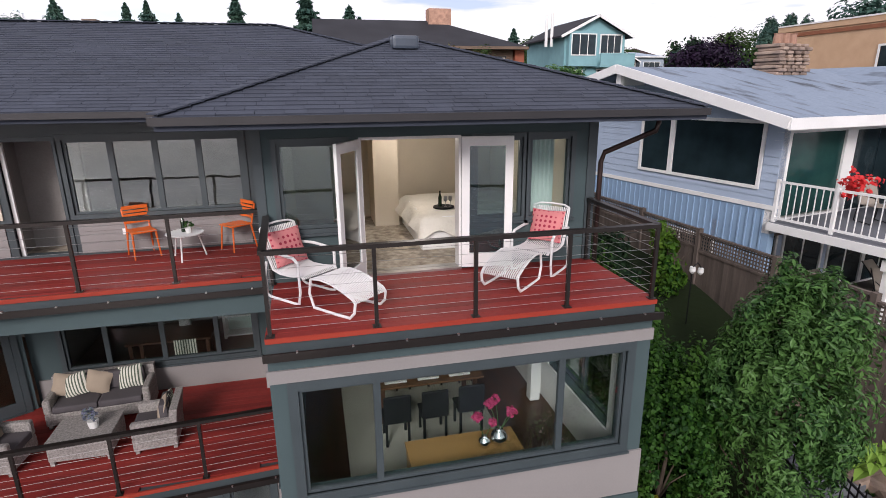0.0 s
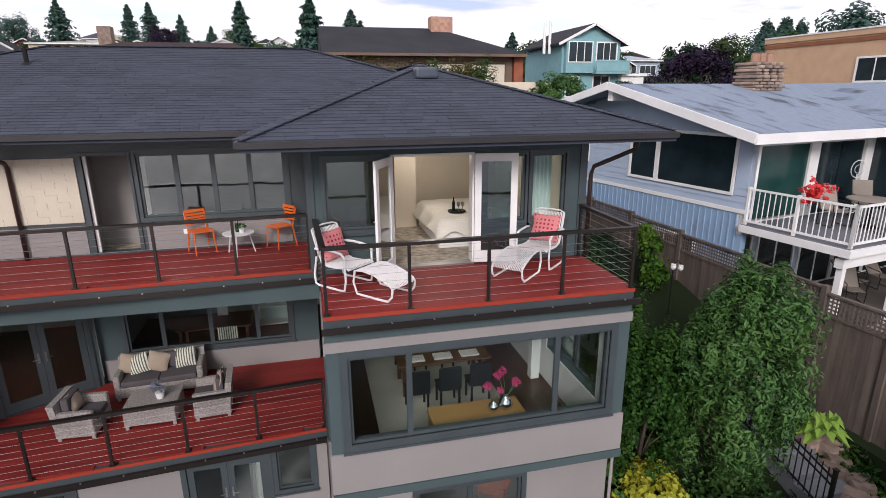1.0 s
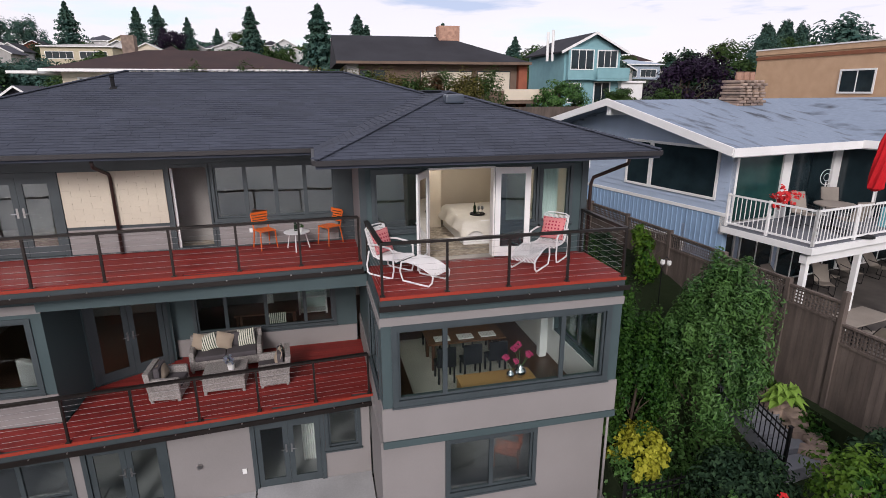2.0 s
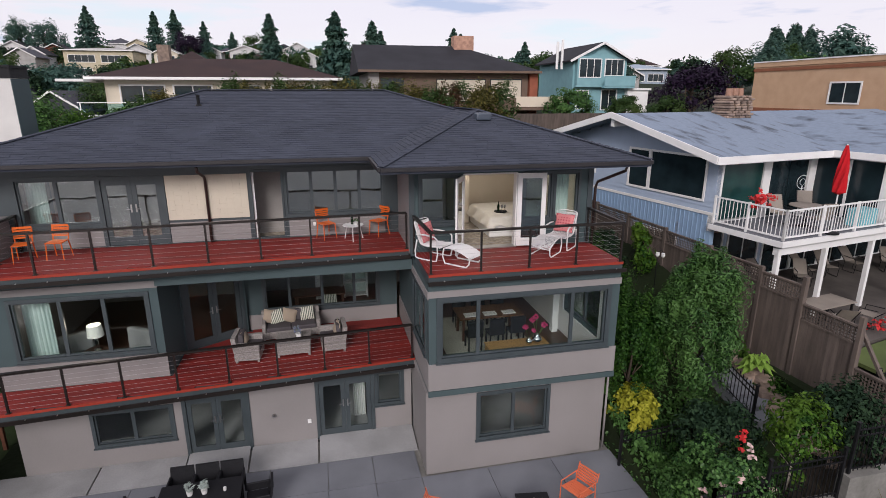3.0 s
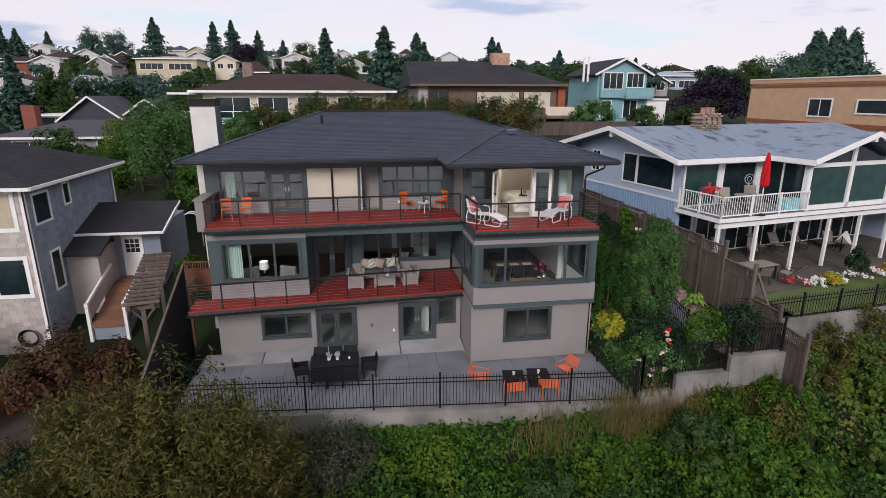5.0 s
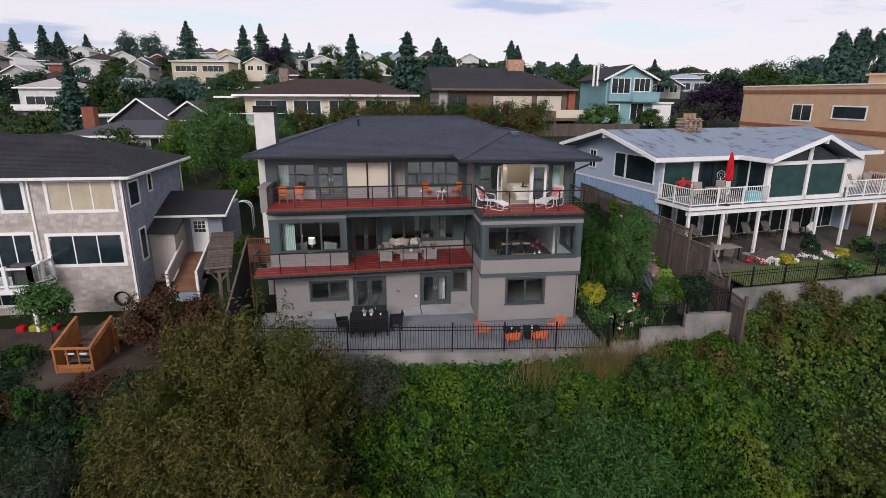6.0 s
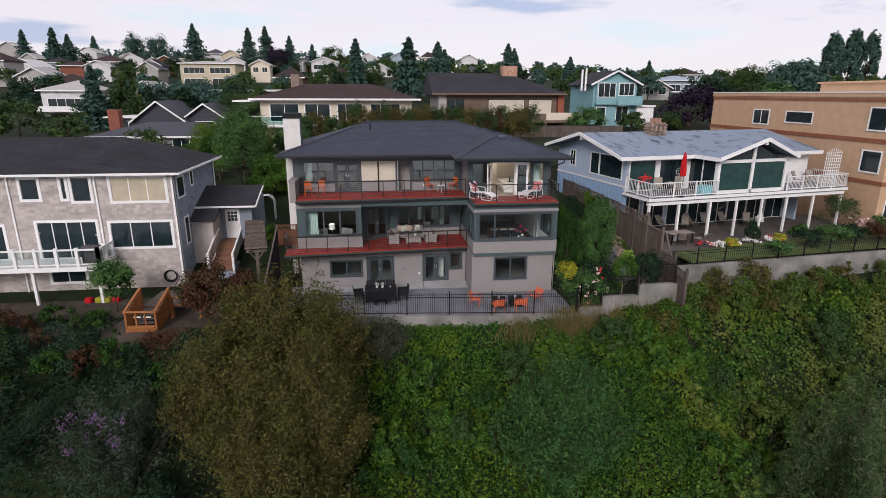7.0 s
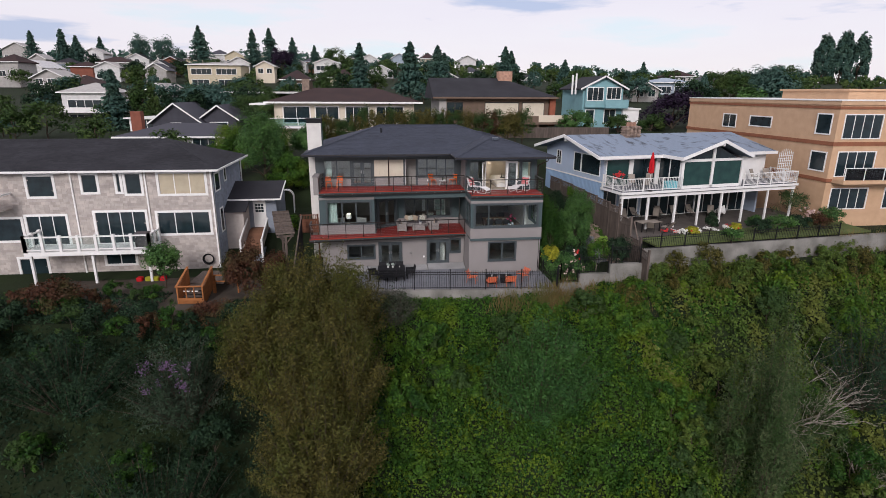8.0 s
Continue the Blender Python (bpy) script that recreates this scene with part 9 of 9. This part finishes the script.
SHEER = pmat("pale_aqua_curtain", (0.55, 0.64, 0.60), (0.48, 0.57, 0.54), 0.9)
curtain(-9.85, 2.85, 2.6, 5.0, 0.65, SHEER, "pale curtain beside the bay window")
curtain(-10.08, 4.7, 5.7, 7.7, 0.5, SHEER, "pale curtain beside the upper window")
curtain(3.95, 2.35, 5.7, 7.7, 0.55, SHEER, "pale curtain inside the bedroom window")
curtain(-1.75, 3.2, 0.1, 2.1, 0.35, WHITE, "white curtain behind the lower doors")
pic = thing("framed_picture", "framed picture with pale leaves on the wall", "picture", pose(-1.4, 8.57, 3.9))
part("frame", Geo().box(-0.35, -0.03, -0.1, 0.35, 0.0, 0.9), WHITE, pic)
part("canvas", Geo().box(-0.28, -0.04, -0.03, 0.28, -0.031, 0.83), SHEER, pic)
# white frame and aqua panel added in place of a bright back window
cab = thing("display_cabinet", "white shelved stand-in for a bright window behind the inner room", "cabinet", pose(-1.75, 7.2, 2.482))
for x in (0.0, 0.82):
    part("side_panel", Geo().box(x, 0, 0, x + 0.06, 0.4, 2.15), WHITE, cab)
part("back_panel", Geo().box(0.06, 0.37, 0.05, 0.82, 0.4, 2.1), SHEER, cab, "pale aqua panel standing in for window daylight")
for z in (0.05, 0.55, 1.0, 1.45, 2.09):
    part("shelf", Geo().box(0.06, 0.02, z, 0.82, 0.37, z + 0.04), WHITE, cab)
tagged(part("door_post", Geo().box(-2.75, 7.3, 2.482, -2.5, 7.42, 5.2), WHITE), "white painted post of an inner doorway", "post", kind="structure")
it = thing("dining_table", "dark brown wooden table in the inner room", "table", pose(-2.6, 6.1, 2.482))
part("tabletop", Geo().rbox(-0.85, -0.4, 0.7, 0.85, 0.4, 0.745, 0.008, 1), DARKFLOOR, it)
for x in (-0.8, 0.73):
    for y in (-0.36, 0.29):
        part("leg", Geo().box(x, y, 0, x + 0.07, y + 0.07, 0.7), DARKFLOOR, it)
tagged(part("table_throw", Geo().rbox(-2.5, 5.68, 2.9, -2.05, 5.695, 3.235, 0.004, 1), STRIPE), "striped cloth hanging over the table's edge", "cloth")
lamp_data = bpy.data.lights.new("living_light", "POINT")
lamp_data.energy, lamp_data.color, lamp_data.shadow_soft_size = 12, (1.0, 0.86, 0.68), 0.12
lamp = new("living_light", lamp_data)
lamp.matrix_basis = pose(-8.41, 3.1, 3.9)

# neighbour's deck and terrace furniture
bm_ = pose(11.0, 4.5, 0, 0, 0, 10.5)
um = thing("umbrella", "closed red canvas parasol on the deck", "parasol", pose(13.87, 2.3, 5.274))
part("pole", Geo().lathe([(0.022, 0), (0.022, 2.9)], 8), WHITE, um)
g, n = Geo(), 14
prof = [(0.05, 1.3), (0.2, 1.38), (0.2, 1.7), (0.17, 2.15), (0.11, 2.6), (0.04, 2.86)]
for r, z in prof:
    for j in range(n):
        a = 2 * math.pi * j / n
        q = r * (1.0 if j % 2 else 0.68)
        g.v.append((q * math.cos(a + z), q * math.sin(a + z), z))
for i in range(len(prof) - 1):
    for j in range(n):
        g.f.append((i * n + j, i * n + (j + 1) % n, (i + 1) * n + (j + 1) % n, (i + 1) * n + j))
part("canopy", g, REDCLOTH, um)
part("base", Geo().lathe([(0.25, 0), (0.25, 0.06), (0.05, 0.1)], 12), BLACK, um)


def sling_chair(m, group, recline=0.0):
    c = thing("patio_chair", "taupe sling patio chair with a dark frame", "chair", m, group)
    b = -0.5 - recline
    part("seat", Geo().hexa(((-0.25, -0.24, 0.4), (0.27, -0.24, 0.42), (0.27, 0.24, 0.42), (-0.25, 0.24, 0.4), (-0.25, -0.24, 0.415), (0.27, -0.24, 0.435), (0.27, 0.24, 0.435), (-0.25, 0.24, 0.415))), SLING, c)
    part("backrest", Geo().hexa(((-0.25, -0.24, 0.41), (-0.235, -0.24, 0.41), (-0.235, 0.24, 0.41), (-0.25, 0.24, 0.41), (b, -0.24, 1.0 - recline * 0.3), (b + 0.015, -0.24, 1.0 - recline * 0.3), (b + 0.015, 0.24, 1.0 - recline * 0.3), (b, 0.24, 1.0 - recline * 0.3))), SLING, c)
    for y in (-0.26, 0.26):
        part("side_frame", Geo().tube([(0.28, y, 0.43), (0.24, y, 0.02), (-0.3, y, 0.02), (-0.25, y, 0.41), (b, y, 1.0 - recline * 0.3)], 0.014, 5).tube([(0.22, y, 0.43), (0.2, y, 0.62), (-0.32, y, 0.64)], 0.014, 5), BLACK, c)
    return c


for x, y, r in ((2.0, -1.2, -100), (3.6, -1.0, -120), (2.4, -2.2, 80), (14.0, -1.2, -60), (15.4, -1.0, -110)):
    p = bm_ @ Vector((x, y, 5.274))
    sling_chair(pose(*p, 0, 0, r), "chairs on the neighbour's deck")
p = bm_ @ Vector((2.7, -1.6, 5.274))
tt_ = thing("patio_table", "round brown patio table", "table", pose(*p))
part("tabletop", Geo().lathe([(0.55, 0.7), (0.56, 0.72), (0.55, 0.735)], 20), SLING, tt_)
part("leg", Geo().lathe([(0.3, 0), (0.05, 0.06), (0.05, 0.7)], 10), BLACK, tt_)
p = bm_ @ Vector((4.6, -2.3, 5.274))
tagged(part("storage_box", Geo().rbox(-0.45, -0.25, 0, 0.45, 0.25, 0.6, 0.04, 2), WATERY, m=pose(*p, 0, 0, 10.5)), "turquoise plastic box on the deck", "box")
for i, (x, y, r) in enumerate(((1.4, -0.6, -60), (2.6, 0.2, -100), (3.8, 0.3, -80), (5.2, -0.3, -120), (6.2, 0.2, -80), (7.4, 0.1, -100), (9.0, 0.0, -90), (10.4, -0.6, -120), (2.2, -3.6, 60), (3.4, -3.8, 110))):
    p = bm_ @ Vector((x, y, 2.302))
    sling_chair(pose(*p, 0, 0, r), "chairs on the neighbour's terrace", 0.25)
p = bm_ @ Vector((2.4, -3.0, 2.302))
tt_ = thing("patio_table", "rectangular dark patio table on the terrace", "table", pose(*p, 0, 0, 10))
part("tabletop", Geo().rbox(-0.9, -0.45, 0.68, 0.9, 0.45, 0.72, 0.01, 1), SLING, tt_)
for x in (-0.8, 0.74):
    for y in (-0.4, 0.34):
        part("leg", Geo().box(x, y, 0, x + 0.06, y + 0.06, 0.68), BLACK, tt_)
p = bm_ @ Vector((11.2, -0.8, 2.302))
hm = thing("hammock", "white hammock on a stand", "hammock", pose(*p, 0, 0, 40))
g = Geo()
for i in range(9):
    u = i / 8 * 2 - 1
    g.v += [(u * 0.9, -0.35 * (1 - u * u) - 0.05, 0.35 + 0.55 * u * u), (u * 0.9, 0.35 * (1 - u * u) + 0.05, 0.35 + 0.55 * u * u)]
g.f = [(2 * i, 2 * i + 2, 2 * i + 3, 2 * i + 1) for i in range(8)]
part("sling", g, WHITE, hm)
part("stand", Geo().tube([(-1.0, 0, 0.95), (-0.7, 0, 0.05), (0.7, 0, 0.05), (1.0, 0, 0.95)], 0.03, 6), BLACK, hm)
p = bm_ @ Vector((14.9, -2.3, 5.274))
tl_ = thing("trellis", "white arched lattice screen on the deck", "trellis", pose(*p, 0, 0, 10.5))
for i in range(8):
    part("upright", Geo().box(i * 0.2, 0, 0.0, i * 0.2 + 0.03, 0.03, 2.5 + 0.25 * math.sin(math.pi * i / 7)), WHITE, tl_)
for i in range(11):
    part("crossbar", Geo().box(0, 0.03, 0.3 + i * 0.21, 1.43, 0.05, 0.33 + i * 0.21), WHITE, tl_)
fan = thing("fan", "round pedestal fan by the deck doors", "fan", pose(*(bm_ @ Vector((4.2, -0.3, 5.274)))))
part("grille", Geo().tube([(0.25 * math.cos(i * 0.349), 0, 1.25 + 0.25 * math.sin(i * 0.349)) for i in range(18)], 0.012, 5, closed=True).tube([(0.12 * math.cos(i * 0.52), 0, 1.25 + 0.12 * math.sin(i * 0.52)) for i in range(12)], 0.008, 5, closed=True), WHITE, fan)
part("pole", Geo().lathe([(0.2, 0), (0.2, 0.03), (0.02, 0.05), (0.02, 1.1)], 10), WHITE, fan)
# the grey house's deck and yard
gr = thing("grill_cover", "covered dark grill on the balcony", "grill", pose(-22.9, 3.7, 1.552))
part("cover", Geo().rbox(-0.5, -0.3, 0, 0.5, 0.3, 1.15, 0.12, 2), CUSH, gr)
hr = thing("hose_reel", "coiled garden hose on the shingle wall", "hose", pose(-19.0, 5.0, 0.2))
for i in range(4):
    part("coil", Geo().tube([((0.32 + 0.03 * i) * math.cos(a * 0.4), -0.04 * i, (0.32 + 0.03 * i) * math.sin(a * 0.4)) for a in range(16)], 0.022, 5, closed=True), BLACK, hr)
for i, (x, mt) in enumerate(((-23.6, REDCLOTH), (-23.0, L_YELLOW), (-22.5, L_YELLOW), (-22.0, REDCLOTH))):
    tagged(part("toy_box", Geo().rbox(x, 3.2, -0.88, x + 0.4, 3.6, -0.55, 0.05, 1), mt), "bright plastic yard toy", "toy", "toys in the yard")
# lantern in the side garden
ln_ = thing("garden_lantern", "small white bulb lanterns on a bracket", "lantern", pose(8.9, 4.2, 3.0))
part("stem", Geo().tube([(0, 0, 0), (0, 0, 1.4), (0.12, 0, 1.5), (0.22, 0, 1.38)], 0.015, 5), BLACK, ln_)
part("globe", Geo().lathe([(0.02, 1.2), (0.07, 1.26), (0.06, 1.36)], 10, 0.22, 0), CERAMIC, ln_)
part("globe", Geo().lathe([(0.02, 1.25), (0.07, 1.31), (0.06, 1.41)], 10, 0.0, 0), CERAMIC, ln_)
# garden steps and stone edging beside the fence
for i in range(7):
    tagged(part("step", Geo().rbox(8.6, 1.4 - i * 0.45, 0.5, 9.6, 1.846 - i * 0.45, 2.08 - i * 0.13, 0.015, 1), CONC), "grey concrete garden step", "step", "garden steps", kind="structure")
rr = random.Random(44)
for i in range(34):
    y = -3.2 + i * 0.19
    s = rr.uniform(0.16, 0.3)
    g = Geo().rbox(-s, -s * 0.8, -s * 0.7, s, s * 0.8, s * 0.7, s * 0.35, 2)
    g.v = [(x * (1 + 0.15 * noise.noise((x * 4, yy * 4, i))), yy * (1 + 0.2 * noise.noise((x * 5, yy * 5, i + 9))), z) for x, yy, z in g.v]
    tagged(part("rock", g, STONE, m=pose(9.75 + rr.uniform(-0.25, 0.3), y, height_at(9.6, y) + 0.12, 0, 0, rr.uniform(0, 180))), "rough brown garden rock", "rock", "rocks along the fence")

# ---- single shingle tabs of the wing's front slope, nearest the camera ----
for n_, (top, low) in enumerate(FRONT_TABS):
    g = Geo().hexa((*low, *top))
    part("shingle", g, SHINGLE1, wr, kind="" if n_ < 300 else "stuff")
